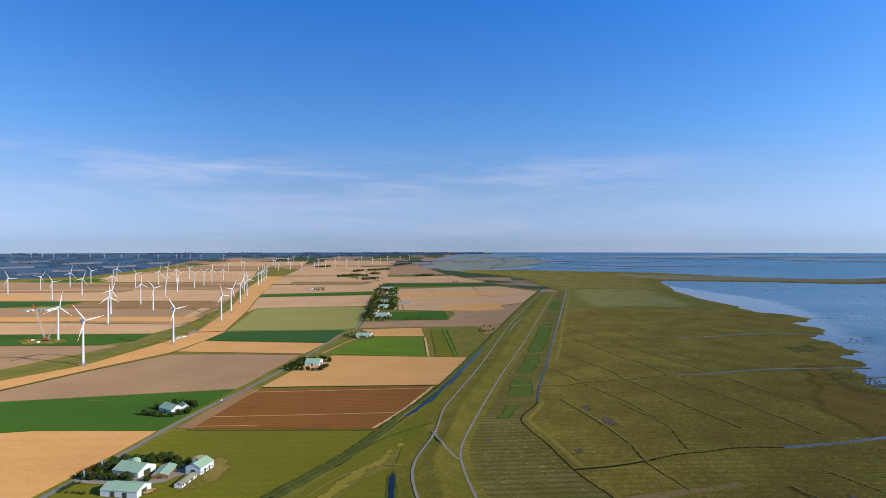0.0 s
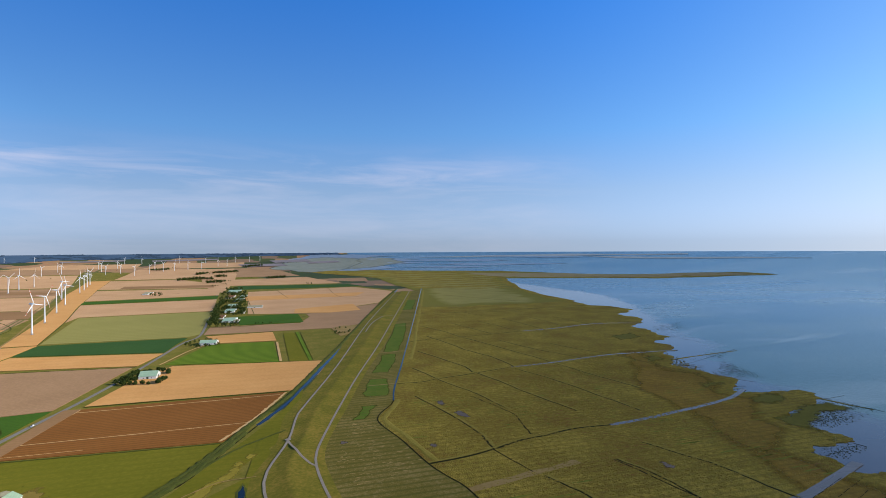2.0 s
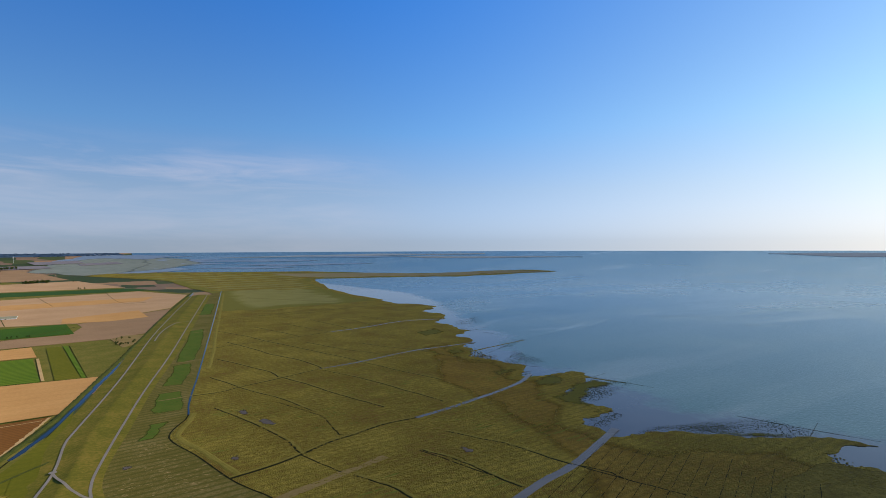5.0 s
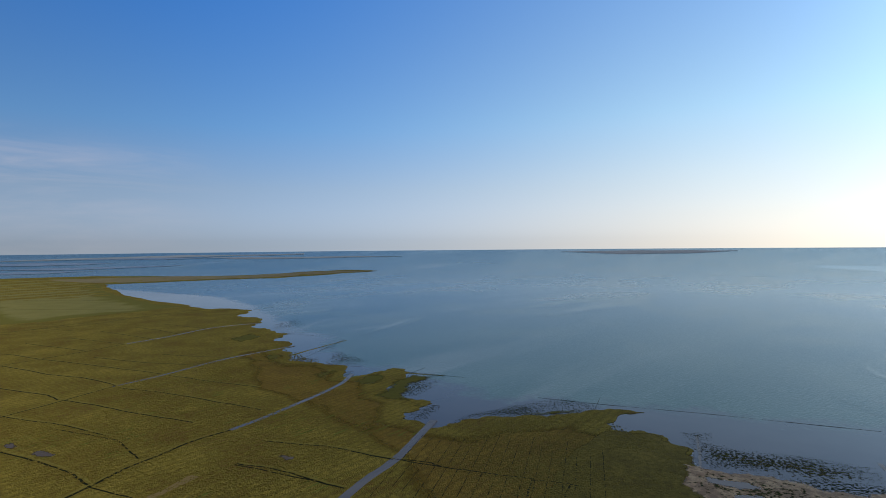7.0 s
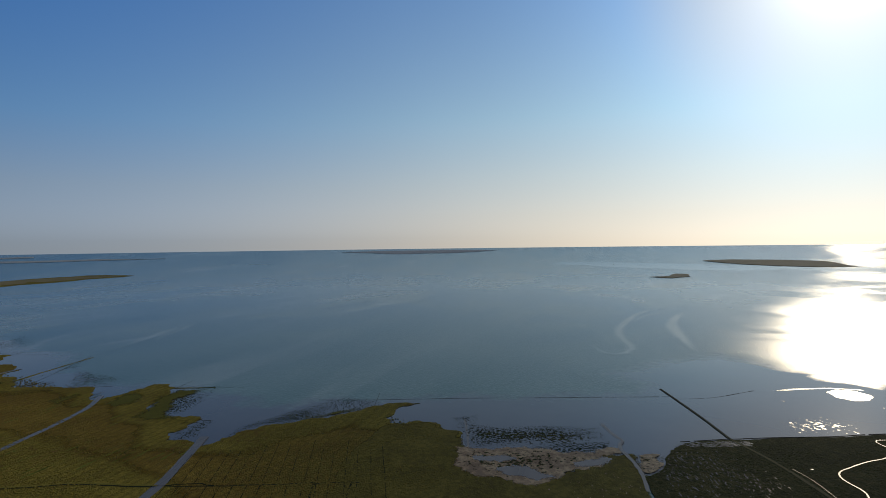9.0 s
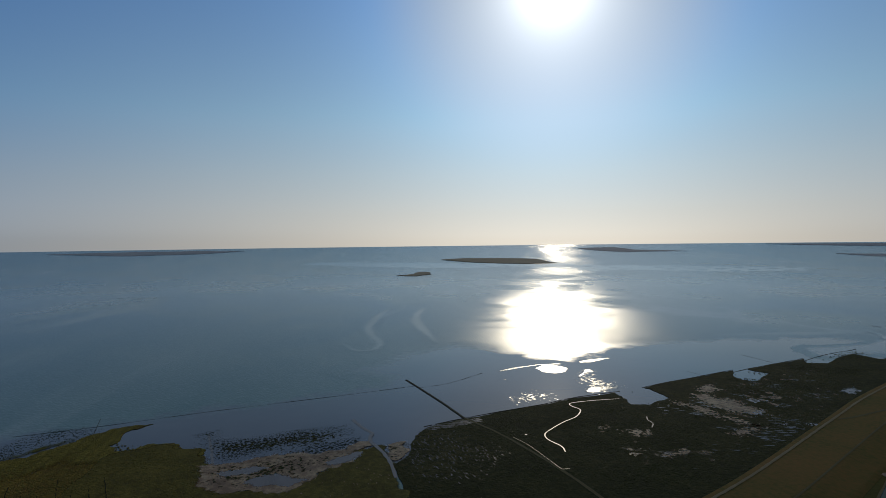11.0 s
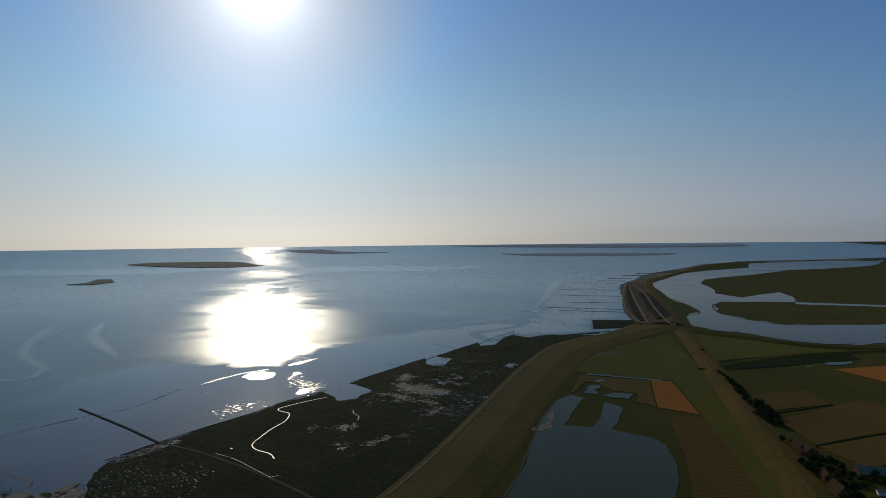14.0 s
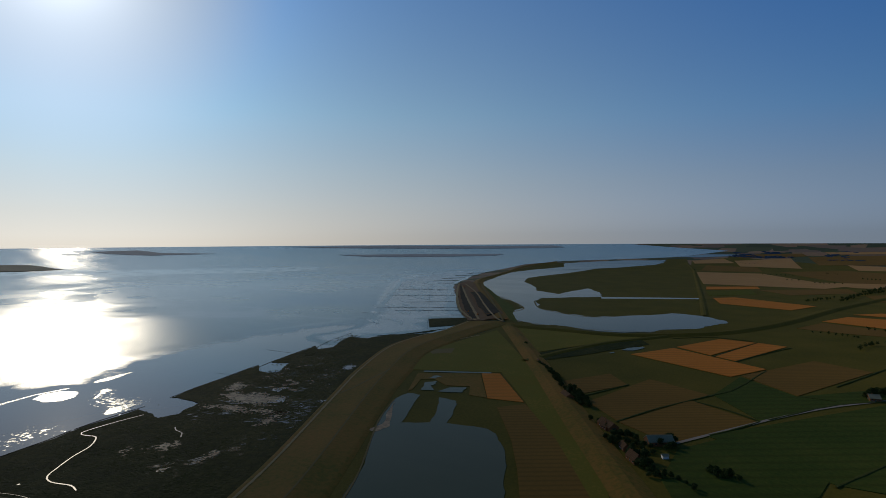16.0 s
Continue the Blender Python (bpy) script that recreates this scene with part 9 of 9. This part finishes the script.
def crawler_crane(x, y):
    root = tagged(new("crawler_crane"), "tall pale lattice crawler crane with a red boom tip", "crane")
    root.matrix_world = Matrix.Translation((x, y, 1.6)) @ Matrix.Rotation(radians(14), 4, "Z")
    for s in (-3.2, 3.2):
        part("crawler", Shape().box(-5.5, s - 0.7, -0.3, 5.5, s + 0.7, 1.4).mesh("crawler", M["rubber"]), root, "black crawler track")
    part("cab", Shape().box(-5, -2, 1.5, 4, 2, 4.6).mesh("cab", M["turbine_red"]), root, "red machine house")
    part("counterweight", Shape().box(4, -2.2, 1.6, 6.5, 2.2, 4.2).mesh("counterweight", M["roof_grey"]), root, "grey counterweight")
    part("boom", lattice(Shape(), (-2, 0, 3), (-17, 0, 58), 2.6, 2.2, 22).mesh("boom", M["crane_grey"]), root)
    part("boom_tip", lattice(Shape(), (-17, 0, 58), (-23, 0, 71), 2.2, 1.2, 7).mesh("boom_tip", M["turbine_red"]), root, "red boom tip")
    part("mast", lattice(Shape(), (2, 0, 4), (14, 0, 26), 1.4, 1.0, 9).mesh("mast", M["crane_grey"]), root)
    part("stay_cables", Shape().rod((-20, 0, 64), (14, 0, 26), 0.12, 4).rod((14, 0, 26), (5, 0, 4), 0.12, 4).rod((-23, 0, 71), (-23, 0, 40), 0.1, 4).mesh("stay_cables", M["roof_grey"]), root, "thin steel stay cables")
    return root


crawler_crane(*(-771, 1084))


def site_container(x, y, turn, material, label):
    root = tagged(new("container"), label, "container", "site containers")
    root.matrix_world = Matrix.Translation((x, y, 1.35)) @ Matrix.Rotation(radians(turn), 4, "Z")
    part("body", Shape().box(-3, -1.2, 0.0, 3, 1.2, 2.5).mesh("body", material), root)
    for k in range(9):
        part("rib", Shape().box(-2.8 + k * 0.68, -1.28, 0.15, -2.6 + k * 0.68, -1.2, 2.4).mesh("rib", material), root)
    part("door", Shape().box(2.98, -1.0, 0.1, 3.05, 1.0, 2.35).mesh("door", M["roof_grey"]), root, "grey steel door")
    return root


for i, (x, y, _) in enumerate([(-797, 1071, 1.00), (-797, 1084, 1.00), (-751, 1084, 1.00), (-768, 1058, 1.00)]):
    site_container(x, y, 20 * i, M["wall_white"] if i % 2 else M["orange"], "white site container on a gravel pad" if i % 2 else "orange site container on a gravel pad")
# sheds among the far fields
building("hall", [(-1172, 1602), (-1136, 1602), (-1205, 1647)], 4, 7, M["roof_grey"], M["wall_white"], "long pale hall in the fields", "hall", doors=2, windows=0, z=0.8)
building("hall", [(-1193, 1574), (-1174, 1574), (-1214, 1603)], 4, 6, M["roof_grey"], M["wall_white"], "pale low hall in the fields", "hall", doors=2, windows=0, z=0.8)
building("hall", [(-527.8, 1104), (-520.6, 1132), (-535.6, 1117)], 2.4, 3.2, M["roof_grey"], M["wall_white"], "low white shed beside a turbine", "shed", doors=1, windows=0, z=0.8)


def car(x, y, turn):
    root = tagged(new("car"), "small white car standing on the country road", "car")
    root.matrix_world = Matrix.Translation((x, y, 0.88)) @ Matrix.Rotation(radians(turn), 4, "Z")
    prof = [(-2.1, 0.3), (-2.1, 0.85), (-1.3, 0.95), (-0.6, 1.45), (1.2, 1.45), (1.9, 0.95), (2.1, 0.85), (2.1, 0.3)]
    k = len(prof)
    vs = [(px, s * (0.85 if pz < 1.2 else 0.68), pz) for s in (-1, 1) for px, pz in prof]
    fs = [tuple(range(k)), tuple(range(k, 2 * k))[::-1]] + [(i, i + k, (i + 1) % k + k, (i + 1) % k) for i in range(k)]
    part("body", Shape().add(vs, fs).mesh("body", M["car_white"]), root)
    part("windscreen", Shape().add([(-1.32, -0.7, 0.98), (-1.32, 0.7, 0.98), (-0.66, 0.62, 1.44), (-0.66, -0.62, 1.44)], [(0, 1, 2, 3)]).mesh("windscreen", M["glass"]), root, "dark windscreen")
    for wx in (-1.35, 1.3):
        for wy in (-0.82, 0.82):
            part("wheel", Shape().rod((wx, wy - 0.1, 0.0), (wx, wy + 0.1, 0.0), 0.32, 12).mesh("wheel", M["rubber"]), root)
    return root


car(*(-260.4, 655), 82)


# ---- sea marks ----
def beacon(x, y, s):
    root = tagged(new("beacon"), "small dark beacon standing in the tidal sea", "beacon", "sea marks")
    root.matrix_world = Matrix.Translation((x, y, lift(x, y) + 0.4)) @ Matrix.Scale(s, 4)
    part("post", Shape().rod((0, 0, -0.5), (0, 0, 9), 0.35, 6).mesh("post", M["wood"]), root)
    part("topmark", Shape().tube([((0, 0, 8), 0.2), ((0, 0, 8.2), 1.5), ((0, 0, 11), 0.2)], 8).mesh("topmark", M["wood"]), root)
    part("float", Shape().tube([((0, 0, -0.3), 1.8), ((0, 0, 0.7), 1.8), ((0, 0, 1.5), 0.7)], 10).mesh("float", M["wood"]), root)
    return root


for x, y, sc in [(3715, -440.7, 0.72), (3677, -110.2, 0.75)]:
    beacon(x, y, max(sc, 0.7))


# ---- machines on the dike works ----
def excavator(x, y, turn, z):
    root = tagged(new("excavator"), "small dark yellow excavator on the dike works", "excavator", "site machines")
    root.matrix_world = Matrix.Translation((x, y, z)) @ Matrix.Rotation(radians(turn), 4, "Z")
    for s in (-1.2, 1.2):
        part("track", Shape().box(-2, s - 0.35, 0, 2, s + 0.35, 0.9).mesh("track", M["rubber"]), root, "black crawler track")
    part("cab", Shape().box(-1.8, -1.2, 0.95, 1.6, 1.2, 2.2).box(0.2, -1.2, 2.2, 1.6, 0.1, 3.1).mesh("cab", M["orange"]), root)
    part("arm", Shape().rod((1.2, 0.4, 1.8), (4.2, 0.4, 4.6), 0.28, 5).rod((4.2, 0.4, 4.6), (6.6, 0.4, 2.4), 0.22, 5).mesh("arm", M["orange"]), root)
    part("bucket", Shape().box(6.2, -0.2, 1.4, 7.2, 1.0, 2.4).mesh("bucket", M["rubber"]), root)
    return root


for i, (x, y, _) in enumerate([(656, -1152, 1.00), (1127, -1791, 1.00), (680, -1138, 1.00), (587.9, -1107, 1.00), (726, -1170, 1.00)]):
    excavator(x, y, 70 * i, 3.2 if i != 3 else 2.4)


# ---- trees past the near farms, joined ----
def far_trees():
    """Groups of trees too far off to be told apart: leaf sprays and trunks in one mesh."""
    r = random.Random(900)
    sh = Shape()
    for x, y, s in FAR_TREES:
        z = lift(x, y) + 0.5
        sh.rod((x, y, z - 0.4), (x, y, z + 5 * s), 0.3 * s, 4)
        lobes = [(Vector((x + r.uniform(-2, 2) * s, y + r.uniform(-2, 2) * s, z + r.uniform(2.5, 7) * s)), r.uniform(1.6, 2.8) * s) for _ in range(6)]
        for _ in range(70):
            c, cr = r.choice(lobes)
            d = Vector((r.gauss(0, 1), r.gauss(0, 1), r.gauss(0, 0.8))).normalized()
            p = c + d * cr
            a = d.orthogonal().normalized()
            b = d.cross(a)
            t = r.uniform(0.6, 1.1) * s
            sh.add([p - a * t, p + b * t * 0.8, p + a * t, p - b * t * 0.8], [(0, 1, 2, 3)])
    return thing("far_trees", sh.mesh("far_trees", M["leaf"]), "distant dark green trees around farms", "trees", "", "stuff")


far_trees()


# ---- small things on the farms ----
def trailer(x, y, turn):
    root = tagged(new("farm_trailer"), "small yellow-orange farm trailer beside the barn", "trailer")
    root.matrix_world = Matrix.Translation((x, y, 0.95)) @ Matrix.Rotation(radians(turn), 4, "Z")
    part("bed", Shape().box(-3.2, -1.1, 0.8, 3.2, 1.1, 1.0).box(-3.2, -1.1, 1.0, -3.1, 1.1, 1.6).box(3.1, -1.1, 1.0, 3.2, 1.1, 1.6).box(-3.2, -1.1, 1.0, 3.2, -1.0, 1.6).box(-3.2, 1.0, 1.0, 3.2, 1.1, 1.6).mesh("bed", M["straw"]), root)
    part("drawbar", Shape().rod((3.2, 0, 0.8), (5.0, 0, 0.5), 0.1, 5).mesh("drawbar", M["rubber"]), root)
    for wx in (-2, 2):
        for wy in (-1.0, 1.0):
            part("wheel", Shape().rod((wx, wy - 0.15, 0.45), (wx, wy + 0.15, 0.45), 0.45, 12).mesh("wheel", M["rubber"]), root)
    return root


trailer(*(-215.1, 411.1), 25)
trailer(*(-215.6, 407.4), 40)


def banner(x, y):
    root = tagged(new("banner_sign"), "tall narrow pale blue banner on a pole by the farm gate", "sign")
    root.matrix_world = Matrix.Translation((x, y, 0.6))
    part("pole", Shape().rod((0, 0, -0.3), (0, 0, 7.5), 0.08, 6).mesh("pole", M["roof_grey"]), root)
    part("cloth", Shape().box(0.1, -0.03, 2.4, 1.3, 0.03, 7.2).mesh("cloth", M["banner_blue"]), root, "pale blue cloth")
    return root


M["banner_blue"] = mat("pale_blue_cloth", [(0.35, 0.55, 0.70), (0.42, 0.62, 0.76)], 1.0, 0.3, bump=0.0, diff_rough=0.3)
M["thincrop"] = frayed(mat("thin_yellow_crop", [(0.09, 0.12, 0.02), (0.12, 0.14, 0.03)], 0.5, 0.1, bump=0.3), 0.3, 1.4)
M["trodden"] = frayed(mat("trodden_grass_and_earth", [(0.15, 0.12, 0.04), (0.20, 0.15, 0.06)], 0.4, 0.05, bump=0.4), 0.08, 1.8)
banner(*(-277.9, 453.2))
banner(*(-279.1, 432.2))
for i, o in enumerate([[(-382.3, 532.0), (-376.5, 536.8), (-375.3, 532.0)], [(-421.3, 656), (-399.1, 663), (-398.0, 656), (-414.9, 651)], [(-413.5, 619), (-403.8, 623), (-402.7, 617)], [(-334.2, 569.4), (-325.4, 571.2), (-326.3, 565.8)]]):
    o = rough_line(o, 2, depth=2, seed=840 + i)
    fray(slab("bare_patch", o, 1.28, M["thincrop"] if i else M["trodden"], "paler thin patch in the crop", "crop patch", grid=2), o, 3)
TRODDEN = [(-208.0, 467.4), (-204.6, 493.4), (-184.6, 493.3), (-165.9, 464.9), (-166.5, 433.2), (-182.6, 415.0), (-190.7, 403.6), (-201.8, 411.1), (-199.6, 438.5)]
fray(slab("trodden_ground", TRODDEN, 0.75, M["trodden"], "trodden bare ground beside the farm", "bare ground", grid=4), TRODDEN, 18)
